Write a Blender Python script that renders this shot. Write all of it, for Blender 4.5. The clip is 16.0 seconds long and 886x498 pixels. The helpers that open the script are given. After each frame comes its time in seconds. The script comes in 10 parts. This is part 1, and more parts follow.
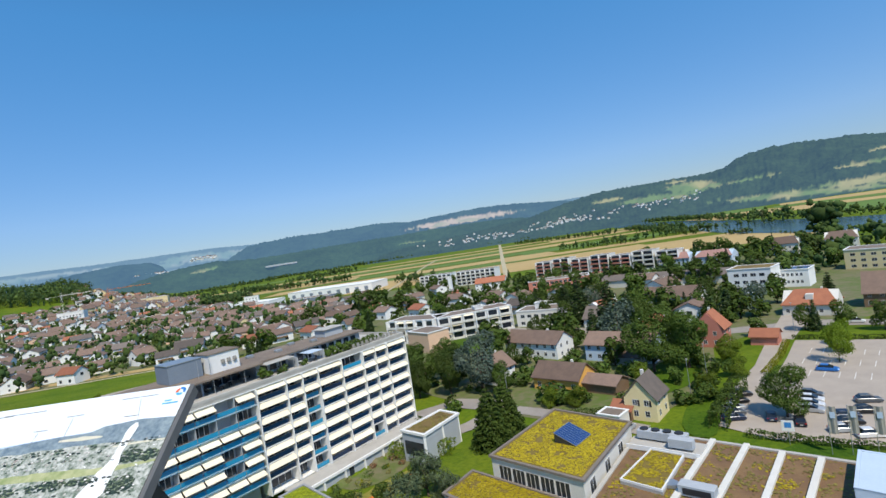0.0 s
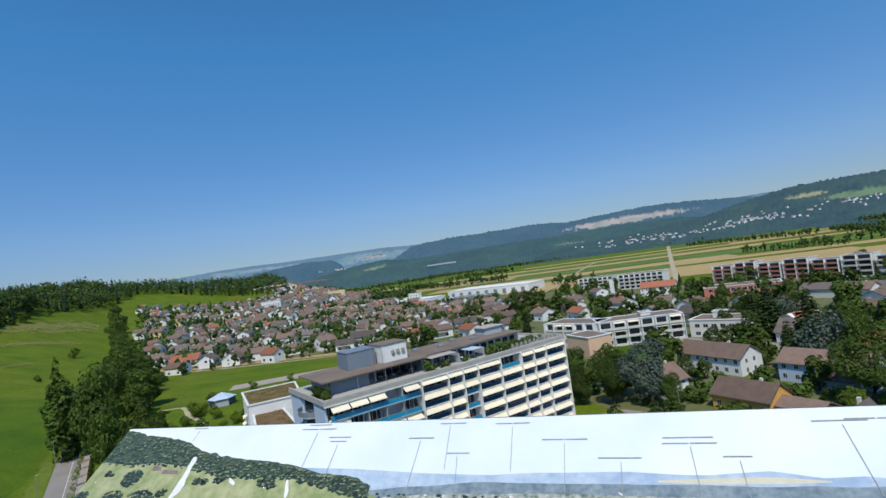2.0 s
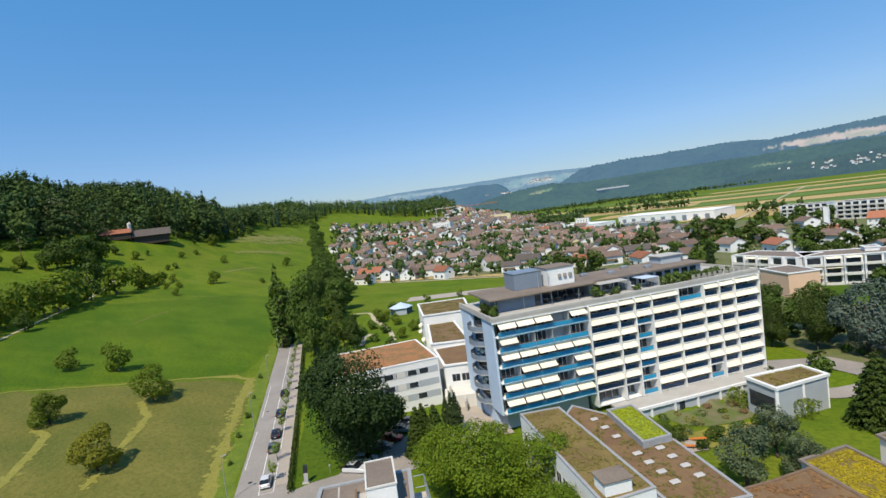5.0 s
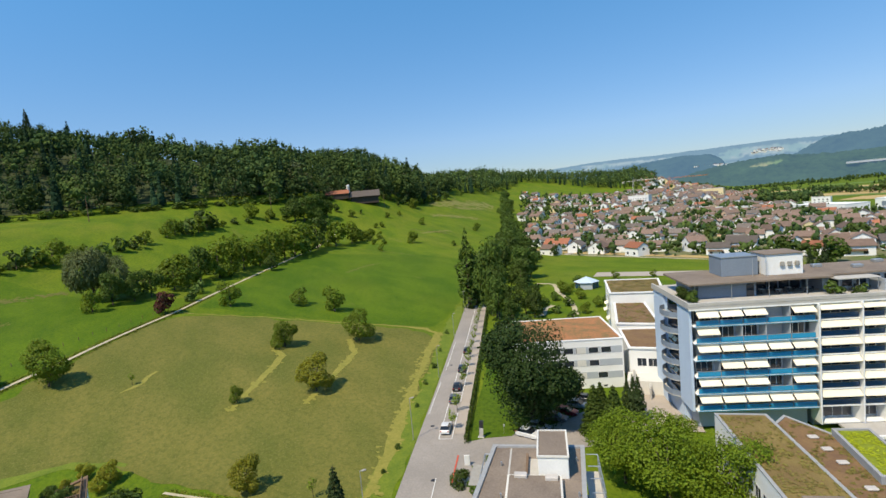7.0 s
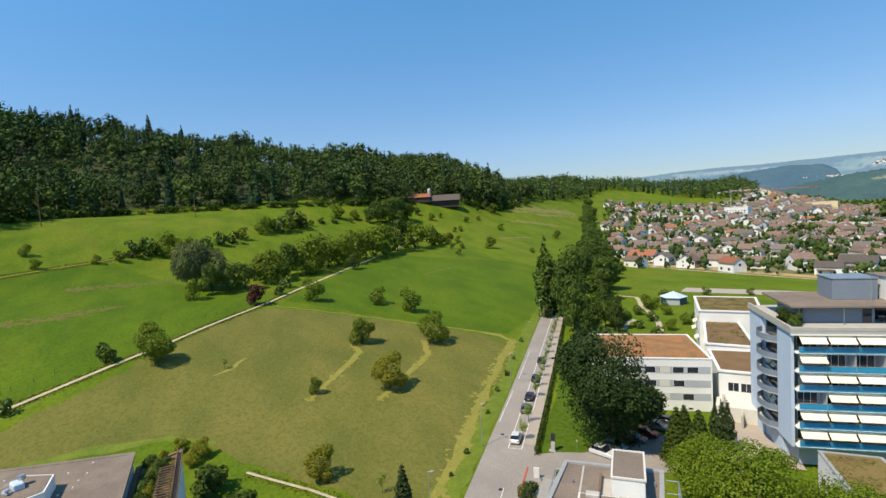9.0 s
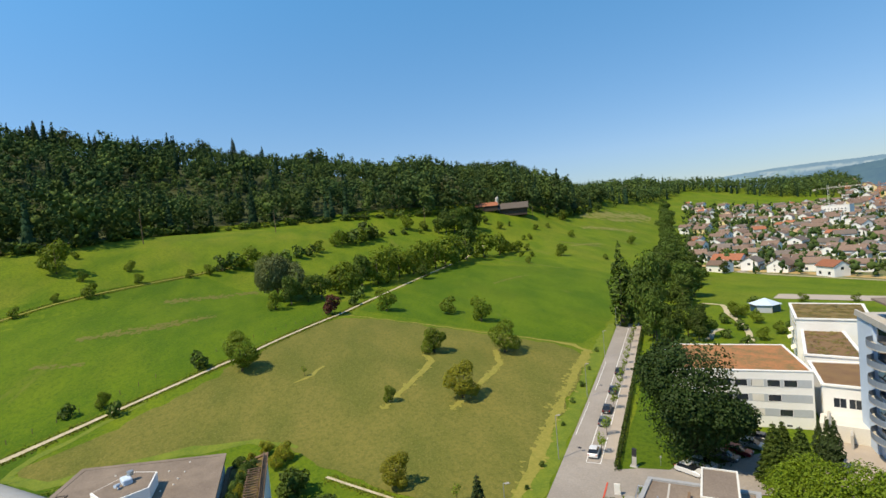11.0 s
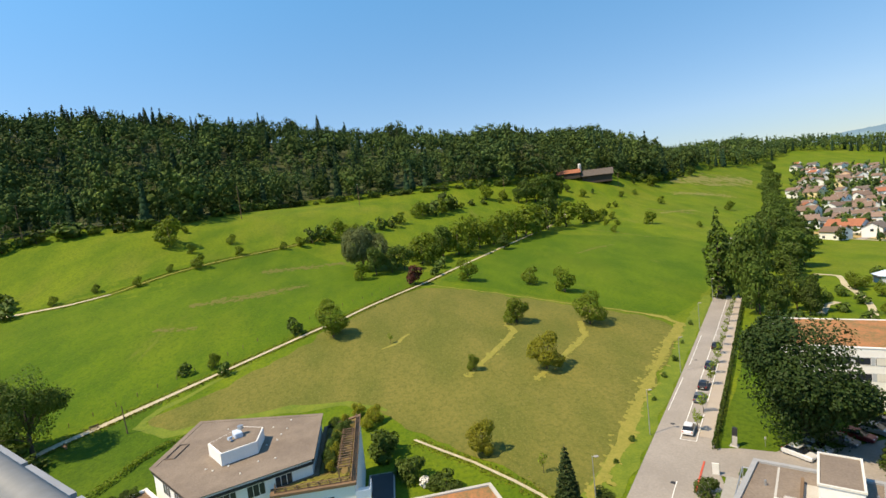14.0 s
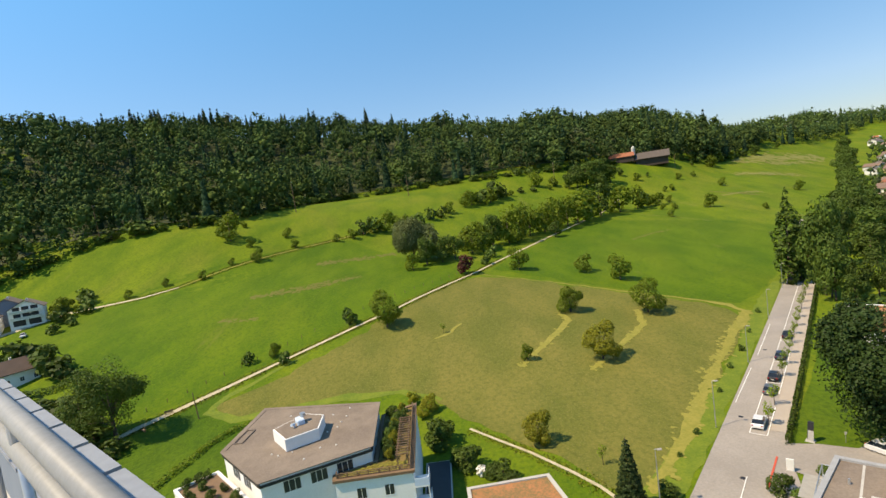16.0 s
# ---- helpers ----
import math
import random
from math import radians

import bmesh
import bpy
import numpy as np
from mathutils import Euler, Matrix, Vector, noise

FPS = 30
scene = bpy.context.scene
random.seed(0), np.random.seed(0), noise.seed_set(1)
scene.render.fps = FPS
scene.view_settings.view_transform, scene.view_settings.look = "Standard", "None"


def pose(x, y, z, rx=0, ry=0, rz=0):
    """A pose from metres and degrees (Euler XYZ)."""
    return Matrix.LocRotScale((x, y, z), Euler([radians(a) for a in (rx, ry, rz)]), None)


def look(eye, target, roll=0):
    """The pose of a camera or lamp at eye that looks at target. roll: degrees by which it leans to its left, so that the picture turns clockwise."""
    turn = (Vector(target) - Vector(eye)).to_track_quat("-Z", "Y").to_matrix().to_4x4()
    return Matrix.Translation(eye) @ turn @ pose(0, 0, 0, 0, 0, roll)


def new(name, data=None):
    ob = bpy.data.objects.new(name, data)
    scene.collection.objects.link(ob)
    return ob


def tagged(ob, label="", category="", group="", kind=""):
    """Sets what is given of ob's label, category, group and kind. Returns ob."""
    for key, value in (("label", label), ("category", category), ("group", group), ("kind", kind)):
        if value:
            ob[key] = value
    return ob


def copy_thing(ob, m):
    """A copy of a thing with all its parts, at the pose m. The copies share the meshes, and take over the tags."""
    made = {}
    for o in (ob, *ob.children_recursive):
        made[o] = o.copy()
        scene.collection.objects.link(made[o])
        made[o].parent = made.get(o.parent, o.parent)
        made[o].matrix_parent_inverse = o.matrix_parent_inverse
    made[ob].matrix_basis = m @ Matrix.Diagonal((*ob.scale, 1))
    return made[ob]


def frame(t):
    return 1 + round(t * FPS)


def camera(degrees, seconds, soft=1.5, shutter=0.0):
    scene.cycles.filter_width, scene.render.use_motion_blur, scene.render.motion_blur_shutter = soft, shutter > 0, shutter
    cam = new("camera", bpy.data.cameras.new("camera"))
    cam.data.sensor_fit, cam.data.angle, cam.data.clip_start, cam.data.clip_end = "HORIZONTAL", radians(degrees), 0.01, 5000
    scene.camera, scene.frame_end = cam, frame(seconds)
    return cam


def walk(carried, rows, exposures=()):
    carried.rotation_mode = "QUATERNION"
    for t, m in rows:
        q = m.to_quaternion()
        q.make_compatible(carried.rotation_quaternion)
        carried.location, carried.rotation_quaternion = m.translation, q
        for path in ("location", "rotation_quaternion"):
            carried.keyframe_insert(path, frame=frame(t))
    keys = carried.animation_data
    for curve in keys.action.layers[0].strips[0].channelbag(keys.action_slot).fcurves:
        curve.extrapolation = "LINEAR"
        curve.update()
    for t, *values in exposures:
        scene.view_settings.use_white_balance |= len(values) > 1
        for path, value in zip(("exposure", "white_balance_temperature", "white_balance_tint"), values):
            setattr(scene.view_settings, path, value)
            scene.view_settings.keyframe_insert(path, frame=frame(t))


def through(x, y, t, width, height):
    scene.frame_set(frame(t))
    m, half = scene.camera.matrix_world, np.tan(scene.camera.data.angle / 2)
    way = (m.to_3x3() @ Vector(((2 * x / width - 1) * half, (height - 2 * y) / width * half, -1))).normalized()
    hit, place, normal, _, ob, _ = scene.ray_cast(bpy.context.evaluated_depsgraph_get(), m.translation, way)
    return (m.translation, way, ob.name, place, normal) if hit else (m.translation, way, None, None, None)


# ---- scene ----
cam = camera(82.86, 16.0)

PATH = [
    (0.0, pose(0.088, 0.743, 42.866, 89.358, 8.810, -0.026)),
    (0.5, pose(-0.082, 0.766, 42.900, 90.956, 8.993, 0.891)),
    (1.0, pose(-0.305, 0.802, 42.920, 91.484, 8.257, 4.946)),
    (1.5, pose(-0.536, 0.917, 42.908, 91.854, 9.244, 11.560)),
    (2.0, pose(-0.779, 0.993, 42.883, 92.099, 8.137, 17.849)),
    (2.5, pose(-1.008, 1.001, 42.884, 92.257, 8.485, 21.032)),
    (3.0, pose(-1.182, 0.996, 42.888, 91.853, 8.408, 25.862)),
    (3.2, pose(-1.241, 0.983, 42.898, 91.666, 8.586, 27.022)),
    (5.3, pose(-1.665, 1.564, 42.661, 84.738, 7.105, 40.063)),
    (5.5, pose(-1.725, 1.585, 42.676, 84.077, 6.939, 42.734)),
    (6.0, pose(-1.759, 1.581, 42.607, 83.202, 6.495, 48.226)),
    (6.5, pose(-1.747, 1.630, 42.651, 83.824, 6.045, 53.656)),
    (7.0, pose(-1.801, 1.695, 42.687, 84.847, 5.103, 58.165)),
    (7.5, pose(-1.816, 1.753, 42.640, 85.442, 4.652, 62.003)),
    (8.0, pose(-1.870, 1.727, 42.647, 85.970, 4.260, 63.439)),
    (8.5, pose(-1.915, 1.853, 42.579, 86.185, 3.852, 64.979)),
    (8.7, pose(-1.921, 1.866, 42.614, 86.158, 3.624, 65.906)),
    (10.8, pose(-1.994, 1.704, 42.571, 87.328, 4.837, 73.975)),
    (11.0, pose(-2.016, 1.684, 42.589, 87.706, 5.055, 74.973)),
    (11.5, pose(-2.185, 1.707, 42.576, 87.506, 5.414, 77.996)),
    (12.0, pose(-2.387, 1.587, 42.509, 86.964, 5.689, 82.325)),
    (12.5, pose(-2.492, 1.506, 42.569, 86.794, 5.705, 84.009)),
    (13.0, pose(-2.596, 1.317, 42.609, 86.143, 6.190, 83.768)),
    (13.5, pose(-2.775, 1.241, 42.589, 85.509, 6.246, 82.492)),
    (14.0, pose(-2.900, 1.095, 42.534, 85.228, 6.259, 83.948)),
    (14.5, pose(-3.061, 0.912, 42.598, 85.512, 5.984, 86.357)),
    (15.0, pose(-3.200, 0.783, 42.577, 85.232, 7.248, 85.389)),
    (15.5, pose(-3.311, 0.673, 42.613, 84.346, 7.358, 85.479)),
    (16.0, pose(-3.302, 0.606, 42.671, 84.675, 7.885, 89.449)),
]
walk(cam, PATH, ((0.0, 0.11, 6600, 10), (0.5, 0.08, 6600, 10), (1.5, 0.07, 6500, 10), (2.0, -0.24, 6350, 10), (2.5, -0.28, 6250, 10), (3.0, -0.30, 6300, 10), (5.5, 0.26, 7050, 10), (7.0, 0.28, 7250, 10), (11.0, 0.34, 7750, 10), (12.5, 0.39, 8100, 10.7), (13.0, 0.56, 8200, 11), (16.0, 0.55, 8500, 12)))

# ---- world and sun ----
SUN_EL, SUN_DIR = 56.0, (0.26, -0.966)          # height in degrees; the way to the sun on the plan
world = bpy.data.worlds.new("world")
scene.world = world
world.use_nodes = True
wn, wl = world.node_tree.nodes, world.node_tree.links
sky = wn.new("ShaderNodeTexSky")
sky.sky_type = "NISHITA"
sky.sun_disc = False
sky.sun_elevation = radians(SUN_EL)
sky.sun_rotation = math.atan2(SUN_DIR[0], SUN_DIR[1])
sky.altitude = 400
sky.air_density, sky.dust_density, sky.ozone_density = 1.0, 0.0, 4.0
wn["Background"].inputs["Strength"].default_value = 0.13
clear = wn.new("ShaderNodeVectorMath")          # a clear summer sky, bluer than the model's
clear.operation = "MULTIPLY"
clear.inputs[1].default_value = (0.66, 1.00, 1.14)
wl.new(sky.outputs["Color"], clear.inputs[0])
haze = wn.new("ShaderNodeMix")                  # dusty summer air takes the glare off the horizon
haze.data_type, haze.blend_type = "RGBA", "MULTIPLY"
haze.inputs[0].default_value = 1.0
up, rise, air = wn.new("ShaderNodeTexCoord"), wn.new("ShaderNodeSeparateXYZ"), wn.new("ShaderNodeValToRGB")
wl.new(up.outputs["Generated"], rise.inputs[0])
wl.new(rise.outputs["Z"], air.inputs["Fac"])
air.color_ramp.elements[0].color, air.color_ramp.elements[0].position = (0.65, 0.425, 0.425, 1), 0.0
air.color_ramp.elements[1].color, air.color_ramp.elements[1].position = (0.72, 1.03, 1.10, 1), 0.42
mid_air = air.color_ramp.elements.new(0.12)
mid_air.color = (0.86, 0.67, 0.71, 1)
wl.new(clear.outputs[0], haze.inputs[6])
wl.new(air.outputs["Color"], haze.inputs[7])
even, side, amount = wn.new("ShaderNodeVectorMath"), wn.new("ShaderNodeVectorMath"), wn.new("ShaderNodeMath")
side.operation = "DOT_PRODUCT"                  # the hazy air evens out the sky round the compass
side.inputs[1].default_value = (-SUN_DIR[0], -SUN_DIR[1], 0.0)
wl.new(up.outputs["Generated"], side.inputs[0])
amount.operation = "MULTIPLY_ADD"
amount.inputs[1].default_value, amount.inputs[2].default_value = -0.09, 1.12
wl.new(side.outputs["Value"], amount.inputs[0])
even.operation = "SCALE"
wl.new(haze.outputs[2], even.inputs[0])
wl.new(amount.outputs[0], even.inputs["Scale"])
wl.new(even.outputs[0], wn["Background"].inputs["Color"])
sun_data = bpy.data.lights.new("sun", "SUN")
sun_data.energy, sun_data.angle, sun_data.color = 4.2, radians(0.53), (1.0, 0.92, 0.77)
sun = new("sun", sun_data)
ce = math.cos(radians(SUN_EL))
sun.matrix_world = look((SUN_DIR[0] * ce * 100, SUN_DIR[1] * ce * 100, math.sin(radians(SUN_EL)) * 100), (0, 0, 0))

# ---- materials ----
def mat(name, c1, c2=None, rough=0.85, scale=0.6, fine=9.0, bump=0.15, metal=0.0, rand=0.0, island=0.0, spec=0.3, detail=4.0, contrast=0.5, coords="pos"):
    """A surface of two tones, mixed by noise at two sizes; scale and fine are waves a metre."""
    m = bpy.data.materials.new(name)
    m.use_nodes = True
    n, l = m.node_tree.nodes, m.node_tree.links
    b = n["Principled BSDF"]
    c2 = c2 or tuple(v * 0.75 for v in c1)
    geo = n.new("ShaderNodeNewGeometry")
    if coords == "pos":
        where = geo.outputs["Position"]
    else:
        where = n.new("ShaderNodeTexCoord").outputs["Object"]
    big, small = n.new("ShaderNodeTexNoise"), n.new("ShaderNodeTexNoise")
    for t, s in ((big, scale), (small, fine)):
        t.inputs["Scale"].default_value, t.inputs["Detail"].default_value, t.inputs["Roughness"].default_value = s, detail, 0.6
        l.new(where, t.inputs["Vector"])
    mixn = n.new("ShaderNodeMath")
    mixn.operation = "MULTIPLY_ADD"
    mixn.inputs[1].default_value = 0.5
    half = n.new("ShaderNodeMath")
    half.operation = "MULTIPLY"
    half.inputs[1].default_value = 0.5
    l.new(big.outputs["Fac"], half.inputs[0])
    l.new(small.outputs["Fac"], mixn.inputs[0])
    l.new(half.outputs[0], mixn.inputs[2])
    ramp = n.new("ShaderNodeMapRange")
    ramp.inputs["From Min"].default_value, ramp.inputs["From Max"].default_value = 0.5 - 0.3 * contrast, 0.5 + 0.3 * contrast
    l.new(mixn.outputs[0], ramp.inputs["Value"])
    mix = n.new("ShaderNodeMix")
    mix.data_type = "RGBA"
    mix.inputs[6].default_value, mix.inputs[7].default_value = (*c1, 1), (*c2, 1)
    l.new(ramp.outputs["Result"], mix.inputs[0])
    col = mix.outputs[2]
    for amount, source in ((rand, "ob"), (island, "isle")):
        if amount:
            r = n.new("ShaderNodeObjectInfo").outputs["Random"] if source == "ob" else geo.outputs["Random Per Island"]
            hsv = n.new("ShaderNodeHueSaturation")
            mr = n.new("ShaderNodeMapRange")
            mr.inputs["To Min"].default_value, mr.inputs["To Max"].default_value = 1 - amount, 1 + amount
            l.new(r, mr.inputs["Value"])
            l.new(mr.outputs["Result"], hsv.inputs["Value"])
            l.new(col, hsv.inputs["Color"])
            col = hsv.outputs["Color"]
    l.new(col, b.inputs["Base Color"])
    b.inputs["Roughness"].default_value, b.inputs["Metallic"].default_value = rough, metal
    b.inputs["Specular IOR Level"].default_value = spec
    if bump:
        bp = n.new("ShaderNodeBump")
        bp.inputs["Strength"].default_value, bp.inputs["Distance"].default_value = bump, 0.05
        l.new(small.outputs["Fac"], bp.inputs["Height"])
        l.new(bp.outputs["Normal"], b.inputs["Normal"])
    return m


def leaf_mat(name, c1, c2, through=0.3):
    """Leaves: each one with its own tone, and some light shining through."""
    m = mat(name, c1, c2, rough=0.6, scale=0.35, fine=2.5, bump=0, rand=0.18, island=0.22, spec=0.2, contrast=0.9)
    n, l = m.node_tree.nodes, m.node_tree.links
    b, out = n["Principled BSDF"], n["Material Output"]
    tr, mx = n.new("ShaderNodeBsdfTranslucent"), n.new("ShaderNodeMixShader")
    l.new(b.inputs["Base Color"].links[0].from_socket, tr.inputs["Color"])
    mx.inputs[0].default_value = through
    l.new(b.outputs[0], mx.inputs[1])
    l.new(tr.outputs[0], mx.inputs[2])
    l.new(mx.outputs[0], out.inputs["Surface"])
    return m


def glass_mat(name, tint, rough=0.05, alpha=1.0):
    m = bpy.data.materials.new(name)
    m.use_nodes = True
    b = m.node_tree.nodes["Principled BSDF"]
    b.inputs["Base Color"].default_value = (*tint, 1)
    b.inputs["Roughness"].default_value = rough
    b.inputs["Specular IOR Level"].default_value = 0.6
    return m


M = {
    "white": mat("white_render", (0.80, 0.80, 0.78), (0.70, 0.70, 0.68), scale=0.25, fine=5, bump=0.05),
    "offwhite": mat("offwhite_render", (0.68, 0.66, 0.60), (0.58, 0.56, 0.51), scale=0.3, fine=5, bump=0.05),
    "cream": mat("cream_render", (0.74, 0.62, 0.36), (0.66, 0.54, 0.30), scale=0.3, fine=5, bump=0.05),
    "orange": mat("orange_render", (0.72, 0.40, 0.10), (0.64, 0.34, 0.08), scale=0.3, fine=5, bump=0.05),
    "peach": mat("peach_render", (0.74, 0.50, 0.34), (0.66, 0.44, 0.30), scale=0.3, fine=5, bump=0.05),
    "pink": mat("pink_render", (0.55, 0.22, 0.16), (0.48, 0.18, 0.13), scale=0.3, fine=5, bump=0.05),
    "paleblue": mat("pale_blue_panel", (0.50, 0.60, 0.72), (0.44, 0.54, 0.66), scale=0.3, fine=4, bump=0.03),
    "greyblue": mat("grey_blue_cladding", (0.20, 0.24, 0.29), (0.16, 0.20, 0.25), scale=0.3, fine=4, bump=0.05),
    "panelgrey": mat("grey_panel", (0.42, 0.45, 0.48), (0.36, 0.39, 0.42), scale=0.3, fine=4, bump=0.03),
    "concrete": mat("pale_concrete", (0.48, 0.46, 0.42), (0.38, 0.36, 0.33), scale=0.5, fine=8, bump=0.15),
    "roofgrey": mat("grey_gravel_roof", (0.25, 0.20, 0.155), (0.155, 0.12, 0.095), scale=0.3, fine=5, bump=0.5, contrast=0.45, detail=8),
    "roofbrown": mat("brown_sedum_roof", (0.155, 0.088, 0.050), (0.225, 0.140, 0.062), scale=0.35, fine=6, bump=0.5, contrast=0.40),
    "roofolive": mat("olive_sedum_roof", (0.22, 0.165, 0.05), (0.15, 0.095, 0.04), scale=0.22, fine=7, bump=0.5, contrast=0.40),
    "roofred": mat("red_sedum_roof", (0.42, 0.17, 0.07), (0.17, 0.125, 0.05), scale=0.35, fine=3, bump=0.5, contrast=0.35),
    "barnwood": mat("dark_weathered_barn_boards", (0.070, 0.052, 0.040), (0.045, 0.034, 0.028), scale=0.4, fine=5, bump=0.3),
    "tiledark": mat("dark_brown_roof_tiles", (0.125, 0.085, 0.066), (0.085, 0.062, 0.052), scale=0.5, fine=7, bump=0.3, rand=0.35),
    "tilebrown": mat("brown_roof_tiles", (0.215, 0.145, 0.108), (0.140, 0.098, 0.078), scale=0.5, fine=7, bump=0.3, rand=0.35),
    "tilered": mat("red_roof_tiles", (0.36, 0.14, 0.075), (0.26, 0.10, 0.058), scale=0.5, fine=7, bump=0.3, rand=0.25),
    "tilegrey": mat("grey_roof_tiles", (0.165, 0.135, 0.115), (0.11, 0.092, 0.08), scale=0.5, fine=7, bump=0.3, rand=0.3),
    "asphalt": mat("asphalt", (0.325, 0.29, 0.255), (0.255, 0.228, 0.20), scale=0.12, fine=3, bump=0.1, contrast=0.35),
    "paving": mat("grey_paving", (0.42, 0.36, 0.30), (0.33, 0.285, 0.24), scale=0.25, fine=6, bump=0.1),
    "line": mat("road_marking", (0.78, 0.77, 0.74), (0.66, 0.65, 0.62), fine=12, bump=0),
    "redline": mat("red_marking", (0.60, 0.10, 0.06), fine=12, bump=0),
    "gravel": mat("pale_gravel_track", (0.54, 0.47, 0.34), (0.34, 0.30, 0.17), scale=0.5, fine=4, bump=0.2),
    "frame": mat("white_window_frame", (0.78, 0.78, 0.77), fine=8, bump=0),
    "pane": glass_mat("dark_window_glass", (0.025, 0.032, 0.042)),
    # darkened copy of the blue balcony glass, shade mixed into its colour
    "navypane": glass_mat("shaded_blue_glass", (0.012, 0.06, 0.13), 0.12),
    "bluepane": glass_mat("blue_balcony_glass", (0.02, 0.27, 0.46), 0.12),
    "awning": mat("cream_awning_cloth", (0.86, 0.78, 0.60), (0.80, 0.72, 0.55), scale=0.8, fine=6, bump=0.05, rand=0.05),
    "darkmetal": mat("dark_metal", (0.05, 0.05, 0.055), rough=0.5, metal=0.4, bump=0.05),
    "steel": mat("galvanised_steel", (0.50, 0.52, 0.54), rough=0.4, metal=0.7, bump=0.03),
    "railpaint": mat("pale_grey_rail_paint", (0.31, 0.315, 0.31), (0.25, 0.255, 0.25), rough=0.5, scale=3, fine=30, bump=0.02),
    "copingsheet": mat("blue_grey_coping_sheet", (0.27, 0.295, 0.33), (0.215, 0.235, 0.265), rough=0.55, scale=1.5, fine=14, bump=0.03),
    "whitemetal": mat("white_painted_tube", (0.36, 0.34, 0.30), (0.27, 0.255, 0.225), rough=0.6, scale=2, fine=30, bump=0.06, spec=0.25),
    "bluesheet": mat("blue_grey_sheet_metal", (0.35, 0.355, 0.355), (0.27, 0.275, 0.28), rough=0.65, metal=0.0, scale=1.5, fine=14, bump=0.03),
    "wood": mat("weathered_wood", (0.22, 0.14, 0.085), (0.14, 0.09, 0.055), scale=1.0, fine=10, bump=0.3),
    "orangewood": mat("orange_wood", (0.65, 0.20, 0.04), scale=1.0, fine=10, bump=0.2),
    "bark": mat("bark", (0.10, 0.075, 0.055), (0.06, 0.045, 0.035), scale=2, fine=14, bump=0.6),
    "soil": mat("soil", (0.16, 0.11, 0.07), (0.11, 0.075, 0.05), scale=0.5, fine=6, bump=0.3),
    "water": mat("river_water", (0.06, 0.13, 0.19), (0.05, 0.11, 0.17), rough=0.12, scale=0.02, fine=0.3, bump=0.05, spec=0.5),
    "rubber": mat("tyre_rubber", (0.02, 0.02, 0.02), bump=0.1),
    "solar": mat("solar_panel_glass", (0.03, 0.07, 0.20), (0.02, 0.05, 0.15), rough=0.12, scale=0.4, fine=3, bump=0, spec=0.6),
    "skylight": mat("milky_skylight", (0.56, 0.52, 0.48), rough=0.3, bump=0),
    "roofedge": mat("grey_brown_roof_edge", (0.24, 0.20, 0.165), (0.17, 0.145, 0.12), scale=0.8, fine=9, bump=0.1),
    "grass": None,
}


# ---- mesh helpers ----
class Mesh:
    """Gathers corners and faces for one mesh."""

    def __init__(self):
        self.v, self.f = [], []

    def add(self, verts, faces, m=None):
        k = len(self.v)
        self.v += [tuple(m @ Vector(p)) for p in verts] if m is not None else [tuple(p) for p in verts]
        self.f += [tuple(i + k for i in face) for face in faces]
        return self

    def box(self, x0, y0, z0, x1, y1, z1, m=None, bevel=0.0):
        b = min(bevel, (x1 - x0) / 3, (y1 - y0) / 3, (z1 - z0) / 3)
        if b > 0:
            bm = bmesh.new()
            bmesh.ops.create_cube(bm, size=1)
            for w in bm.verts:
                w.co = Vector(((x0, x1)[w.co.x > 0], (y0, y1)[w.co.y > 0], (z0, z1)[w.co.z > 0]))
            bmesh.ops.bevel(bm, geom=list(bm.edges), offset=b, segments=1, affect="EDGES")
            bm.verts.index_update()
            self.add([w.co for w in bm.verts], [[w.index for w in fc.verts] for fc in bm.faces], m)
            bm.free()
            return self
        return self.add([(x0, y0, z0), (x1, y0, z0), (x1, y1, z0), (x0, y1, z0), (x0, y0, z1), (x1, y0, z1), (x1, y1, z1), (x0, y1, z1)],
                        [(3, 2, 1, 0), (4, 5, 6, 7), (0, 1, 5, 4), (1, 2, 6, 5), (2, 3, 7, 6), (3, 0, 4, 7)], m)

    def prism(self, outline, z0, z1, m=None):
        """An upright block over a plan given anticlockwise."""
        n = len(outline)
        return self.add([(x, y, z0) for x, y in outline] + [(x, y, z1) for x, y in outline],
                        [tuple(range(n))[::-1], tuple(range(n, 2 * n))] + [(i, (i + 1) % n, n + (i + 1) % n, n + i) for i in range(n)], m)

    def tube(self, points, radii, sides=8, caps=True):
        pts = [Vector(p) for p in points]
        radii = radii if isinstance(radii, (list, tuple)) else [radii] * len(pts)
        k = len(self.v)
        for i, p in enumerate(pts):
            d = (pts[min(i + 1, len(pts) - 1)] - pts[max(i - 1, 0)]).normalized()
            a = d.orthogonal().normalized() if abs(d.z) > 0.99 else d.cross(Vector((0, 0, 1))).normalized()
            b = d.cross(a)
            for s in range(sides):
                q = 2 * math.pi * s / sides
                self.v.append(tuple(p + (a * math.cos(q) + b * math.sin(q)) * radii[i]))
        for i in range(len(pts) - 1):
            for s in range(sides):
                t = (s + 1) % sides
                self.f.append((k + i * sides + s, k + i * sides + t, k + (i + 1) * sides + t, k + (i + 1) * sides + s))
        if caps:
            self.f.append(tuple(k + s for s in range(sides))[::-1])
            e = k + (len(pts) - 1) * sides
            self.f.append(tuple(e + s for s in range(sides)))
        return self

    def data(self, name, material, smooth=False):
        me = bpy.data.meshes.new(name)
        me.from_pydata(self.v, [], self.f)
        me.materials.append(material)
        if smooth:
            me.polygons.foreach_set("use_smooth", [True] * len(me.polygons))
        me.update()
        return me


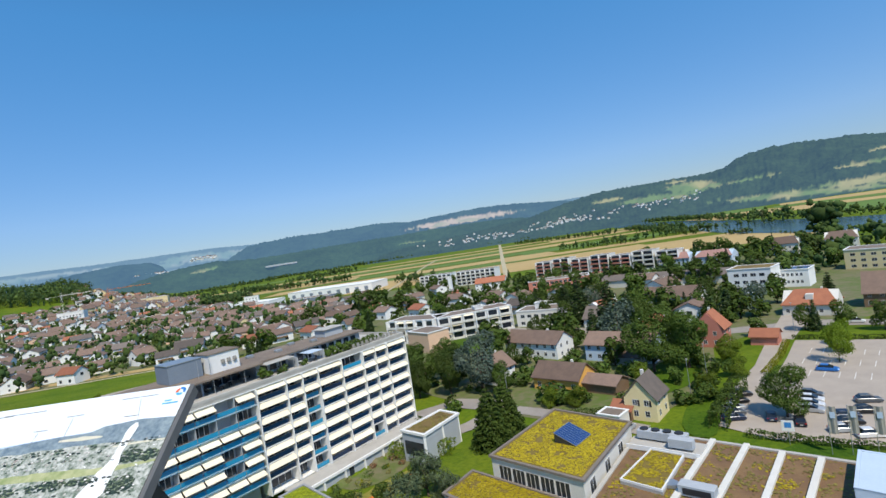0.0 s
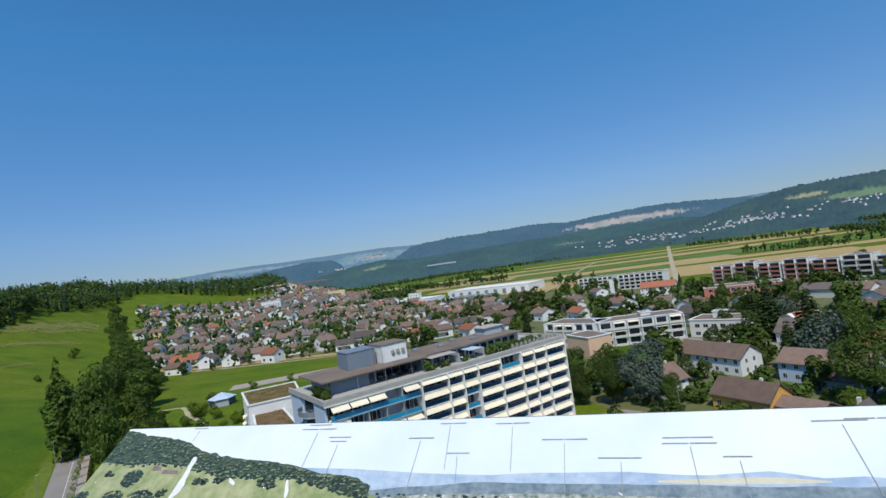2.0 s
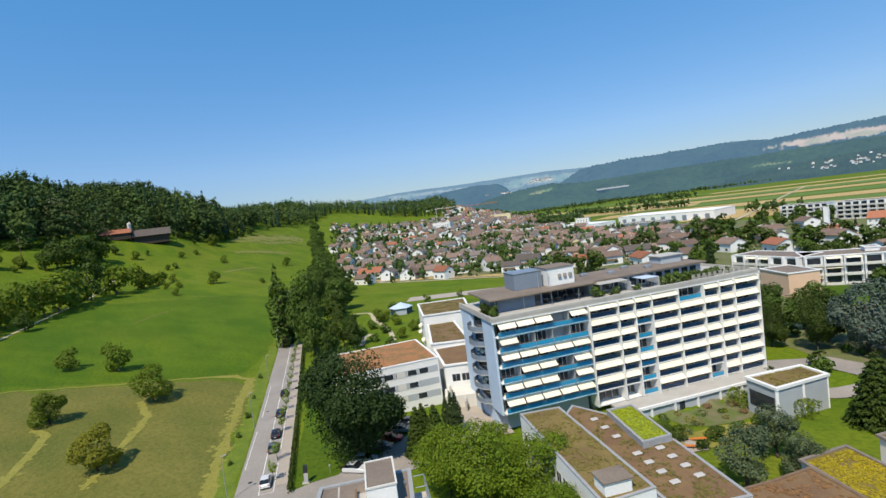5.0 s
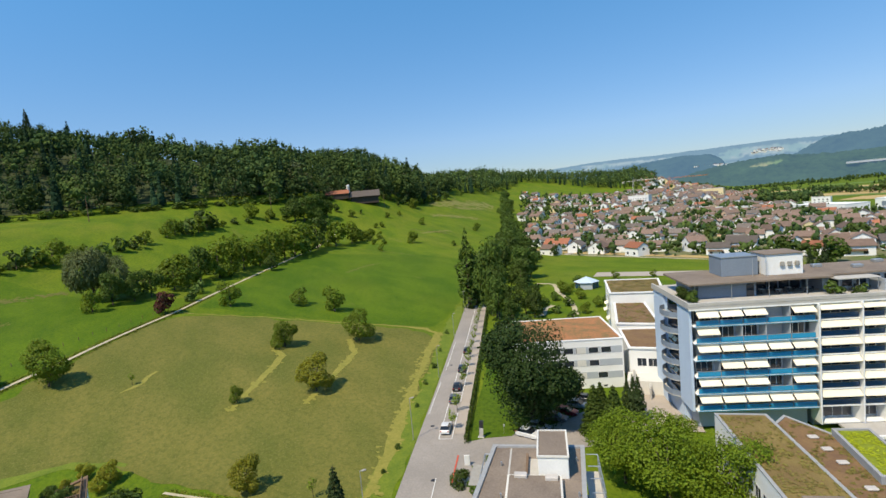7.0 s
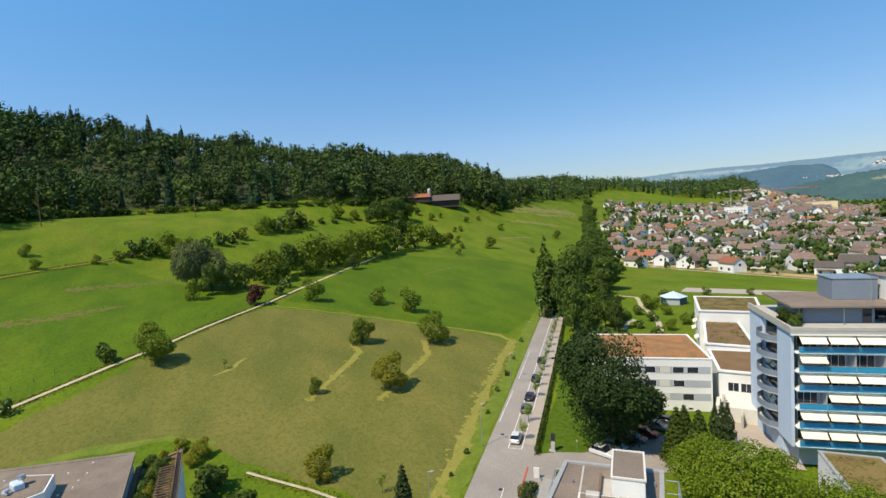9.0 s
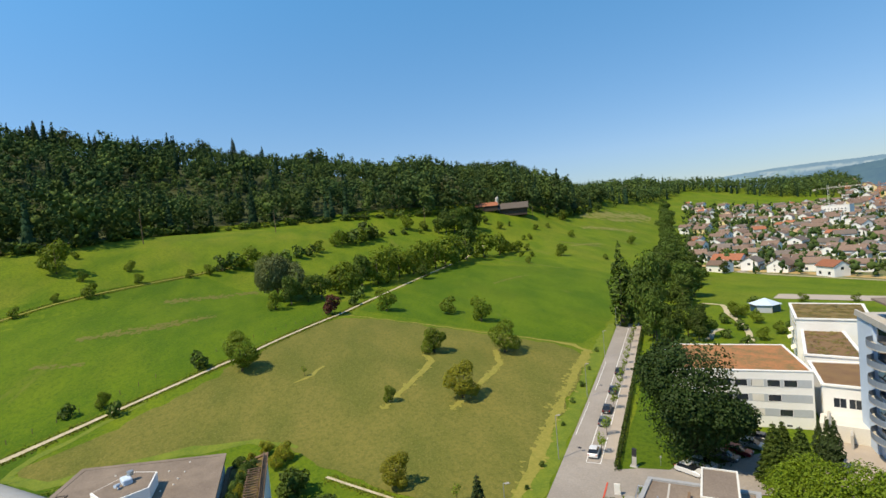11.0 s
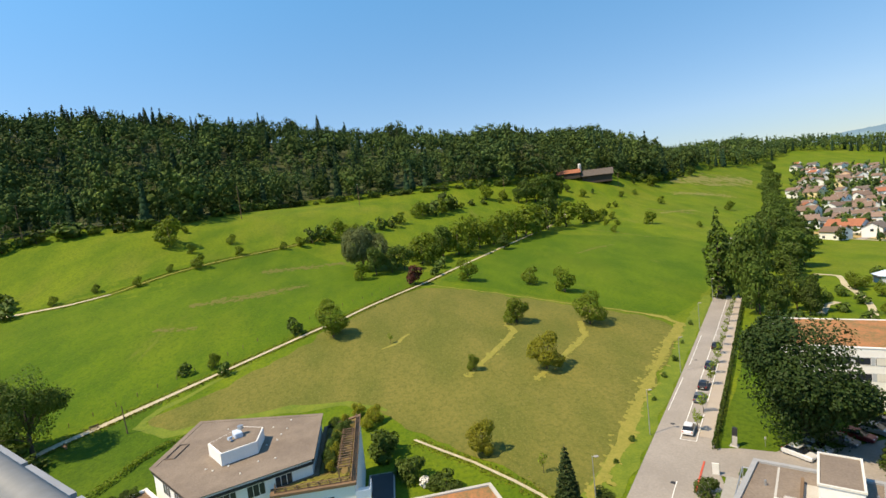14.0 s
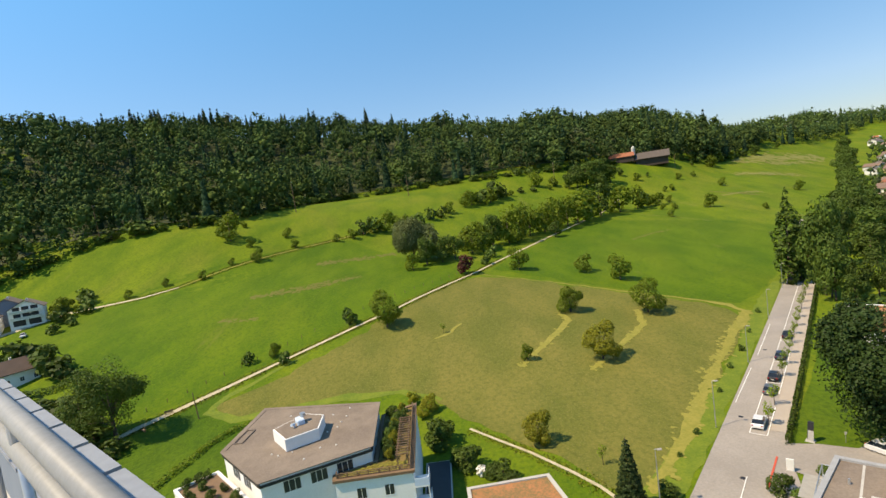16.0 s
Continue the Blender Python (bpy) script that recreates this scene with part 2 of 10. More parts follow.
def part(name, mesh, material, parent=None, label="", smooth=False, m=None):
    """One mesh object, as a thing of its own or under a thing or part."""
    ob = new(name, mesh if isinstance(mesh, bpy.types.Mesh) else mesh.data(name, material, smooth))
    if parent is not None:
        ob.parent = parent
    if m is not None:
        ob.matrix_basis = m
    return tagged(ob, label=label)


def thing(name, m, label, category, group="", kind=""):
    ob = new(name)
    ob.matrix_basis = m
    ob.empty_display_size = 0.2
    return tagged(ob, label, category, group, kind)


def np_mesh(name, verts, faces, material, smooth=False):
    """A mesh from arrays; all faces with the same number of corners."""
    me = bpy.data.meshes.new(name)
    nf, k = faces.shape
    me.vertices.add(len(verts))
    me.vertices.foreach_set("co", np.ascontiguousarray(verts, np.float32).ravel())
    me.loops.add(nf * k)
    me.loops.foreach_set("vertex_index", np.ascontiguousarray(faces, np.int32).ravel())
    me.polygons.add(nf)
    me.polygons.foreach_set("loop_start", np.arange(0, nf * k, k, dtype=np.int32))
    if smooth:
        me.polygons.foreach_set("use_smooth", np.ones(nf, bool))
    me.update(calc_edges=True)
    me.materials.append(material)
    return me

# ---- the lie of the land ----
ROAD0, ROAD_U, ROAD_V = (-62.9, 34.0), (-0.773, 0.634), (-0.634, -0.773)
SLOPE_A = (-400, 25, 85, 120, 185, 206, 290, 335, 3000)
SLOPE_H = (0, 0, 6, 11, 19, 22, 48, 55, 55)
grid_a = np.arange(-400, 3000, 2.0)
bell = np.exp(-0.5 * (np.arange(-20, 21) * 2 / 14.0) ** 2)
grid_h = np.convolve(np.pad(np.interp(grid_a, SLOPE_A, SLOPE_H), 20, mode="edge"), bell / bell.sum(), mode="valid")
HILL_AZ = (-180, -150, 28, 31, 34, 35.4, 37.5, 41, 44, 48, 51, 54, 57, 60, 63, 65, 70, 75, 79, 83, 90, 96, 102, 114, 129, 160, 180)
HILL_EL = (-3, -3, -2.0, -1.0, -0.3, 1.0, 2.3, 2.15, 2.5, 3.15, 3.15, 3.75, 4.0, 3.95, 4.9, 6.2, 7.0, 7.7, 8.35, 8.95, 9.85, 10.9, 11.3, 12.4, 12.9, 8, -3)
HILL_FAR = (900, 900, 1250, 1250, 1250, 1250, 1250, 1250, 1250, 1250, 1150, 1050, 980, 930, 900, 860, 800, 750, 720, 700, 700, 700, 700, 700, 700, 700, 900)
HILL_NEAR = (500, 500, 430, 430, 430, 430, 430, 430, 430, 430, 420, 400, 350, 320, 340, 380, 420, 425, 430, 430, 430, 430, 430, 420, 400, 400, 500)
HILL_TREE = (0, 0, 0, 0, 0, 12, 22, 23, 24, 24, 24, 26, 27, 28, 30, 31, 32, 33, 33, 34, 34, 34, 34, 34, 34, 34, 0)


def slope_rise(x, y):
    px, py = x - ROAD0[0], y - ROAD0[1]
    u, v = px * ROAD_U[0] + py * ROAD_U[1], px * ROAD_V[0] + py * ROAD_V[1]
    return np.interp(v + 0.22 * u - 12 * np.log1p(np.exp(-(u - 45) / 12).clip(0, 1e12)), grid_a, grid_h)


def gz(x, y):
    """The height of the ground."""
    x, y = np.asarray(x, float), np.asarray(y, float)
    h = slope_rise(x, y)
    az, r = np.degrees(np.arctan2(-x, y)), np.hypot(x, y)
    far, near, el = np.interp(az, HILL_AZ, HILL_FAR), np.interp(az, HILL_AZ, HILL_NEAR), np.interp(az, HILL_AZ, HILL_EL)
    k = far / np.maximum(r, 1.0)
    top = np.maximum(43 + far * np.tan(np.radians(el)) - np.interp(az, HILL_AZ, HILL_TREE) - slope_rise(x * k, y * k), 0)
    s = ((r - near) / (far - near)).clip(0, 1)
    soft = np.interp(az, (52, 59), (1, 0))
    lx, ly = (x + 51.2) * 0.621 + (y - 79.0) * 0.784, (x + 51.2) * -0.784 + (y - 79.0) * 0.621
    dip = ((lx - 24) / 6).clip(0, 1) * ((70 - lx) / 6).clip(0, 1) * ((-ly - 4.6) / 1.2).clip(0, 1) * ((ly + 24) / 8).clip(0, 1)
    h = h - 1.5 * dip                                # the sunk garden before the clinic
    return h + top * (soft * s * s + (1 - soft) * s * s * (3 - 2 * s))


def g(x, y):
    return float(gz(x, y))


def road_xy(u, v):
    v -= 2.3
    return ROAD0[0] + u * ROAD_U[0] + v * ROAD_V[0], ROAD0[1] + u * ROAD_U[1] + v * ROAD_V[1]


def grass_mat(name, low, high, straw, straw_share=0.45, blade=(0.034, 0.078, 0.008), tip=(0.15, 0.185, 0.018), bare=(0.20, 0.17, 0.055)):
    """Meadow grass: mown stripes of tone, yellow flower patches and fine blades."""
    m = bpy.data.materials.new(name)
    m.use_nodes = True
    n, l = m.node_tree.nodes, m.node_tree.links
    b = n["Principled BSDF"]
    pos = n.new("ShaderNodeNewGeometry").outputs["Position"]
    tones = [(low, high, 0.035), ((0, 0, 0), straw, 0.016), ((0, 0, 0), blade, 0.8), ((0, 0, 0), bare, 0.021), ((0, 0, 0), tip, 2.0)]
    col = None
    for i, (c1, c2, s) in enumerate(tones):
        no, mr, mx = n.new("ShaderNodeTexNoise"), n.new("ShaderNodeMapRange"), n.new("ShaderNodeMix")
        mp = n.new("ShaderNodeMapping")
        mp.inputs["Rotation"].default_value = (0, 0, 0.9)
        mp.inputs["Scale"].default_value = (1.0, 2.2, 1.0) if i < 2 else (1, 1.4, 1) if i in (2, 4) else (0.8, 4.0, 1.0)
        l.new(pos, mp.inputs["Vector"])
        no.inputs["Scale"].default_value, no.inputs["Detail"].default_value = s, 6
        no.inputs["Roughness"].default_value = 0.6
        l.new(mp.outputs[0], no.inputs["Vector"])
        mr.inputs["From Min"].default_value, mr.inputs["From Max"].default_value = ((0.38, 0.62), (0.48, 0.68), (0.44, 0.66), (0.66, 0.76), (0.52, 0.70))[i]
        l.new(no.outputs["Fac"], mr.inputs["Value"])
        mx.data_type = "RGBA"
        mx.inputs[6].default_value, mx.inputs[7].default_value = (*c1, 1), (*c2, 1)
        if col is not None:
            l.new(col, mx.inputs[6])
        if i:
            dim = n.new("ShaderNodeMath")
            dim.operation = "MULTIPLY"
            dim.inputs[1].default_value = (1, straw_share, 0.58, 0.5, 0.6)[i]
            l.new(mr.outputs["Result"], dim.inputs[0])
            l.new(dim.outputs[0], mx.inputs[0])
        else:
            l.new(mr.outputs["Result"], mx.inputs[0])
        col = mx.outputs[2]
    l.new(col, b.inputs["Base Color"])
    b.inputs["Roughness"].default_value = 0.9
    b.inputs["Specular IOR Level"].default_value = 0.1
    fine, bp = n.new("ShaderNodeTexNoise"), n.new("ShaderNodeBump")
    fine.inputs["Scale"].default_value, fine.inputs["Detail"].default_value = 1.6, 8
    l.new(pos, fine.inputs["Vector"])
    bp.inputs["Strength"].default_value, bp.inputs["Distance"].default_value = 0.5, 0.3
    l.new(fine.outputs["Fac"], bp.inputs["Height"])
    l.new(bp.outputs["Normal"], b.inputs["Normal"])
    return m


M["grass"] = grass_mat("meadow_grass", (0.076, 0.134, 0.007), (0.130, 0.182, 0.010), (0.20, 0.20, 0.025), 0.5)
M["lush"] = grass_mat("lush_meadow_grass", (0.052, 0.110, 0.005), (0.090, 0.150, 0.007), (0.140, 0.172, 0.013), 0.35)
M["lawn"] = grass_mat("deep_green_lawn_grass", (0.040, 0.092, 0.006), (0.072, 0.128, 0.008), (0.110, 0.140, 0.014), 0.3, (0.024, 0.060, 0.006), (0.10, 0.15, 0.012))
M["mown"] = grass_mat("mown_hay_meadow", (0.108, 0.120, 0.024), (0.166, 0.154, 0.036), (0.205, 0.168, 0.048), 0.4, (0.072, 0.088, 0.018), (0.225, 0.195, 0.060), (0.20, 0.145, 0.045))
M["verge"] = mat("rough_verge_grass", (0.155, 0.195, 0.016), (0.085, 0.135, 0.009), scale=0.35, fine=2.2, bump=0.8, contrast=0.4, detail=6)
M["hay"] = mat("dry_hay_grass", (0.285, 0.245, 0.052), (0.175, 0.180, 0.026), scale=0.5, fine=2.0, bump=0.4, contrast=0.6)
M["wheat"] = mat("ripe_wheat_field", (0.46, 0.33, 0.14), (0.40, 0.28, 0.11), scale=0.012, fine=0.15, bump=0, contrast=0.4)
M["crop"] = mat("green_crop_field", (0.12, 0.20, 0.03), (0.09, 0.15, 0.025), scale=0.012, fine=0.15, bump=0, contrast=0.4)
M["gardens"] = mat("gardens_ground", (0.090, 0.135, 0.022), (0.17, 0.15, 0.085), scale=0.05, fine=0.4, bump=0.1, contrast=0.35)


def ground_sheet():
    """One sheet of ground in rings round the tower, out to the horizon."""
    spokes = 320
    radii = [0.0]
    r = 16.0
    while r < 4700:
        radii.append(r)
        r *= 1.026 if r < 900 else 1.05
    radii = np.array(radii[1:])
    az = np.radians(np.linspace(-180, 180, spokes, endpoint=False))
    rr, aa = np.meshgrid(radii, az, indexing="ij")
    x, y = -np.sin(aa) * rr, np.cos(aa) * rr
    z = gz(x, y)
    verts = np.stack([x.ravel(), y.ravel(), z.ravel()], 1)
    i, j = np.meshgrid(np.arange(len(radii) - 1), np.arange(spokes), indexing="ij")
    k = (j + 1) % spokes
    faces = np.stack([(i * spokes + j).ravel(), ((i + 1) * spokes + j).ravel(), ((i + 1) * spokes + k).ravel(), (i * spokes + k).ravel()], 1)[:, ::-1]
    ob = new("ground", np_mesh("ground", verts, faces, M["grass"], smooth=True))
    return tagged(ob, "green meadow land that rises to the wooded hill", "ground", kind="structure")


ground_sheet()
from mathutils.geometry import delaunay_2d_cdt as from_cdt


def inside(px, py, outline):
    hit = np.zeros(px.shape, bool)
    n = len(outline)
    for i in range(n):
        (x0, y0), (x1, y1) = outline[i], outline[(i + 1) % n]
        cross = ((y0 > py) != (y1 > py)) & (px < (x1 - x0) * (py - y0) / (y1 - y0 + 1e-12) + x0)
        hit ^= cross
    return hit


def rounded(outline, times=2):
    """Corners of a plan cut off again and again, which rounds it."""
    for _ in range(times):
        out = []
        for i, p in enumerate(outline):
            q = outline[(i + 1) % len(outline)]
            out += [(0.75 * p[0] + 0.25 * q[0], 0.75 * p[1] + 0.25 * q[1]), (0.25 * p[0] + 0.75 * q[0], 0.25 * p[1] + 0.75 * q[1])]
        outline = out
    return outline


def cover(name, outline, material, label, category, lift=0.06, step=5.0, wobble=0.0, kind="structure"):
    """A cover that lies on the ground inside an outline."""
    dense = []
    for i, p in enumerate(outline):
        q = outline[(i + 1) % len(outline)]
        n = max(1, int(math.dist(p, q) / (step * 0.7)))
        dense += [(p[0] + (q[0] - p[0]) * k / n, p[1] + (q[1] - p[1]) * k / n) for k in range(n)]
    if wobble:
        dense = [(x + wobble * (noise.noise((x * 0.2, y * 0.2, 3.1))), y + wobble * noise.noise((x * 0.2, y * 0.2, 9.7))) for x, y in dense]
    xs, ys = [p[0] for p in dense], [p[1] for p in dense]
    gx, gy = np.meshgrid(np.arange(min(xs), max(xs), step), np.arange(min(ys), max(ys), step))
    gx, gy = gx.ravel() + 0.13, gy.ravel() + 0.17
    keep = inside(gx, gy, dense)
    pts = [Vector(p) for p in dense] + [Vector(p) for p in zip(gx[keep], gy[keep])]
    n = len(dense)
    vs, _, fs, *_ = from_cdt(pts, [(i, (i + 1) % n) for i in range(n)], [list(range(n))], 1, 1e-4)
    z = gz([v.x for v in vs], [v.y for v in vs]) + lift
    me = bpy.data.meshes.new(name)
    me.from_pydata([(v.x, v.y, float(h)) for v, h in zip(vs, z)], [], [list(f) for f in fs])
    me.materials.append(material)
    me.update()
    return tagged(new(name, me), label, category, kind=kind)


def strip(points, width):
    """The outline of a band of that width along a line."""
    left, right = [], []
    for i, p in enumerate(points):
        a, b = points[max(i - 1, 0)], points[min(i + 1, len(points) - 1)]
        d = math.dist(a, b)
        nx, ny = -(b[1] - a[1]) / d, (b[0] - a[0]) / d
        w = width[i] if isinstance(width, (list, tuple)) else width
        left.append((p[0] + nx * w / 2, p[1] + ny * w / 2))
        right.append((p[0] - nx * w / 2, p[1] - ny * w / 2))
    return right + left[::-1]


# hay meadow, tracks and road
cover("lush_meadow", [(-116, -77), (-141, -51), (-169, -21), (-206, 8), (-228, 22), (-232, -4), (-246, -20), (-280, -50), (-272, -64), (-240, -106), (-217, -146), (-198, -172), (-178, -160), (-150, -112), (-124, -88)], M["lush"], "lush green uncut meadow between the two tracks", "meadow", 0.025, 5.0, 1.0)
cover("lush_meadow", [(-212, 20), (-232, 30), (-292, 70), (-330, 96), (-300, 170), (-262, 190), (-205, 140), (-164, 103), (-148, 84), (-186, 46)], M["lush"], "lush green meadow above the hay field", "meadow", 0.02, 6.0, 1.5)
cover("lush_meadow", [(-100, -84), (-113, -73), (-128, -59), (-123, -56), (-117, -60), (-111, -52), (-108, -44), (-92, -40), (-84, -50), (-72, -60), (-80, -76)], M["lawn"], "deep green grass on the bank below the track", "meadow", 0.02, 4.0, 0.8)
mown_outline = rounded([(-206, 10), (-185, 40), (-150, 80), (-132, 78), (-116, 63), (-76, 31), (-66, 22), (-70.4, 19.5), (-77.2, 15.6), (-84.1, 11.6), (-90.8, 5.2), (-100.8, -1.0), (-109, -5), (-113, -12), (-114, -20), (-114.5, -30), (-111.5, -40), (-111.5, -51), (-116.4, -58.6), (-122.5, -57), (-130, -45), (-150, -29), (-172, -13)], 2)
cover("hay_meadow", mown_outline, M["mown"], "mown olive-brown hay meadow beside the track", "meadow", 0.035, 3.0, 2.2)
for line, w in (([(-206, 12), (-196, 26), (-186, 41), (-172, 57), (-158, 73), (-148, 81), (-140, 82)], [0.6, 0.7, 0.8, 0.8, 1.0, 2.0, 1.6]),
                ([(-141, 82), (-134, 77), (-127.5, 71), (-120, 64.5), (-110, 57), (-97.5, 47), (-85, 38), (-77, 32), (-68, 24)], [1.4, 2.8, 2.4, 1.5, 1.1, 1.9, 2.2, 1.7, 1.2])):
    cover("meadow_margin", strip(line, w), M["hay"], "band of tall dry yellow grass round the meadow", "grass", 0.06, 1.2, 1.0)
cover("meadow_margin", strip([(-109, -4), (-114, -13), (-115, -22), (-115, -31), (-112.5, -40), (-112, -51), (-117, -59.5), (-124, -57), (-133, -50), (-143, -42)], [1.0, 2.4, 3.0, 3.4, 3.2, 3.0, 2.6, 2.0, 1.5, 0.8]), M["verge"], "ring of uncut yellow-green grass round the meadow", "grass", 0.05, 1.4, 1.2)
for line, w in (([(-154, 33), (-145.3, 33.1), (-135.3, 26.8), (-128, 21.2), (-118.8, 14.6)], [1.2, 1.9, 1.6, 1.5, 1.0]), ([(-150, 54.5), (-137.8, 51.9), (-128, 43.5), (-118.5, 35.6), (-113, 29.8)], [1.2, 2.2, 1.9, 1.5, 0.9]), ([(-150.6, 2.7), (-145.4, -1.1), (-141.6, -5.6)], [0.7, 1.4, 0.5])):
    cover("unmown_strip", strip(line, w), M["hay"], "strip of unmown yellow grass in the meadow", "grass", 0.09, 1.0, 0.8)
track_line = [(-98, -86), (-114, -74.5), (-139, -49), (-167, -19), (-208, 12), (-230, 26), (-290, 66), (-360, 114), (-420, 150)]
cover("gravel_track", strip(track_line, [2.6, 2.0, 1.15, 1.05, 1.05, 1.2, 1.4, 1.5, 1.5]), M["gravel"], "pale gravel farm track along the meadow", "track", 0.16, 3.0)
cover("gravel_track", strip([(-220, -116), (-246, -90), (-275, -62), (-305, -35)], 0.8), M["hay"], "narrow farm track to the villas", "track", 0.16, 4.0)
cover("gravel_track", strip([(-176, -188), (-183, -179), (-190.5, -170.6), (-197.5, -163.6), (-206.5, -154.5), (-209.5, -142.8), (-213, -129), (-220, -116)], [3.6, 3.6, 3.4, 3.2, 2.6, 2.0, 1.5, 1.0]), M["gravel"], "pale drive in front of the villas", "track", 0.18, 2.0)
cover("footpath", strip([(-93.7, 0.7), (-89.1, 4.4), (-82.3, 10.0), (-75.0, 15.0), (-70.3, 17.8), (-66, 19.5)], 0.6), M["gravel"], "narrow trodden footpath through the grass", "path", 0.16, 2.0)
ROAD_END = 132
lane = [road_xy(-40, 9.2), road_xy(-20, 8.9), road_xy(0, 8.6), road_xy(60, 8.8), road_xy(ROAD_END, 9.2), road_xy(ROAD_END + 4, 5), road_xy(ROAD_END, 1), road_xy(60, 0.4), road_xy(22, 0.2), road_xy(10, -2), road_xy(0, -4.5), road_xy(-20, -5), road_xy(-40, -6)]
cover("road", lane, M["asphalt"], "pale grey asphalt street with parking bays", "road", 0.10, 4.0)
cover("road", strip([road_xy(ROAD_END - 2, 6), road_xy(ROAD_END + 30, 7.5), road_xy(ROAD_END + 90, 10), road_xy(ROAD_END + 150, 12)], 4.0), M["asphalt"], "narrow lane under the trees", "road", 0.12, 4.0)
cover("pavement", [road_xy(21, 2.0), road_xy(60, 2.1), road_xy(ROAD_END - 2, 2.6), road_xy(ROAD_END - 2, 0.7), road_xy(60, 0.1), road_xy(21, -0.1)], M["paving"], "grey pavement along the street", "pavement", 0.15, 4.0)


def marking(u0, v0, u1, v1, w=0.14, material=None):
    cover("road_line", strip([road_xy(u0, v0), road_xy(u1, v1)], w), material or M["line"], "painted line on the street", "road marking", 0.17, 3.0)


marking(19, 4.6, 125, 4.9)
for u in (19, 25.5, 41, 47, 53, 60, 67, 74, 81, 88, 95, 102, 109, 116):
    marking(u, 4.6, u, 2.2)
marking(19, 2.2, 30, 2.2), marking(36, 2.2, 60, 2.3)
marking(4, 0.6, 13, 0.4, 0.25, M["redline"]), marking(30, 8.2, 48, 8.1, 0.12)
marking(-12, 3.0, 6, 3.2, 0.12), marking(56, 7.9, 80, 8.0, 0.12)

cover("clinic_lawn", [(-75.0, 47.2), (-73.5, 51), (-71.2, 55), (-72.6, 60), (-73, 66), (-76, 74), (-86, 78), (-104, 94), (-126, 112), (-136.5, 103.5), (-119.5, 86.6), (-95, 66)], M["lawn"], "deep green lawn under the great tree", "lawn", 0.13, 3.0, 0.3)
cover("verge", [road_xy(-6, 9.6), road_xy(-6, 14.5), road_xy(20, 13.2), road_xy(45, 12.6), road_xy(75, 12.8), road_xy(105, 13.6), road_xy(128, 12.0), road_xy(130, 9.5), road_xy(60, 9.1), road_xy(0, 9.0)], M["verge"], "rough weedy grass verge along the street", "grass", 0.05, 2.0, 0.9)
for u_, v_ in ((24.5, 6.6), (5.5, 3.6), (60, 7.0), (-4, 7.6)):
    hx, hy = road_xy(u_, v_)
    hole = part("manhole_cover", Mesh().box(-0.33, -0.33, 0, 0.33, 0.33, 0.02, bevel=0.008), M["darkmetal"], m=pose(hx, hy, g(hx, hy) + 0.105, 0, 0, 39))
    tagged(hole, "dark cast-iron manhole cover in the asphalt", "manhole cover", "manhole covers")

# ---- the clinic: a long slab block with awnings ----
def window(parent, x0, x1, z0, z1, y, m=None, depth=0.12, out=-1, name="window", label="", bars=1, pane=None):
    """A window in a wall that lies along x; out is the side to which it looks."""
    fr, gl = Mesh(), Mesh()
    t = 0.07
    ya, yb = sorted((y + out * 0.03, y - out * depth))
    fr.box(x0, ya, z0, x1, yb, z0 + t, m).box(x0, ya, z1 - t, x1, yb, z1, m)
    xs = [x0 + (x1 - x0) * k / (bars + 1) for k in range(bars + 2)]
    for k, xx in enumerate(xs):
        a = min(max(xx - t / 2, x0), x1 - t)
        fr.box(a, ya, z0 + t, a + t, yb, z1 - t, m)
    yy = y + out * 0.012
    gl.box(x0 + 0.02, min(yy, yy - out * 0.02), z0 + 0.02, x1 - 0.02, max(yy, yy - out * 0.02), z1 - 0.02, m)
    ob = part(name, fr, M["frame"], parent, label)
    part("pane", gl, pane or M["pane"], ob)
    return ob


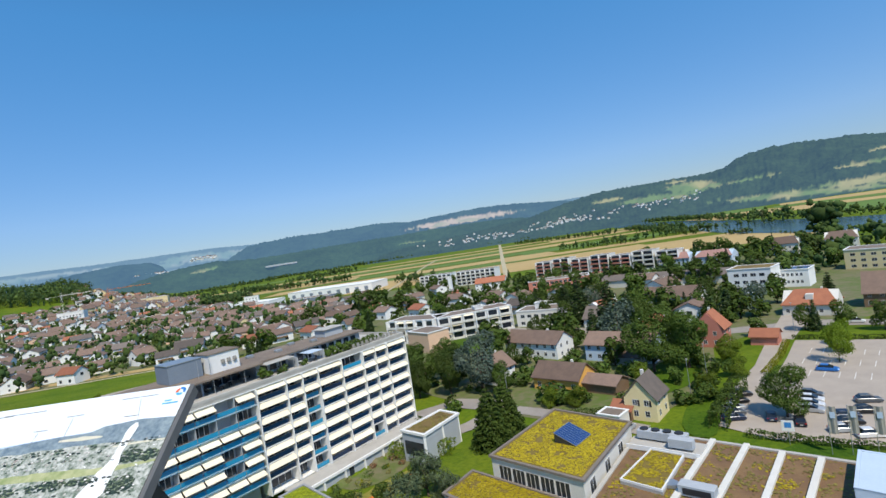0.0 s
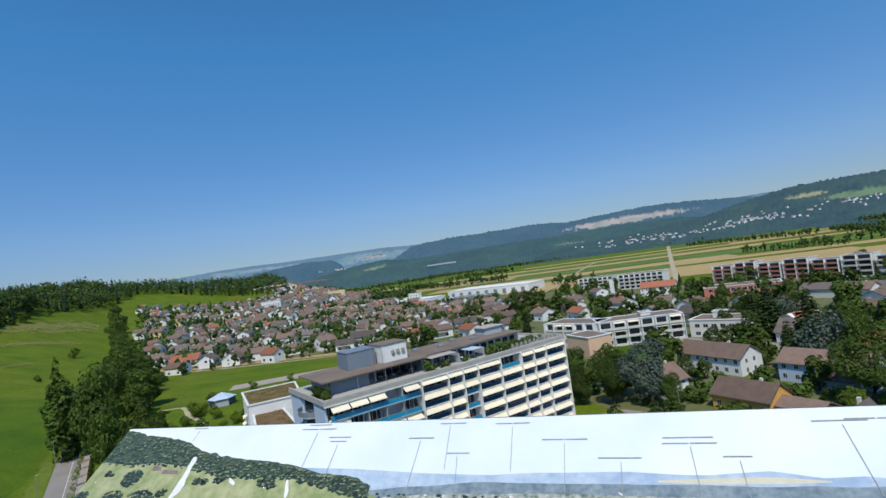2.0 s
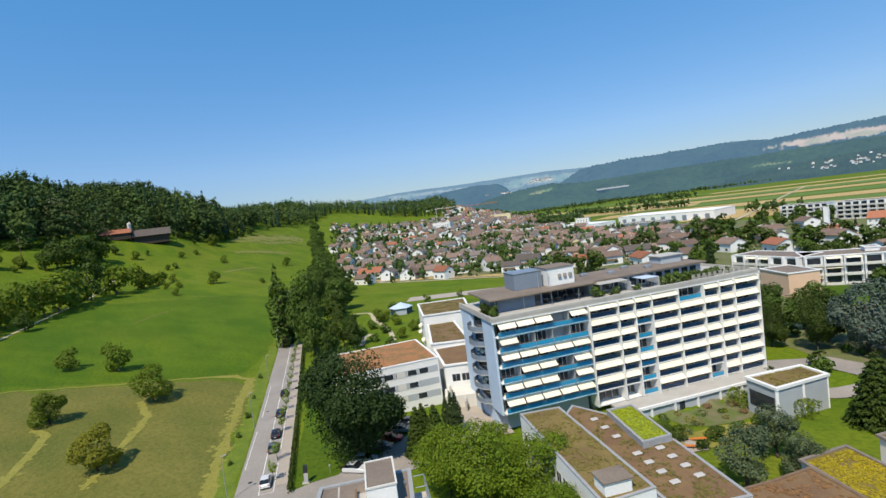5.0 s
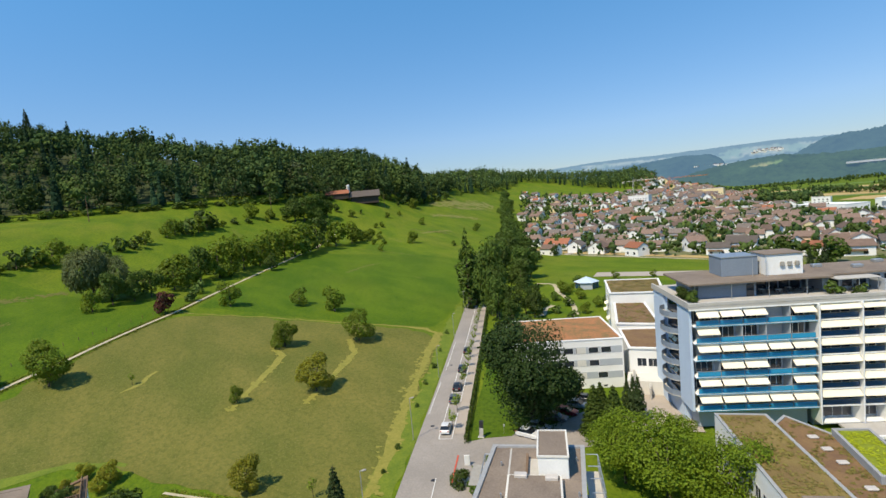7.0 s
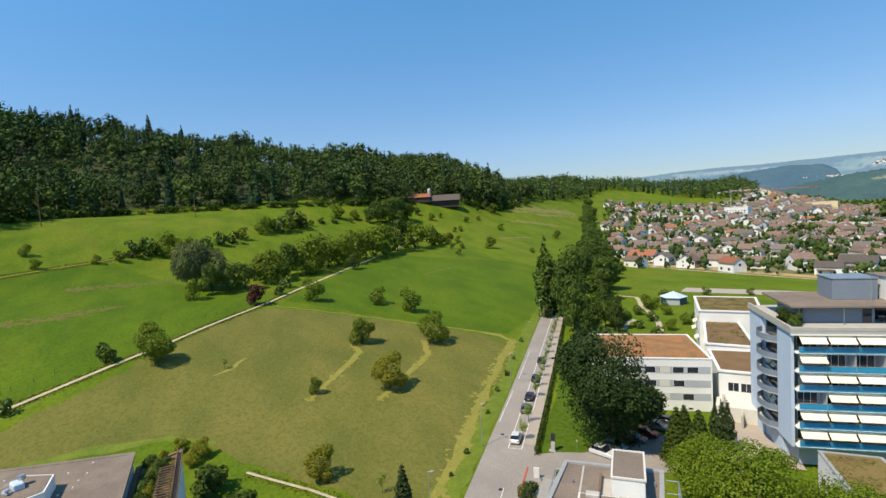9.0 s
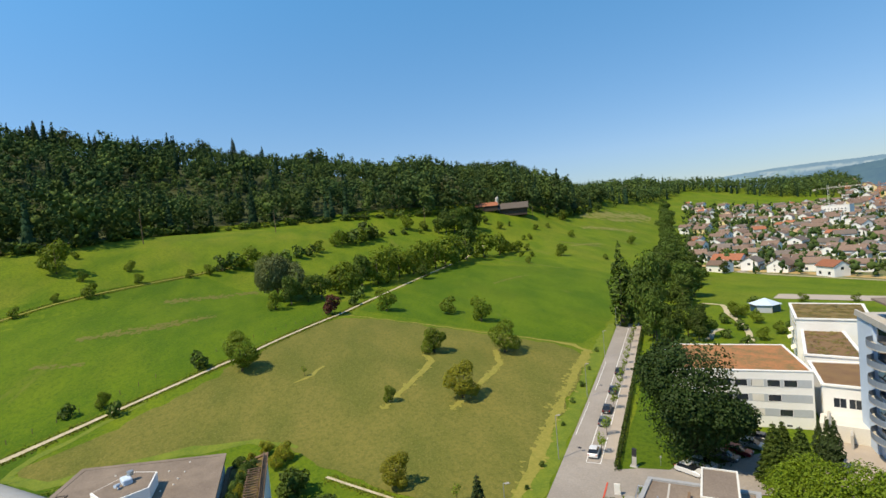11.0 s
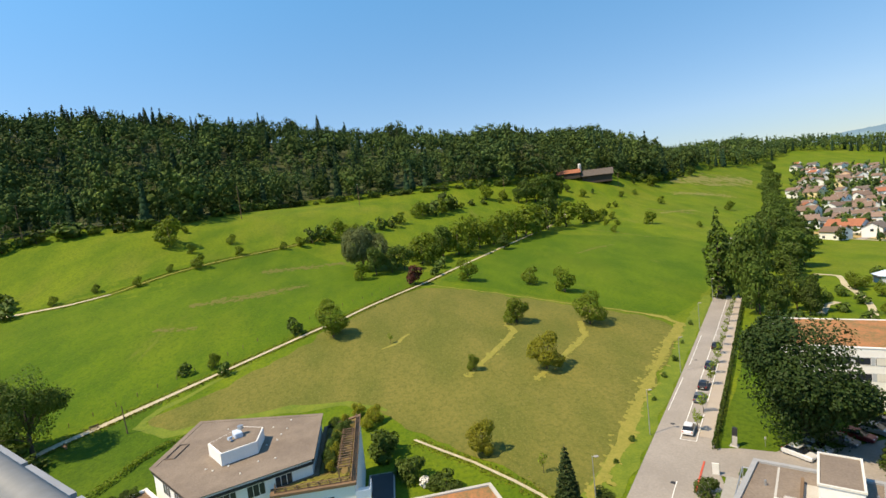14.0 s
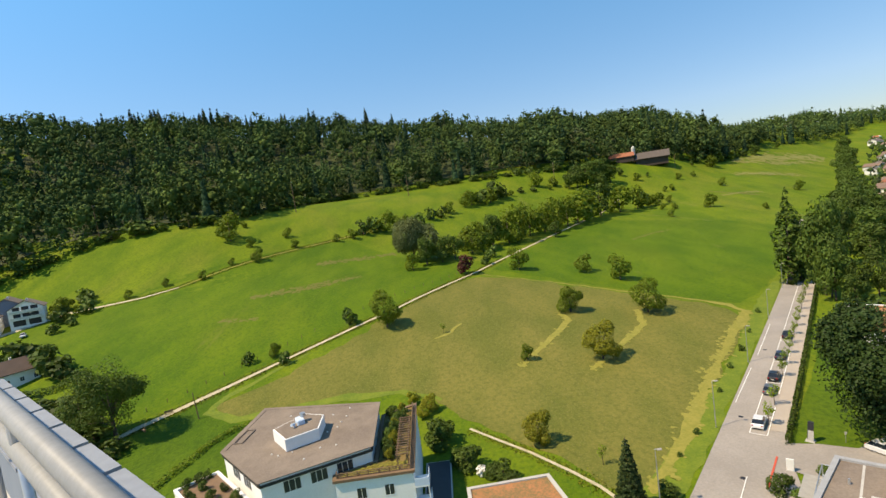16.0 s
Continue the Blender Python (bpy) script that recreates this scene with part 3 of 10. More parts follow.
def clinic():
    L = Matrix.Translation((-51.2, 79.0, 0)) @ Matrix.Rotation(math.atan2(0.784, 0.621), 4, "Z")
    t = thing("clinic_building", L, "white seven-storey clinic block with cream awnings and blue balconies", "building")
    W, D, TOP, ST = 60.0, 19.5, 21.9, 2.9
    # core, recessed behind the balconies
    core = Mesh().box(1.2, 1.5, 0.3, 18.6, D, TOP - 0.3).box(19.5, 1.5, -0.5, W - 0.3, D, TOP - 0.3)
    part("wall", core, M["panelgrey"], t)
    for x0, y0, z0, x1, y1, z1 in ((-0.3, 0.0, 3.7, 0.15, 5.6, TOP), (-0.3, 13.0, 0.0, 0.15, D, TOP), (0.15, 5.0, 0.0, 1.2, 14.0, TOP - 0.4)):
        part("end_wall", Mesh().box(x0, y0, z0, x1, y1, z1), M["paleblue"], t, "pale blue end wall")
    part("plinth", Mesh().box(1.5, 3.0, 0, 18.6, 15, 3.6), M["panelgrey"], t)
    roof = Mesh().box(-0.6, -0.9, TOP - 0.3, W + 0.3, D + 0.3, TOP + 0.15)
    part("roof", roof, M["concrete"], t, "pale concrete roof slab")
    par = Mesh().box(-0.6, -0.95, TOP + 0.15, W + 0.3, -0.6, TOP + 0.75, bevel=0.04).box(-0.6, -0.6, TOP + 0.15, -0.3, D, TOP + 0.75).box(W, -0.6, TOP + 0.15, W + 0.3, D, TOP + 0.75)
    part("parapet", par, M["concrete"], t, "weathered concrete parapet")
    part("parapet_band", Mesh().box(-0.55, -0.90, TOP - 0.55, W + 0.25, -0.62, TOP - 0.302), M["white"], t)
    edges = [19.3, 25.7, 29.5, 33.4, 39.7, 45.9, 49.8, 53.7, 60.0]
    for x in edges:
        z0 = -0.6 if x > 30 else 1.3
        part("fin", Mesh().box(x - 0.10, -1.36, z0, x + 0.10, 1.5, TOP - 0.56, bevel=0.02), M["white"], t)
    slabs = [TOP - 0.3 - ST * k for k in range(1, 8)]
    awn_m, pan_m = {}, {}

    def awning(x0, x1, z, drop=1.15, reach=1.25):
        w = round(x1 - x0, 2)
        key = (w, drop)
        if key not in awn_m:
            a = Mesh()
            n = 5
            ring = [(k / n) for k in range(n + 1)]
            line = [(-reach * q, -drop * q - 0.05 * math.sin(math.pi * q)) for q in ring] + [(-reach - 0.02, -drop - 0.12)]
            c = len(line)
            a.add([(x_, y_, z_) for x_ in (0, w) for y_, z_ in line] + [(x_, y_ + 0.012, z_ - 0.02) for x_ in (0, w) for y_, z_ in line],
                  [(k, k + 1, c + k + 1, c + k) for k in range(c - 1)] + [(2 * c + k + 1, 2 * c + k, 3 * c + k, 3 * c + k + 1) for k in range(c - 1)]
                  + [(k + 1, k, 2 * c + k, 2 * c + k + 1) for k in range(c - 1)] + [(c + k, c + k + 1, 3 * c + k + 1, 3 * c + k) for k in range(c - 1)])
            awn_m[key] = a.data("awning", M["awning"])
        part("awning", awn_m[key], None, t, m=pose(x0, -0.45, z))

    def balcony(x0, x1, z, out=0.75, clear="bluepane"):
        w = round(x1 - x0, 2)
        key = (w, out, clear)
        if key not in pan_m:
            p = Mesh().box(0.05, -out - 0.03, 0.12, w - 0.05, -out, 0.92)
            r = Mesh().box(0, -out - 0.05, 0.94, w, -out + 0.03, 1.0)
            n = max(1, round(w / 1.3))
            for k in range(n + 1):
                r.box(min(k * w / n, w - 0.05), -out + 0.002, 0, min(k * w / n, w - 0.05) + 0.05, -out + 0.05, 0.94)
            pan_m[key] = (p.data("glass_panel", M[clear]), r.data("rail", M["whitemetal"]))
        b = part("balustrade", pan_m[key][1], None, t, m=pose(x0, 0, z))
        part("glass_panel", pan_m[key][0], None, b)

    def glazing(x0, x1, z, bars):
        window(t, x0 + 0.1, x1 - 0.1, z + 0.15, z + 2.3, 1.47, bars=bars, depth=0.05)

    rnd = random.Random(5)
    # the wing with deep balconies, five bays
    bays = [0.55 + 3.68 * k for k in range(6)]
    missing = {(0, 3), (1, 1), (1, 2), (1, 3), (1, 4), (3, 0), (3, 3), (4, 3)}
    for row in range(6):
        z = slabs[row]
        part("balcony_slab", Mesh().box(0.16, -1.0, z - 0.2, 19.15, 1.5, z, bevel=0.02), M["white"], t)
        part("slab_edge", Mesh().box(0.2, -1.04, z - 0.14, 19.1, -1.003, z - 0.04), M["bluepane"], t, "blue slab edge")
        for k in range(5):
            x0, x1 = bays[k], bays[k + 1]
            balcony(x0 - 0.1, x1 - 0.12, z, 0.98)
            if rnd.random() < 0.8:
                glazing(x0 + 0.3, x1 - 0.4, z, 2)
            if (row, k) not in missing:
                awning(x0 + 0.08, x1 - 0.2, z + ST - 0.35, 0.86, 1.25)
        for k in range(1, 5):
            part("partition", Mesh().box(bays[k] - 0.2, -0.9, z, bays[k] - 0.12, 1.5, z + ST - 0.2), M["panelgrey"], t)
    # the long part, eight bays of two widths
    open_bays = {(0, 4), (2, 2), (3, 2), (5, 2), (6, 5), (6, 2)}
    for row in range(7):
        z = slabs[row]
        part("balcony_slab", Mesh().box(19.44, -0.6, z - 0.22, W - 0.14, 1.5, z, bevel=0.02), M["white"], t)
        for k in range(8):
            x0, x1 = edges[k] + 0.13, edges[k + 1] - 0.13
            glazing(x0, x1, z, 3 if x1 - x0 > 5 else 2)
            if row == 6 and k < 2:
                continue
            # bays behind awnings get the darkened glass, so their shade is painted in
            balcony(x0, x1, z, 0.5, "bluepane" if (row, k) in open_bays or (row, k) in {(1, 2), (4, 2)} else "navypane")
            if row == 6 and k in (1, 2, 5):
                continue
            if (row, k) not in open_bays:
                awning(x0 + 0.05, x1 - 0.05, z + ST - 0.30, 0.78, 0.95)
    # narrow end: curved balconies with tilted screens
    for row in range(6):
        z = slabs[row]
        arc = [(-0.3, 5.7)] + [(-0.3 - 1.7 * math.sin(math.pi * s / 8) ** 0.5, 5.7 + 7.2 * s / 8) for s in range(1, 8)] + [(-0.3, 12.9)]
        part("end_balcony", Mesh().prism(arc[::-1], z - 0.2, z), M["concrete"], t)
        c = len(arc)
        rail = Mesh().add([(x_ + dx, y_, z_) for dx in (0, 0.05) for z_ in (z, z + 0.95) for x_, y_ in arc],
                          [(k + 1, k, c + k, c + k + 1) for k in range(c - 1)] + [(2 * c + k, 2 * c + k + 1, 3 * c + k + 1, 3 * c + k) for k in range(c - 1)] + [(c + k + 1, c + k, 3 * c + k, 3 * c + k + 1) for k in range(c - 1)])
        part("end_balustrade", rail, M["greyblue"], t)
        w = Mesh().box(0.10, 6.3, z + 0.1, 0.18, 12.3, z + 2.3)
        part("end_window", w, M["pane"], t)
        if row in (2, 4):
            for k in range(2):
                part("awning", Mesh().box(0, -0.03, 0, 1.7, 0.03, 1.5), M["awning"], t, m=pose(-0.4, 7.2 + 2.2 * k, z + 1.0, 40, 0, 90))
    # roof storey
    z = TOP + 0.15
    ph = Mesh().box(3.0, 4.6, z, 12.6, 15.5, z + 2.7)
    part("penthouse_wall", ph, M["greyblue"], t, "grey-blue roof storey")
    part("penthouse_rear_wall", Mesh().box(12.6, 9.4, z, 22.5, 15.5, z + 2.7), M["greyblue"], t)
    for k in range(5):
        part("penthouse_window", Mesh().box(13.0 + k * 1.9, 9.34, z + 0.1, 14.6 + k * 1.9, 9.398, z + 2.3), M["pane"], t)
    part("terrace_door", Mesh().box(11.0, 4.54, z + 0.05, 12.2, 4.598, z + 2.2), M["pane"], t)
    part("penthouse_roof", Mesh().box(0.8, 2.8, z + 2.7, 24.0, 16.4, z + 3.05, bevel=0.05), M["roofgrey"], t, "brown gravel roof with wide eaves")
    for x in (2.0, 8.0, 14.0, 20.0, 23.2):
        part("post", Mesh().tube([(x, 3.2, z), (x, 3.2, z + 2.7)], 0.06, 6), M["steel"], t)
    lift = Mesh().box(8.4, 8.0, z + 3.05, 14.6, 13.4, z + 6.4, bevel=0.05)
    part("plant_room", lift, M["greyblue"], t, "grey plant room")
    part("plant_room_cap", Mesh().box(8.3, 7.9, z + 6.4, 14.7, 13.5, z + 6.55), M["steel"], t)
    tower = Mesh().box(15.2, 6.4, z + 3.05, 21.2, 12.0, z + 6.7, bevel=0.05)
    part("stair_head", tower, M["white"], t, "white stair head")
    part("stair_head_roof", Mesh().box(15.0, 6.2, z + 6.7, 21.4, 12.2, z + 6.85), M["roofgrey"], t)
    for k in range(3):
        part("vent_hood", Mesh().box(17.4 + k * 1.2, 6.0, z + 4.6, 18.1 + k * 1.2, 6.39, z + 5.4, bevel=0.08), M["whitemetal"], t)
    part("ladder", Mesh().tube([(15.0, 6.1, z + 3.0), (15.0, 6.1, z + 6.6)], 0.03, 5).tube([(15.0, 5.7, z + 3.0), (15.0, 5.7, z + 6.6)], 0.03, 5), M["steel"], t)
    back = Mesh().box(24.0, 6.0, z, 52.0, 15.5, z + 2.6)
    part("roof_storey_wall", back, M["panelgrey"], t)
    part("roof_storey_roof", Mesh().box(22.8, 5.2, z + 2.6, 53.0, 16.4, z + 2.9), M["roofgrey"], t)
    part("canopy", Mesh().box(24.4, 2.6, z + 2.25, 31.0, 5.98, z + 2.45, bevel=0.03), M["concrete"], t, "pale flat terrace canopy")
    part("canopy", Mesh().box(34.2, 1.9, z + 2.0, 37.6, 5.98, z + 2.12, bevel=0.03), M["paleblue"], t, "pale blue terrace canopy")
    for x in (24.8, 27.8, 30.7, 34.4, 37.4):
        part("post", Mesh().tube([(x, 2.8, z), (x, 2.8, z + 2.25)], 0.06, 6), M["steel"], t)
    for x in (31.4, 38.2):
        part("screen_wall", Mesh().box(x, 2.4, z, x + 0.2, 5.98, z + 2.0), M["panelgrey"], t)
    for x, y in ((26, 12), (31, 9), (37, 13), (40, 8.5)):
        part("roof_hood", Mesh().box(x, y, z + 2.9, x + 1.6, y + 1.1, z + 3.5, bevel=0.08), M["steel"], t)
    part("roof_vent", Mesh().box(45.0, 10.0, z + 2.9, 50.5, 14.0, z + 4.6, bevel=0.05), M["panelgrey"], t, "dark grey vent box")
    part("roof_vent_cap", Mesh().box(44.6, 9.6, z + 4.6, 50.9, 14.4, z + 4.75), M["concrete"], t)
    for k in range(12):
        part("roof_window", Mesh().box(25.0 + k * 2.2, 5.94, z + 0.4, 26.5 + k * 2.2, 5.998, z + 2.2), M["pane"], t)
    # letters on the parapet at the far end, unreadable from the back
    for k in range(11):
        part("sign_letter", Mesh().box(44.0 + k * 1.35, -0.5, TOP + 0.75, 44.7 + k * 1.35, -0.35, TOP + 1.65).box(44.3 + k * 1.35, -0.5, TOP + 0.9, 45.1 + k * 1.35, -0.36, TOP + 1.1), M["whitemetal"], t)
    part("antenna", Mesh().tube([(13.0, 6.5, z + 3.05), (13.0, 6.5, z + 9.0)], [0.05, 0.02], 5), M["steel"], t)
    # plinth storey and terrace wall in front of the long part
    part("podium_band", Mesh().box(22.0, -6.0, 0.85, 60.0, -5.55, 1.4, bevel=0.03), M["white"], t, "white podium edge")
    part("podium_deck", Mesh().box(22.0, -5.55, 0.9, 60.0, -0.9, 1.2), M["concrete"], t, "grey concrete podium deck")
    part("podium_wall", Mesh().box(22.4, -5.6, -2.2, 60.0, -0.95, 0.9), M["panelgrey"], t)
    for k in range(8):
        part("podium_pier", Mesh().box(22.1 + k * 5.3, -5.9, -2.2, 22.5 + k * 5.3, -5.4, 0.9), M["white"], t)
    part("podium_door", Mesh().box(34.0, -5.68, -1.5, 35.2, -5.61, 0.8), M["pane"], t)
    return t


clinic()


def flat_block(name, outline, z0, z1, wall, roof_m, label, category="building", rim=0.35, edge=None, over=0.25, parent=None, lip=0.35):
    """A flat-roofed volume over a plan given anticlockwise: walls, a raised rim and the roof surface inside it."""
    t = parent or thing(name, pose(0, 0, 0), label, category)
    part("wall", Mesh().prism(outline, z0, z1), wall, t)
    n = len(outline)
    cx, cy = sum(p[0] for p in outline) / n, sum(p[1] for p in outline) / n

    def grown(d):
        out = []
        for i in range(n):
            a, b, c = Vector(outline[i - 1]), Vector(outline[i]), Vector(outline[(i + 1) % n])
            e0, e1 = (b - a).normalized(), (c - b).normalized()
            n0, n1 = Vector((e0.y, -e0.x)), Vector((e1.y, -e1.x))
            k = (n0 + n1) / max(0.2, 1 + n0.dot(n1))
            out.append(tuple(b + k * d))
        return out

    o, i_ = grown(over), grown(-lip)
    rimm = Mesh()
    k = 0
    for j in range(n):
        q = (j + 1) % n
        rimm.add([(*o[j], z1 + 0.003), (*o[q], z1 + 0.003), (*i_[q], z1 + 0.003), (*i_[j], z1 + 0.003), (*o[j], z1 + rim), (*o[q], z1 + rim), (*i_[q], z1 + rim), (*i_[j], z1 + rim)],
                 [(3, 2, 1, 0), (4, 5, 6, 7), (0, 1, 5, 4), (2, 3, 7, 6)])
    part("roof_edge", rimm, edge or M["white"], t)
    part("roof_surface", Mesh().prism(grown(-lip - 0.01), z1 + 0.004, z1 + rim * 0.45), roof_m, t)
    return t


def frame_on(a, b):
    """A pose whose x runs from a to b on the plan; y goes to the left of that way."""
    return Matrix.Translation((a[0], a[1], 0)) @ Matrix.Rotation(math.atan2(b[1] - a[1], b[0] - a[0]), 4, "Z")


def wall_windows(t, a, b, rows, step, w, h, bars=1, margin=1.0, name="window", pane=None, skip=()):
    """Windows along the wall from a to b; the outside is to the right of that way."""
    m, n = frame_on(a, b), int((math.dist(a, b) - 2 * margin) // step)
    gap = (math.dist(a, b) - n * step) / 2
    for r, z in enumerate(rows):
        for k in range(n):
            if (r, k) in skip:
                continue
            x = gap + k * step + (step - w) / 2
            window(t, x, x + w, z, z + h, 0.0, m, 0.1, -1, name, bars=bars, pane=pane)


# three-storey white building with a red sedum roof
wb = [(-72.4, 87.6), (-88.6, 99.2), (-103.2, 80.3), (-86.9, 68.8)]
wbt = flat_block("white_annex", wb, 0.0, 10.7, M["white"], M["roofred"], "three-storey white annex with a rusty red sedum roof", rim=0.2, over=0.1)
wall_m, wall_l = frame_on(wb[3], wb[0]), math.dist(wb[3], wb[0])
for z, places in ((7.75, (2.5, 5.17, 7.84, 10.5, 13.2, 15.9, 18.5)), (4.95, (5.1, 10.4, 13.1, 18.4)), (2.2, (3.4, 11.3, 14.0, 19.0))):
    part("window_band", Mesh().box(0.3, -0.03, z, wall_l - 0.3, 0.02, z + 1.45, wall_m), M["panelgrey"], wbt, "grey window band")
    for x in places:
        window(wbt, wall_l - x - 2.15, wall_l - x, z + 0.05, z + 1.4, -0.03, wall_m, 0.02, -1, bars=0, pane=M["pane"])
    part("white_shutter", Mesh().box(wall_l - 9.8, -0.06, z + 0.05, wall_l - 7.9, -0.032, z + 1.4, wall_m), M["offwhite"], wbt)
for x in (4.6, 12.0):
    window(wbt, wall_l - x, wall_l - x + 1.0, 0.25, 0.75, 0.0, wall_m, 0.05, -1, bars=0, pane=M["pane"])
wall_windows(wbt, wb[0], wb[1], (7.75, 4.95), 4.2, 2.0, 1.4)

# link and rear wings of the clinic
lk = [(-72.0, 89.0), (-66.3, 93.2), (-76.5, 106.0), (-83.0, 99.5)]
lkt = flat_block("link_wing", lk, 0.2, 8.2, M["white"], M["roofbrown"], "low white link wing with a brown planted roof")
wall_windows(lkt, lk[0], lk[1], (4.4,), 2.2, 1.9, 1.8, margin=0.3)
for k in range(2):
    part("entrance_stair_wall", Mesh().box(0.5 + 3.2 * k, -7.5, 0.1, 0.9 + 3.2 * k, -0.05, 3.6 - 1.2 * k, frame_on(lk[0], lk[1])), M["concrete"], lkt)
part("entrance_terrace", Mesh().box(-0.5, -5.0, 0.1, 7.0, -0.02, 3.0, frame_on(lk[0], lk[1]), 0.05), M["offwhite"], lkt, "pale stone entrance terrace")
rw = [(-84.5, 100.5), (-76.5, 106.2), (-98.0, 128.0), (-103.5, 122.5)]
rwt = flat_block("rear_wing", rw, 0.2, 9.2, M["white"], M["roofbrown"], "white rear wing with a brown planted roof")
wall_windows(rwt, rw[3], rw[0], (1.6, 5.2), 3.0, 2.0, 1.8)
rw2 = [(-100.6, 117.5), (-89.5, 127.0), (-103.5, 144.0), (-116.0, 133.5)]
rwt2 = flat_block("rear_wing", rw2, 0.2, 12.2, M["white"], M["roofolive"], "white rear wing with a yellow-brown sedum roof")
for z in (2.0, 5.4, 8.8):
    wall_windows(rwt2, rw2[3], rw2[0], (z,), 3.2, 2.2, 1.7)
for k in range(3):
    part("awning", Mesh().box(3 + k * 6.0, -1.2, 0, 7 + k * 6.0, -0.04, 0.05, frame_on(rw2[3], rw2[0]) @ pose(0, 0, 4.2 + 3.4 * (k % 2), 25)), M["awning"], rwt2)

SED = mat("yellow_sedum_roof", (0.24, 0.18, 0.03), (0.13, 0.085, 0.03), scale=0.6, fine=3.0, bump=0.8, contrast=0.9)
LIME = mat("lime_sedum_roof", (0.24, 0.28, 0.015), (0.13, 0.16, 0.02), scale=0.6, fine=3.0, bump=0.8, contrast=0.9)
# low wing that runs towards the tower, its lower neighbour with skylights
wl_ = [(-22.6, 52.1), (-18.4, 57.6), (-37.8, 75.0), (-42.6, 70.3)]
wlt = flat_block("low_wing", wl_, 0.1, 8.7, M["white"], M["roofolive"], "long low white wing with an olive sedum roof", edge=M["bluesheet"], rim=0.14, over=0.06)
wall_windows(wlt, wl_[3], wl_[0], (1.2, 4.6), 2.1, 1.5, 1.7, margin=0.6)
part("roof_hatch", Mesh().box(-1.7, -1.3, 8.7, 1.7, 1.3, 10.3, pose(-22.6, 55.6, 0, 0, 0, 48), 0.06), M["white"], wlt, "white roof hatch")
part("roof_hatch_lid", Mesh().box(-1.9, -1.5, 10.3, 1.9, 1.5, 10.45, pose(-22.6, 55.6, 0, 0, 0, 48)), M["roofgrey"], wlt)
lo = [(-17.8, 58.0), (-16.8, 55.5), (-9.5, 62.5), (-19.6, 72.8), (-30.6, 78.0), (-37.6, 79.6), (-37.2, 75.6)]
lot = flat_block("skylight_hall", lo, 0.1, 7.2, M["white"], M["roofbrown"], "low hall with a brown planted roof and milky skylights", edge=M["bluesheet"], rim=0.14, over=0.06)
for k in range(7):
    x, y = -32.1 + 2.45 * k, 75.2 - 2.2 * k
    if k > 2:
        x, y = -23.2 + 1.93 * (k - 3), 67.0 - 1.7 * (k - 3)
    part("skylight", Mesh().box(-0.60, -0.40, 7.3, 0.60, 0.40, 7.58, pose(x, y, 0, 0, 0, 50), 0.1), M["skylight"], lot)
for k in range(4):
    part("skylight", Mesh().box(-0.60, -0.40, 7.3, 0.60, 0.40, 7.58, pose(-20.9 + 1.9 * k, 69.6 - 1.7 * k, 0, 0, 0, 50), 0.1), M["skylight"], lot)
yp = [(-22.9, 68.8), (-20.0, 72.4), (-27.9, 81.0), (-30.9, 77.6)]
flat_block("sedum_bed", yp, 7.0, 7.9, M["bluesheet"], LIME, "raised roof bed of yellow-green sedum in a blue-grey metal edge", "roof garden", edge=M["bluesheet"], over=0.02)
lo2 = [(-16.6, 55.2), (-13.0, 51.0), (-6.0, 58.0), (2.0, 66.0), (-4.5, 72.5), (-8.2, 67.6), (-10.5, 65.0)]
flat_block("garden_hall", lo2, 0.1, 6.6, M["offwhite"], M["roofbrown"], "low hall with a brown planted roof", edge=M["wood"], rim=0.14, over=0.06)

# annex block at the far end of the podium
ax = [(-9.6, 101.9), (-2.4, 111.5), (-6.5, 115.5), (-14.6, 106.5)]
axt = flat_block("annex_block", ax, -2.2, 4.8, M["panelgrey"], M["roofolive"], "single-storey annex with a brown planted roof and white edge", rim=0.5)
part("corner_pier", Mesh().box(-0.25, -0.1, -2.2, 0.25, 0.3, 4.8, pose(-9.6, 101.9, 0)), M["white"], axt)
part("corner_pier", Mesh().box(-0.25, -0.1, -2.2, 0.25, 0.3, 4.8, pose(-6.0, 106.7, 0)), M["white"], axt)
part("corner_pier", Mesh().box(-0.25, -0.1, -2.2, 0.25, 0.3, 4.8, pose(-2.6, 111.4, 0)), M["white"], axt)
part("shutter", Mesh().box(0.6, -0.06, 0.3, 6.2, -0.005, 3.2, frame_on(ax[3], ax[0])), M["pane"], axt)

# thermal baths with sedum roofs
sp = [(2.5, 80.1), (13.9, 68.2), (26.5, 84.6), (16.2, 95.8)]
spt = flat_block("bath_house", sp, 0.1, 8.2, M["offwhite"], SED, "bath house with a yellow flowering sedum roof", edge=M["roofedge"], over=0.3, lip=0.16)
for k in range(5):
    window(spt, 1.4 + k * 2.6, 3.8 + k * 2.6, 5.0, 7.3, 0, frame_on(sp[0], sp[1]), 0.1, -1, bars=2)
for k in range(3):
    window(spt, 2.0 + k * 6, 4.0 + k * 6, 5.2, 7.3, 0, frame_on(sp[1], sp[2]), 0.1, -1)
so = thing("solar_skylight", pose(16.1, 81.6, 8.45, 0, 0, 46) @ Matrix.Diagonal((0.72, 0.72, 0.9, 1)), "pitched skylight of blue solar panels with metal frames", "solar panel")
part("gable", Mesh().add([(-3.4, -2.6, 0), (-3.4, 2.6, 0), (-3.4, 2.6, 1.6), (3.4, -2.6, 0), (3.4, 2.6, 0), (3.4, 2.6, 1.6)], [(0, 2, 1), (3, 4, 5), (0, 1, 4, 3), (1, 2, 5, 4)]), M["pane"], so)
tilt = Matrix.Translation((0, -2.6, 0.05)) @ Matrix.Rotation(math.atan2(1.6, 5.2), 4, "X")
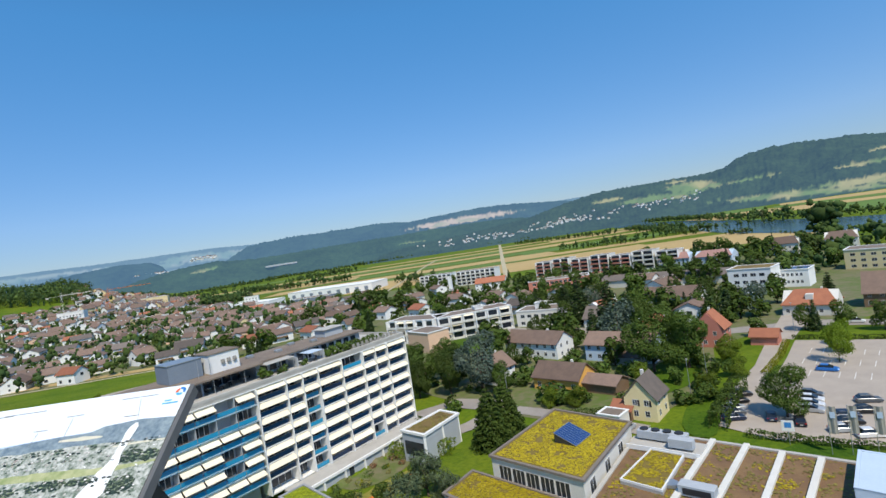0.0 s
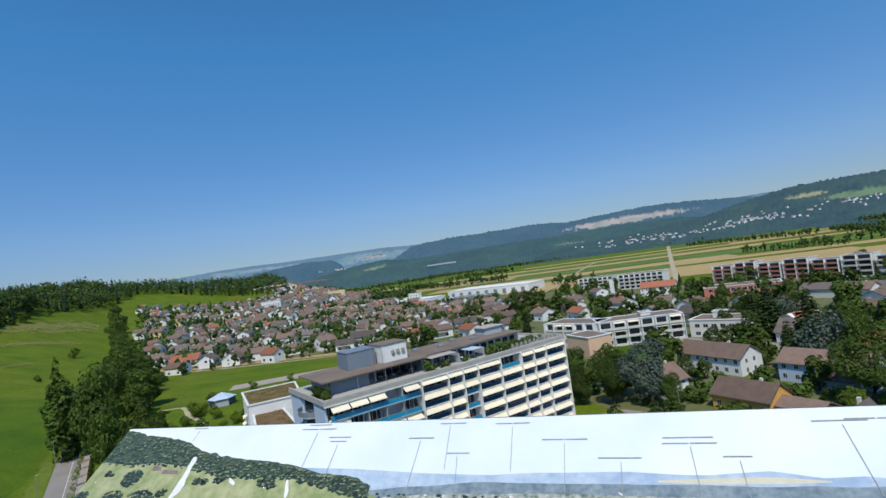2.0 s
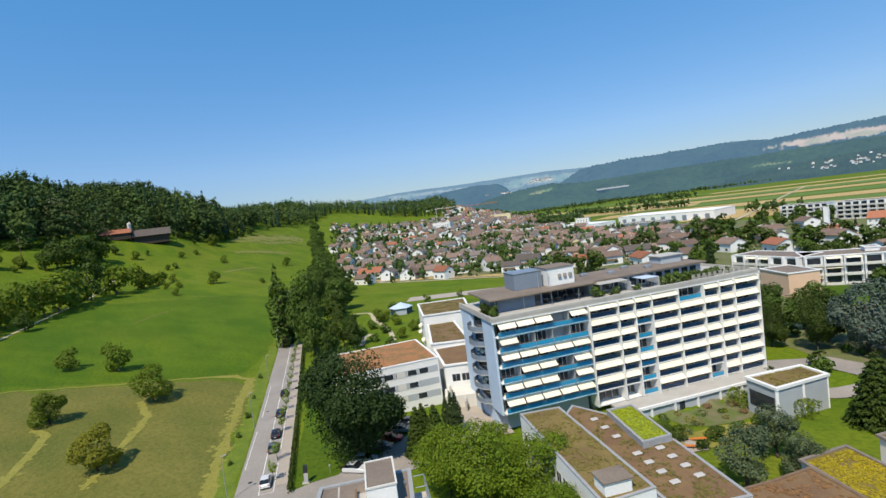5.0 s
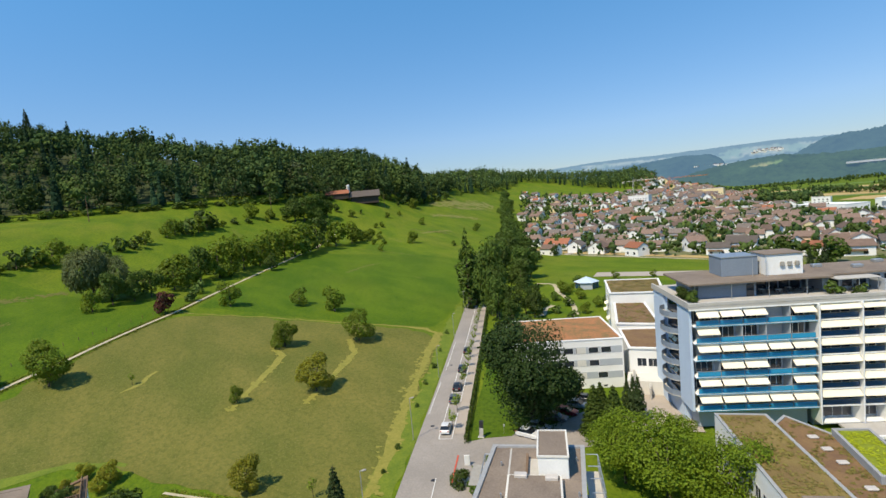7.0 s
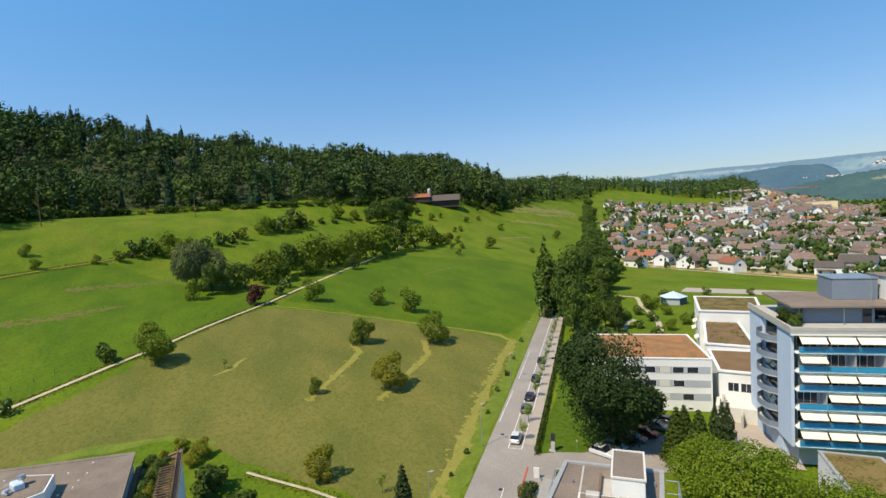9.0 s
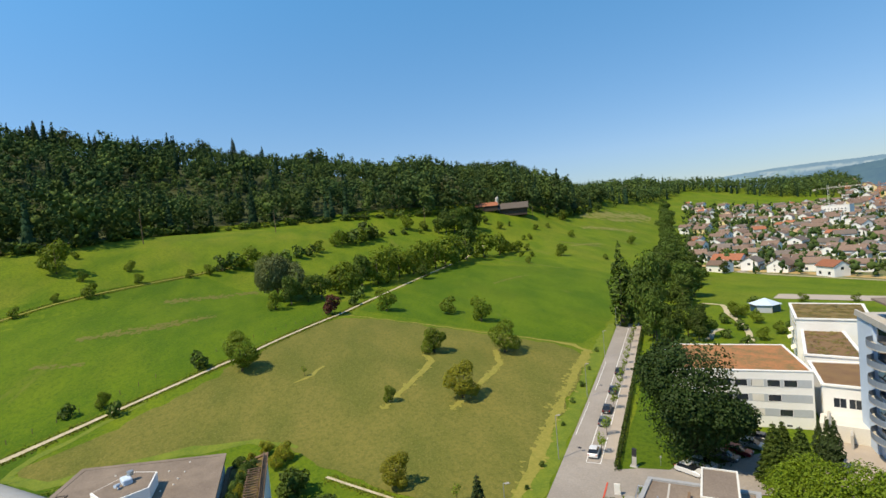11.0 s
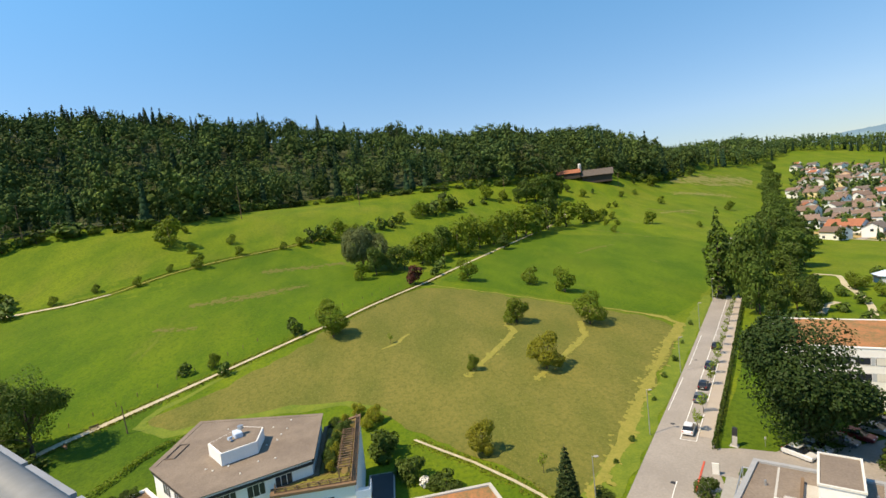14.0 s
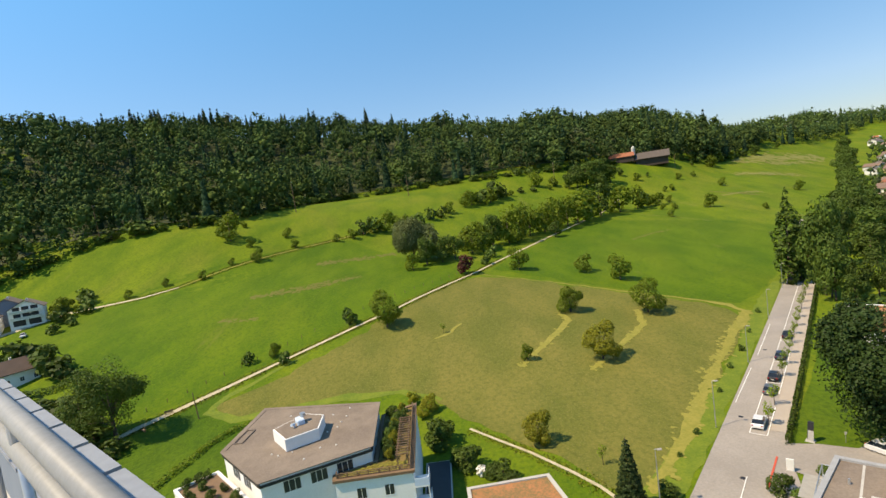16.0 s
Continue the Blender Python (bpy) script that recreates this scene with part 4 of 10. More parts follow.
for k in range(8):
    part("panel", Mesh().box(-3.4 + k * 0.85, 0, 0, -2.6 + k * 0.85, 5.5, 0.05, tilt), M["solar"], so)
fr = Mesh()
for k in range(9):
    fr.box(-3.45 + k * 0.85, 0, -0.02, -3.4 + k * 0.85, 5.5, 0.08, tilt)
fr.box(-3.45, -0.08, -0.02, 3.45, 0.0, 0.08, tilt).box(-3.45, 5.5, -0.02, 3.45, 5.58, 0.08, tilt)
part("frame", fr, M["steel"], so)
sp2 = [(-5.6, 77.2), (8.0, 62.0), (13.6, 67.8), (2.2, 80.0), (-0.8, 83.2)]
flat_block("bath_terrace_wing", sp2, 0.1, 4.8, M["offwhite"], SED, "low wing of the baths with a yellow sedum roof", edge=M["roofedge"], lip=0.2)
rb = [(14.5, 67.6), (36.0, 46.0), (56.0, 60.5), (34.6, 81.0), (26.8, 84.2)]
rbt = flat_block("rib_roof_hall", rb, 0.1, 5.7, M["offwhite"], M["roofbrown"], "bath hall with a brown planted roof between white concrete ribs", edge=M["concrete"])
for (x0, y0), (x1, y1) in (((37.1, 78.7), (20.2, 59.9)), ((40.5, 75.6), (24.5, 58.0)), ((43.3, 71.8), (29.0, 55.7)), ((46.5, 68.6), (33.0, 54.0)), ((50.5, 65.0), (38.0, 52.0))):
    part("rib", Mesh().box(0, -0.4, 5.75, math.dist((x0, y0), (x1, y1)), 0.4, 6.35, frame_on((x0, y0), (x1, y1)), 0.04), M["offwhite"], rbt)
yb = [(19.5, 70.5), (23.5, 66.0), (30.5, 74.5), (27.0, 78.0)]
flat_block("sedum_bed", yb, 5.75, 6.3, M["concrete"], SED, "roof bed of yellow sedum with a concrete edge", "roof garden", over=0.02, lip=0.14)
pyr = thing("glass_pyramid", pose(24.5, 60.8, 5.9, 0, 0, 45), "blue glass pyramid skylight", "skylight")
part("base", Mesh().box(-2.1, -2.1, 0, 2.1, 2.1, 0.35), M["white"], pyr)
part("glass", Mesh().add([(-2, -2, .35), (2, -2, .35), (2, 2, .35), (-2, 2, .35), (0, 0, 1.9)], [(0, 1, 4), (1, 2, 4), (2, 3, 4), (3, 0, 4)]), glass_mat("blue_skylight_glass", (0.05, 0.22, 0.36), 0.1), pyr)
hv = thing("ventilation_unit", pose(29.8, 78.8, 6.0, 0, 0, -42), "grey roof ventilation unit with round fans on a white plinth", "ventilation unit")
part("plinth", Mesh().box(-5.4, -2.2, 0, 5.4, 2.2, 0.5, bevel=0.05), M["concrete"], hv)
part("plinth_edge", Mesh().box(-5.5, -2.35, 0, 5.5, -2.2, 0.75), M["white"], hv)
part("casing", Mesh().box(-4.6, 0.2, 0.8, 3.0, 1.8, 2.1, bevel=0.06), M["panelgrey"], hv)
part("casing", Mesh().box(0.8, -1.6, 0.8, 4.4, -0.2, 2.2, bevel=0.06), M["panelgrey"], hv)
for k in range(4):
    part("fan", Mesh().tube([(-3.6 + 1.8 * k, 1.0, 2.1), (-3.6 + 1.8 * k, 1.0, 2.3)], 0.65, 14), M["darkmetal"], hv)
hv2 = thing("air_handling_unit", pose(27.5, 64.6, 6.0, 0, 0, -42), "grey air handling unit with a round duct", "ventilation unit")
part("casing", Mesh().box(-2.2, -0.9, 0, 2.2, 0.9, 1.4, bevel=0.06), M["panelgrey"], hv2)
part("grille", Mesh().box(-1.6, -0.96, 0.3, 1.8, -0.905, 1.1), M["darkmetal"], hv2)
part("duct", Mesh().tube([(-3.6, 1.0, 0), (-3.6, 1.0, 0.5)], 0.9, 16), M["steel"], hv2)
bb = [(42.0, 57.4), (48.0, 51.0), (56.0, 58.0), (49.0, 65.2)]
flat_block("grey_hall", bb, 0.1, 8.3, M["paleblue"], M["paleblue"], "pale blue-grey hall roof", edge=M["paleblue"], over=0.05, rim=0.1)

# house with a flat roof beside the street
fb = [(-32.0, 32.4), (-44.2, 45.0), (-51.6, 37.0), (-40.0, 23.9)]
fbt = flat_block("flat_roof_house", fb, 0.1, 11.5, M["white"], M["roofgrey"], "flat-roofed house with a grey gravel roof and pale metal edge", edge=M["bluesheet"], over=0.15, rim=0.4)
fm = frame_on((-44.2, 45.0), (-51.6, 37.0))
part("stair_head", Mesh().box(2.0, 0.9, 11.5, 5.3, 7.1, 14.1, fm, 0.05), M["white"], fbt)
part("stair_head_rim", Mesh().box(1.9, 0.8, 14.1, 5.4, 1.0, 14.3, fm).box(1.9, 7.0, 14.1, 5.4, 7.2, 14.3, fm).box(1.9, 1.0, 14.1, 2.1, 7.0, 14.3, fm).box(5.2, 1.0, 14.1, 5.4, 7.0, 14.3, fm), M["offwhite"], fbt)
part("stair_head_roof", Mesh().box(2.1, 1.0, 14.1, 5.2, 7.0, 14.18, fm), M["roofgrey"], fbt)
part("roof_recess", Mesh().box(5.35, 3.0, 11.66, 6.5, 7.1, 11.74, fm), M["concrete"], fbt)
part("recess_wall", Mesh().box(6.5, 2.8, 11.6, 6.75, 7.4, 12.3, fm), M["wood"], fbt)
part("roof_joint", Mesh().box(8.6, 0.5, 11.66, 8.8, 7.4, 11.70, fm), M["concrete"], fbt)
part("upper_roof", Mesh().box(2.8, 7.6, 11.5, 8.7, 16.5, 12.4, fm, 0.05), M["offwhite"], fbt)
part("upper_roof_surface", Mesh().box(3.05, 7.85, 12.4, 8.45, 16.3, 12.45, fm), M["roofgrey"], fbt)
for x_, y_ in ((7.2, 8.1), (3.9, 8.5)):
    part("roof_light", Mesh().box(x_ - 0.7, y_ - 0.35, 12.4, x_ + 0.7, y_ + 0.45, 12.85, fm, 0.08), M["skylight"], fbt, "white domed roof light")
for x_, y_ in ((1.0, 3.4), (9.6, 4.6), (9.2, 11.0), (1.2, 10.4)):
    part("vent", Mesh().tube([fm @ Vector((x_, y_, 11.6)), fm @ Vector((x_, y_, 12.2))], [0.14, 0.10], 8), M["steel"], fbt)
for y_ in (1.0, 3.7, 6.3, 9.0):
    part("balcony_post", Mesh().tube([fm @ Vector((-1.55, y_, 0.1)), fm @ Vector((-1.55, y_, 11.3))], 0.06, 6).tube([fm @ Vector((-1.55, y_, 11.3)), fm @ Vector((-0.2, y_, 11.3))], 0.05, 6), M["steel"], fbt)
part("balcony_beam", Mesh().tube([fm @ Vector((-1.55, 1.0, 11.3)), fm @ Vector((-1.55, 9.0, 11.3))], 0.06, 6), M["steel"], fbt)
for y_ in (1.0, 4.0, 7.0, 10.0):
    part("balcony_post", Mesh().tube([fm @ Vector((12.0, y_, 0.1)), fm @ Vector((12.0, y_, 11.2))], 0.06, 6).tube([fm @ Vector((12.0, y_, 11.2)), fm @ Vector((11.0, y_, 11.2))], 0.05, 6), M["steel"], fbt)
part("balcony_beam", Mesh().tube([fm @ Vector((12.0, 1.0, 11.2)), fm @ Vector((12.0, 10.0, 11.2))], 0.06, 6), M["steel"], fbt)
part("balcony_frame", Mesh().box(-1.6, 1.0, 9.2, -1.5, 9.0, 10.2, fm).box(-1.6, 1.0, 6.2, -1.5, 9.0, 7.2, fm).tube([fm @ Vector((-1.55, 1.0, 0.1)), fm @ Vector((-1.55, 1.0, 10.2))], 0.05, 5), M["steel"], fbt)
part("balcony_floor", Mesh().box(-1.6, 1.0, 9.0, -0.02, 9.0, 9.15, fm).box(-1.6, 1.0, 6.0, -0.02, 9.0, 6.15, fm), M["concrete"], fbt)
part("balcony_frame", Mesh().box(11.9, 1.0, 9.0, 12.0, 9.0, 10.2, fm).box(11.0, 1.0, 8.9, 12.0, 9.0, 9.0, fm), M["steel"], fbt)
part("awning", Mesh().box(11.1, 2.0, 10.3, 13.4, 6.5, 10.36, fm @ pose(0, 0, 0)), M["whitemetal"], fbt, "white awning")

# ---- trees ----
LEAF = {
    "pine": leaf_mat("grey_green_pine_needles", (0.062, 0.088, 0.040), (0.100, 0.130, 0.062), 0.1),
    "deep": leaf_mat("deep_green_leaves", (0.018, 0.040, 0.008), (0.034, 0.060, 0.012), 0.2),
    "green": leaf_mat("green_leaves", (0.060, 0.108, 0.016), (0.098, 0.150, 0.024)),
    "orchard": leaf_mat("orchard_leaves", (0.108, 0.162, 0.014), (0.165, 0.215, 0.020), 0.4),
    "dark": leaf_mat("dark_green_leaves", (0.046, 0.080, 0.013), (0.078, 0.116, 0.018)),
    "yellow": leaf_mat("yellow_green_leaves", (0.205, 0.225, 0.018), (0.290, 0.270, 0.028), 0.42),
    "fresh": leaf_mat("fresh_green_leaves", (0.128, 0.208, 0.012), (0.192, 0.268, 0.020)),
    "red": leaf_mat("copper_leaves", (0.075, 0.022, 0.018), (0.11, 0.040, 0.025)),
    "grey": leaf_mat("grey_green_leaves", (0.120, 0.155, 0.055), (0.165, 0.200, 0.080)),
    "blue": leaf_mat("blue_green_needles", (0.070, 0.105, 0.075), (0.110, 0.150, 0.110), 0.1),
    "needle": leaf_mat("dark_needles", (0.026, 0.050, 0.013), (0.046, 0.074, 0.018), 0.1),
}


def leaf_cards(rng, centres, normals, size, droop=0.0, slim=1.0, stray=0.55, bend=0.22):
    """One small folded leaf spray at each centre: arrays of corners and triangles."""
    n = len(centres)
    nrm = normals + rng.normal(0, stray, (n, 3))
    nrm /= np.linalg.norm(nrm, axis=1)[:, None] + 1e-9
    ref = rng.normal(0, 1, (n, 3))
    ref[:, 2] -= droop * 3
    a = ref - (ref * nrm).sum(1)[:, None] * nrm
    a /= np.linalg.norm(a, axis=1)[:, None] + 1e-9
    b = np.cross(nrm, a)
    s = (size * rng.uniform(0.6, 1.35, n))[:, None]
    fold = nrm * s * bend
    p = np.stack([centres - a * s * 0.6, centres - b * s * 0.42 * slim + fold, centres + a * s * 0.6, centres + b * s * 0.42 * slim + fold], 1)
    k = np.arange(n)[:, None] * 4
    tri = np.concatenate([k + [0, 1, 2], k + [0, 2, 3]])
    return p.reshape(-1, 3), tri


def lobed(rng, lobes, count, size, droop=0.0, slim=1.0, shell=(0.74, 1.03), stray=0.42):
    """Leaves over a crown that is made of several uneven lobes."""
    lobes = np.array(lobes, float)
    area = (lobes[:, 3] * lobes[:, 4] + lobes[:, 4] * lobes[:, 5] + lobes[:, 3] * lobes[:, 5])
    pick = rng.choice(len(lobes), count, p=area / area.sum())
    d = rng.normal(0, 1, (count, 3))
    d /= np.linalg.norm(d, axis=1)[:, None]
    wob = 1 + 0.16 * np.sin(d[:, 0] * 5 + pick * 1.7) * np.cos(d[:, 2] * 4 + pick)
    rad = rng.uniform(*shell, count) * wob
    c = lobes[pick, :3] + d * lobes[pick, 3:] * rad[:, None]
    deep = np.zeros(count, bool)
    for k, lb in enumerate(lobes):
        q = (((c - lb[:3]) / lb[3:]) ** 2).sum(1)
        deep |= (q < 0.42) & (pick != k)
    c, d = c[~deep], d[~deep]
    d[:, 2] += 0.5
    return leaf_cards(rng, c, d, size, droop, slim, stray)


def limbs(height, trunk_r, lobes, fork):
    t = Mesh()
    top = Vector((0.1, -0.05, height * 0.72))
    t.tube([(0, 0, -0.4), (0.03, 0.02, height * 0.15), (0.05, 0, fork), tuple(top)], [trunk_r * 1.3, trunk_r, trunk_r * 0.85, trunk_r * 0.25], 8)
    for lb in lobes[:9]:
        end = Vector(lb[:3])
        start = Vector((0.05, 0, fork + max(0.0, (end.z - fork)) * 0.25))
        mid = start.lerp(end, 0.5) + Vector((0, 0, 0.12 * (end - start).length))
        t.tube([start, mid, end], [trunk_r * 0.5, trunk_r * 0.3, trunk_r * 0.1], 5)
    return t.data("trunk", M["bark"], smooth=True)


TREES = {}


def tree_kind(key, name, label, category, leaf, seed, height, radius, count, size, shape="round", base=0.25, trunk=None):
    """Builds one kind of tree, with its foot at the origin, and keeps it to be copied."""
    rng = np.random.default_rng(seed)
    lobes = []
    if shape == "round":
        lobes.append((0, 0, height * (0.5 + base / 2), radius * 0.72, radius * 0.72, height * (1 - base) * 0.42))
        n = 26 if key.startswith(("great", "plane", "oak")) else 11
        for k in range(n):
            q = 2.4 * k + rng.uniform(-0.3, 0.3)
            zz = height * (base + (1 - base) * (0.18 + 0.7 * ((k * 0.618) % 1)))
            fall = math.sqrt(max(0.08, 1 - ((zz / height - (base + (1 - base) * 0.42)) / (0.62 * (1 - base))) ** 2))
            rr = radius * (0.78 if n > 11 else 0.66) * fall
            sz = radius * (rng.uniform(0.20, 0.36) if n > 11 else rng.uniform(0.30, 0.48))
            lobes.append((rr * math.cos(q), rr * math.sin(q), zz, sz, sz, sz * rng.uniform(0.7, 1.0)))
        v, f = lobed(rng, lobes, count, size, shell=(0.55, 1.26) if n > 11 else (0.74, 1.03), stray=0.6 if n > 11 else 0.42)
    elif shape == "column":
        for k in range(16):
            s = k / 15
            w = radius * (0.55 + 0.6 * math.sin(math.pi * min(1, s * 0.95 + 0.12))) * (1 - 0.55 * max(0, s - 0.6) / 0.4)
            q = 2.4 * k
            lobes.append((0.35 * w * math.cos(q), 0.35 * w * math.sin(q), height * (base + (0.97 - base) * s), w * 0.8, w * 0.8, height * 0.115))
        v, f = lobed(rng, lobes, count, size)
    elif shape == "willow":
        for k in range(13):
            q = 2.4 * k
            rr = radius * (0.2 + 0.55 * ((k * 0.618) % 1))
            zz = height * (0.78 - 0.42 * (rr / radius) ** 2)
            lobes.append((rr * math.cos(q), rr * math.sin(q), zz - height * 0.20, radius * 0.36, radius * 0.36, height * 0.31))
        v, f = lobed(rng, lobes, count, size, droop=2.0, slim=0.45)
    elif shape == "spruce":
        cs, ns = [], []
        tiers = int(height * 1.5)
        for k in range(tiers):
            s = k / tiers
            z = height * (0.06 + 0.92 * s)
            r = radius * (1 - s) ** 0.9 + 0.12
            m_ = max(6, int(count / tiers * (1 - s) * 2))
            q = rng.uniform(0, 2 * math.pi, m_)
            boughs = 7
            star = 0.72 + 0.28 * np.abs(np.cos(q * boughs / 2 + k * 0.9))
            rr = r * np.sqrt(rng.uniform(0.12, 1, m_)) * star
            cs.append(np.stack([rr * np.cos(q), rr * np.sin(q), z - rr * 0.38 + rng.normal(0, 0.08, m_)], 1))
            ns.append(np.stack([np.cos(q) * 0.5, np.sin(q) * 0.5, np.full(m_, 0.9)], 1))
            lobes.append((0, 0, z, 0.2, 0.2, 0.2))
        v, f = leaf_cards(rng, np.concatenate(cs), np.concatenate(ns), size, 0.4, 0.6)
    root = thing(name, pose(0, 0, -500), label, category)
    if shape == "spruce":
        tm = Mesh().tube([(0, 0, -0.4), (0, 0, height * 0.5), (0, 0, height * 0.97)], [trunk or height * 0.018, height * 0.012, 0.03], 7).data("trunk", M["bark"], True)
    else:
        tm = limbs(height, trunk or height * 0.022, lobes[1:4] if key.endswith(("_far", "_mid")) or count < 1000 else lobes[1:], height * base * 0.95)
    part("trunk", tm, None, root)
    part("crown", np_mesh("crown", v, f, LEAF[leaf]), None, root)
    TREES[key] = (root, height)
    if count > 1000 and not key.endswith(("_far", "_mid")):
        tree_kind(key + "_mid", name, label, category, leaf, seed, height, radius, int(count / 3.8), size * 1.75, shape, base, trunk)
        tree_kind(key + "_far", name, label, category, leaf, seed, height, radius, count // 8, size * 2.5, shape, base, trunk)
    return root


tree_kind("fruit", "fruit_tree", "rounded green fruit tree in the meadow grass", "tree", "orchard", 1, 8.0, 3.9, 5200, 0.32, base=0.05)
tree_kind("fruit2", "fruit_tree", "spreading green orchard tree in the meadow grass", "tree", "orchard", 2, 7.0, 3.6, 4600, 0.31, base=0.06)
tree_kind("yellow", "walnut_tree", "yellow-green round tree on the mown meadow", "tree", "yellow", 3, 8.0, 3.8, 5200, 0.31, base=0.04)
tree_kind("broad", "broadleaf_tree", "tall dark green broadleaf tree", "tree", "dark", 4, 18.0, 6.8, 10500, 0.47, base=0.10)
tree_kind("broad2", "broadleaf_tree", "large full-crowned green tree", "tree", "green", 5, 15.0, 6.2, 10000, 0.42, base=0.12)
tree_kind("oak", "oak_tree", "large green oak-like tree with an open crown", "tree", "green", 23, 18.0, 6.7, 15000, 0.34, base=0.16)
tree_kind("plane", "broadleaf_tree", "fresh yellow-green broadleaf tree on the lawn", "tree", "fresh", 15, 11.0, 5.4, 17000, 0.26, base=0.12)
tree_kind("poplar", "poplar_tree", "slender green poplar at the end of the street", "tree", "green", 6, 24.0, 2.6, 7244, 0.46, "column", base=0.06)
tree_kind("willow", "willow_tree", "grey-green weeping willow in the hedge", "tree", "grey", 7, 15.0, 7.6, 17000, 0.58, "willow", base=0.2)
tree_kind("spruce", "spruce_tree", "dark conical spruce with drooping boughs", "tree", "needle", 8, 11.0, 2.6, 6300, 0.34, "spruce")
tree_kind("cedar", "cedar_tree", "dense green cedar beside the car park", "tree", "dark", 9, 10.0, 3.4, 6300, 0.41, "spruce")
tree_kind("pine", "pine_tree", "grey-green pine with a loose rounded crown", "tree", "pine", 24, 9.0, 3.2, 5200, 0.26, base=0.14)
tree_kind("bluecedar", "blue_cedar", "broad blue-green cedar with a layered crown", "tree", "blue", 10, 17.0, 7.6, 7800, 0.5, base=0.04)
tree_kind("cypress", "cypress_tree", "narrow dark cypress beside the drive", "tree", "needle", 11, 8.0, 0.95, 3300, 0.29, "column", base=0.03)
tree_kind("bush", "bush", "rounded green bush in the grass", "bush", "green", 12, 3.6, 2.2, 1250, 0.36, base=0.02)
tree_kind("darkbush", "bush", "dense dark green shrub on the ground", "bush", "dark", 13, 4.5, 2.5, 1400, 0.40, base=0.02)
tree_kind("copper", "copper_tree", "dark red copper-leaved tree by the track", "tree", "red", 14, 7.0, 3.2, 3000, 0.41, base=0.1)
tree_kind("sapling", "street_sapling", "slim young street tree with few leaves", "tree", "fresh", 16, 4.2, 0.85, 170, 0.26, base=0.35, trunk=0.05)
tree_kind("towntree", "garden_tree", "green garden tree between the houses", "tree", "green", 17, 9.0, 3.8, 480, 1.1, base=0.08)
tree_kind("towndark", "garden_tree", "dark green garden tree between the houses", "tree", "dark", 18, 11.0, 4.0, 520, 1.2, base=0.06)
tree_kind("townfir", "garden_fir", "dark pointed fir between the houses", "tree", "needle", 19, 13.0, 2.8, 900, 0.9, "spruce")
tree_kind("great", "great_tree", "huge dark green tree with boughs down to the lawn", "tree", "deep", 20, 20.0, 8.6, 42000, 0.42, base=0.02)
tree_rng = random.Random(77)


def plant(key, x, y, height=None, wide=1.0, group="", label="", z=None):
    if math.hypot(x, y) > (280 if key == "willow" else 190 if key in ("fruit", "fruit2", "yellow", "poplar") else 100 if "bush" in key else 150) and key + "_far" in TREES:
        key += "_mid" if "bush" not in key and math.hypot(x, y) < 330 else "_far"
    root, h = TREES[key]
    s = (height or h) / h
    m = Matrix.Translation((x, y, (g(x, y) if z is None else z) - 0.05)) @ Matrix.Rotation(tree_rng.uniform(0, 6.28), 4, "Z") @ Matrix.Diagonal((s * wide, s * wide, s, 1))
    ob = copy_thing(root, m)
    return tagged(ob, label, group=group)


# orchard meadow
for key, x, y, h, w in (("fruit", -153, 36, 8.2, 1.05), ("fruit2", -147, 57, 9.6, 1.0), ("yellow", -118, 34, 9.0, 1.05), ("fruit2", -122, 17, 4.4, 0.7), ("yellow", -85, 12, 6.0, 0.95),
                        ("fruit", -154, -20, 11.4, 0.9), ("bush", -159, -32, 5.0, 0.8), ("fruit2", -185, 63, 9.8, 0.85), ("fruit2", -200, 54, 7.0, 1.0), ("fruit", -208, 30, 10.0, 0.9), ("sapling", -145, -3, 3.3, 1.2), ("sapling", -76, 20, 3.6, 1.0),
                        ("bush", -141, -58, 3.3, 0.9), ("fruit2", -143, -51, 4.4, 0.8), ("bush", -138, -47, 3.4, 0.8)):
    plant(key, x, y, h, w, "trees on the meadow")
plant("copper", -206, 8, 8.5, 0.9)
plant("spruce", -64.5, 20, 10.4, 1.0, label="dark conical spruce at the corner of the street")
plant("oak", -109.9, -76.4, 18.4, 1.0, label="large spreading oak-like tree over the track")
plant("broad2", -111.5, -84.5, 13.6, 0.85)
for x, y, h in ((-120, -96, 6.5), (-118.7, -93.0, 6), (-122.1, -101.8, 6.5), (-128.6, -109.6, 5.5), (-124, -104, 5), (-115, -90, 6), (-106.3, -78.5, 5), (-101.9, -73.5, 3.6), (-104.8, -72.6, 3.0), (-103, -79, 4.5), (-107, -83, 6), (-99, -78, 4)):
    plant("darkbush", x, y, h, 1.3, "shrubs below the great tree")
for x, y, h in ((-351, 187.5, 10), (-444, 249, 7.4), (-412.5, 294, 8.4), (-333, 214, 4.4), (-434, 200.5, 5.6), (-433, 194, 5), (-471, 225, 6), (-487, 246.5, 5.4), (-358, 166, 4.4), (-360, 158.5, 4.6), (-327, 149, 5), (-270, -111, 15), (-277, -117, 9), (-244, -89, 6.5), (-280, -84, 5.5), (-264, -76, 4.8), (-226, -108, 4.5), (-223, -123, 4), (-277, -57, 4.5), (-293, -112, 4), (-262, -98, 5), (-383, 160, 8), (-395, 168, 7), (-388, 176, 6), (-240, -100, 3.5), (-215, -135, 4), (-205, -150, 4)):
    plant(tree_rng.choice(("fruit", "fruit2")), x, y, h, 0.95, "scattered orchard trees")
plant("willow", -238, -14, 23.5, 1.0)
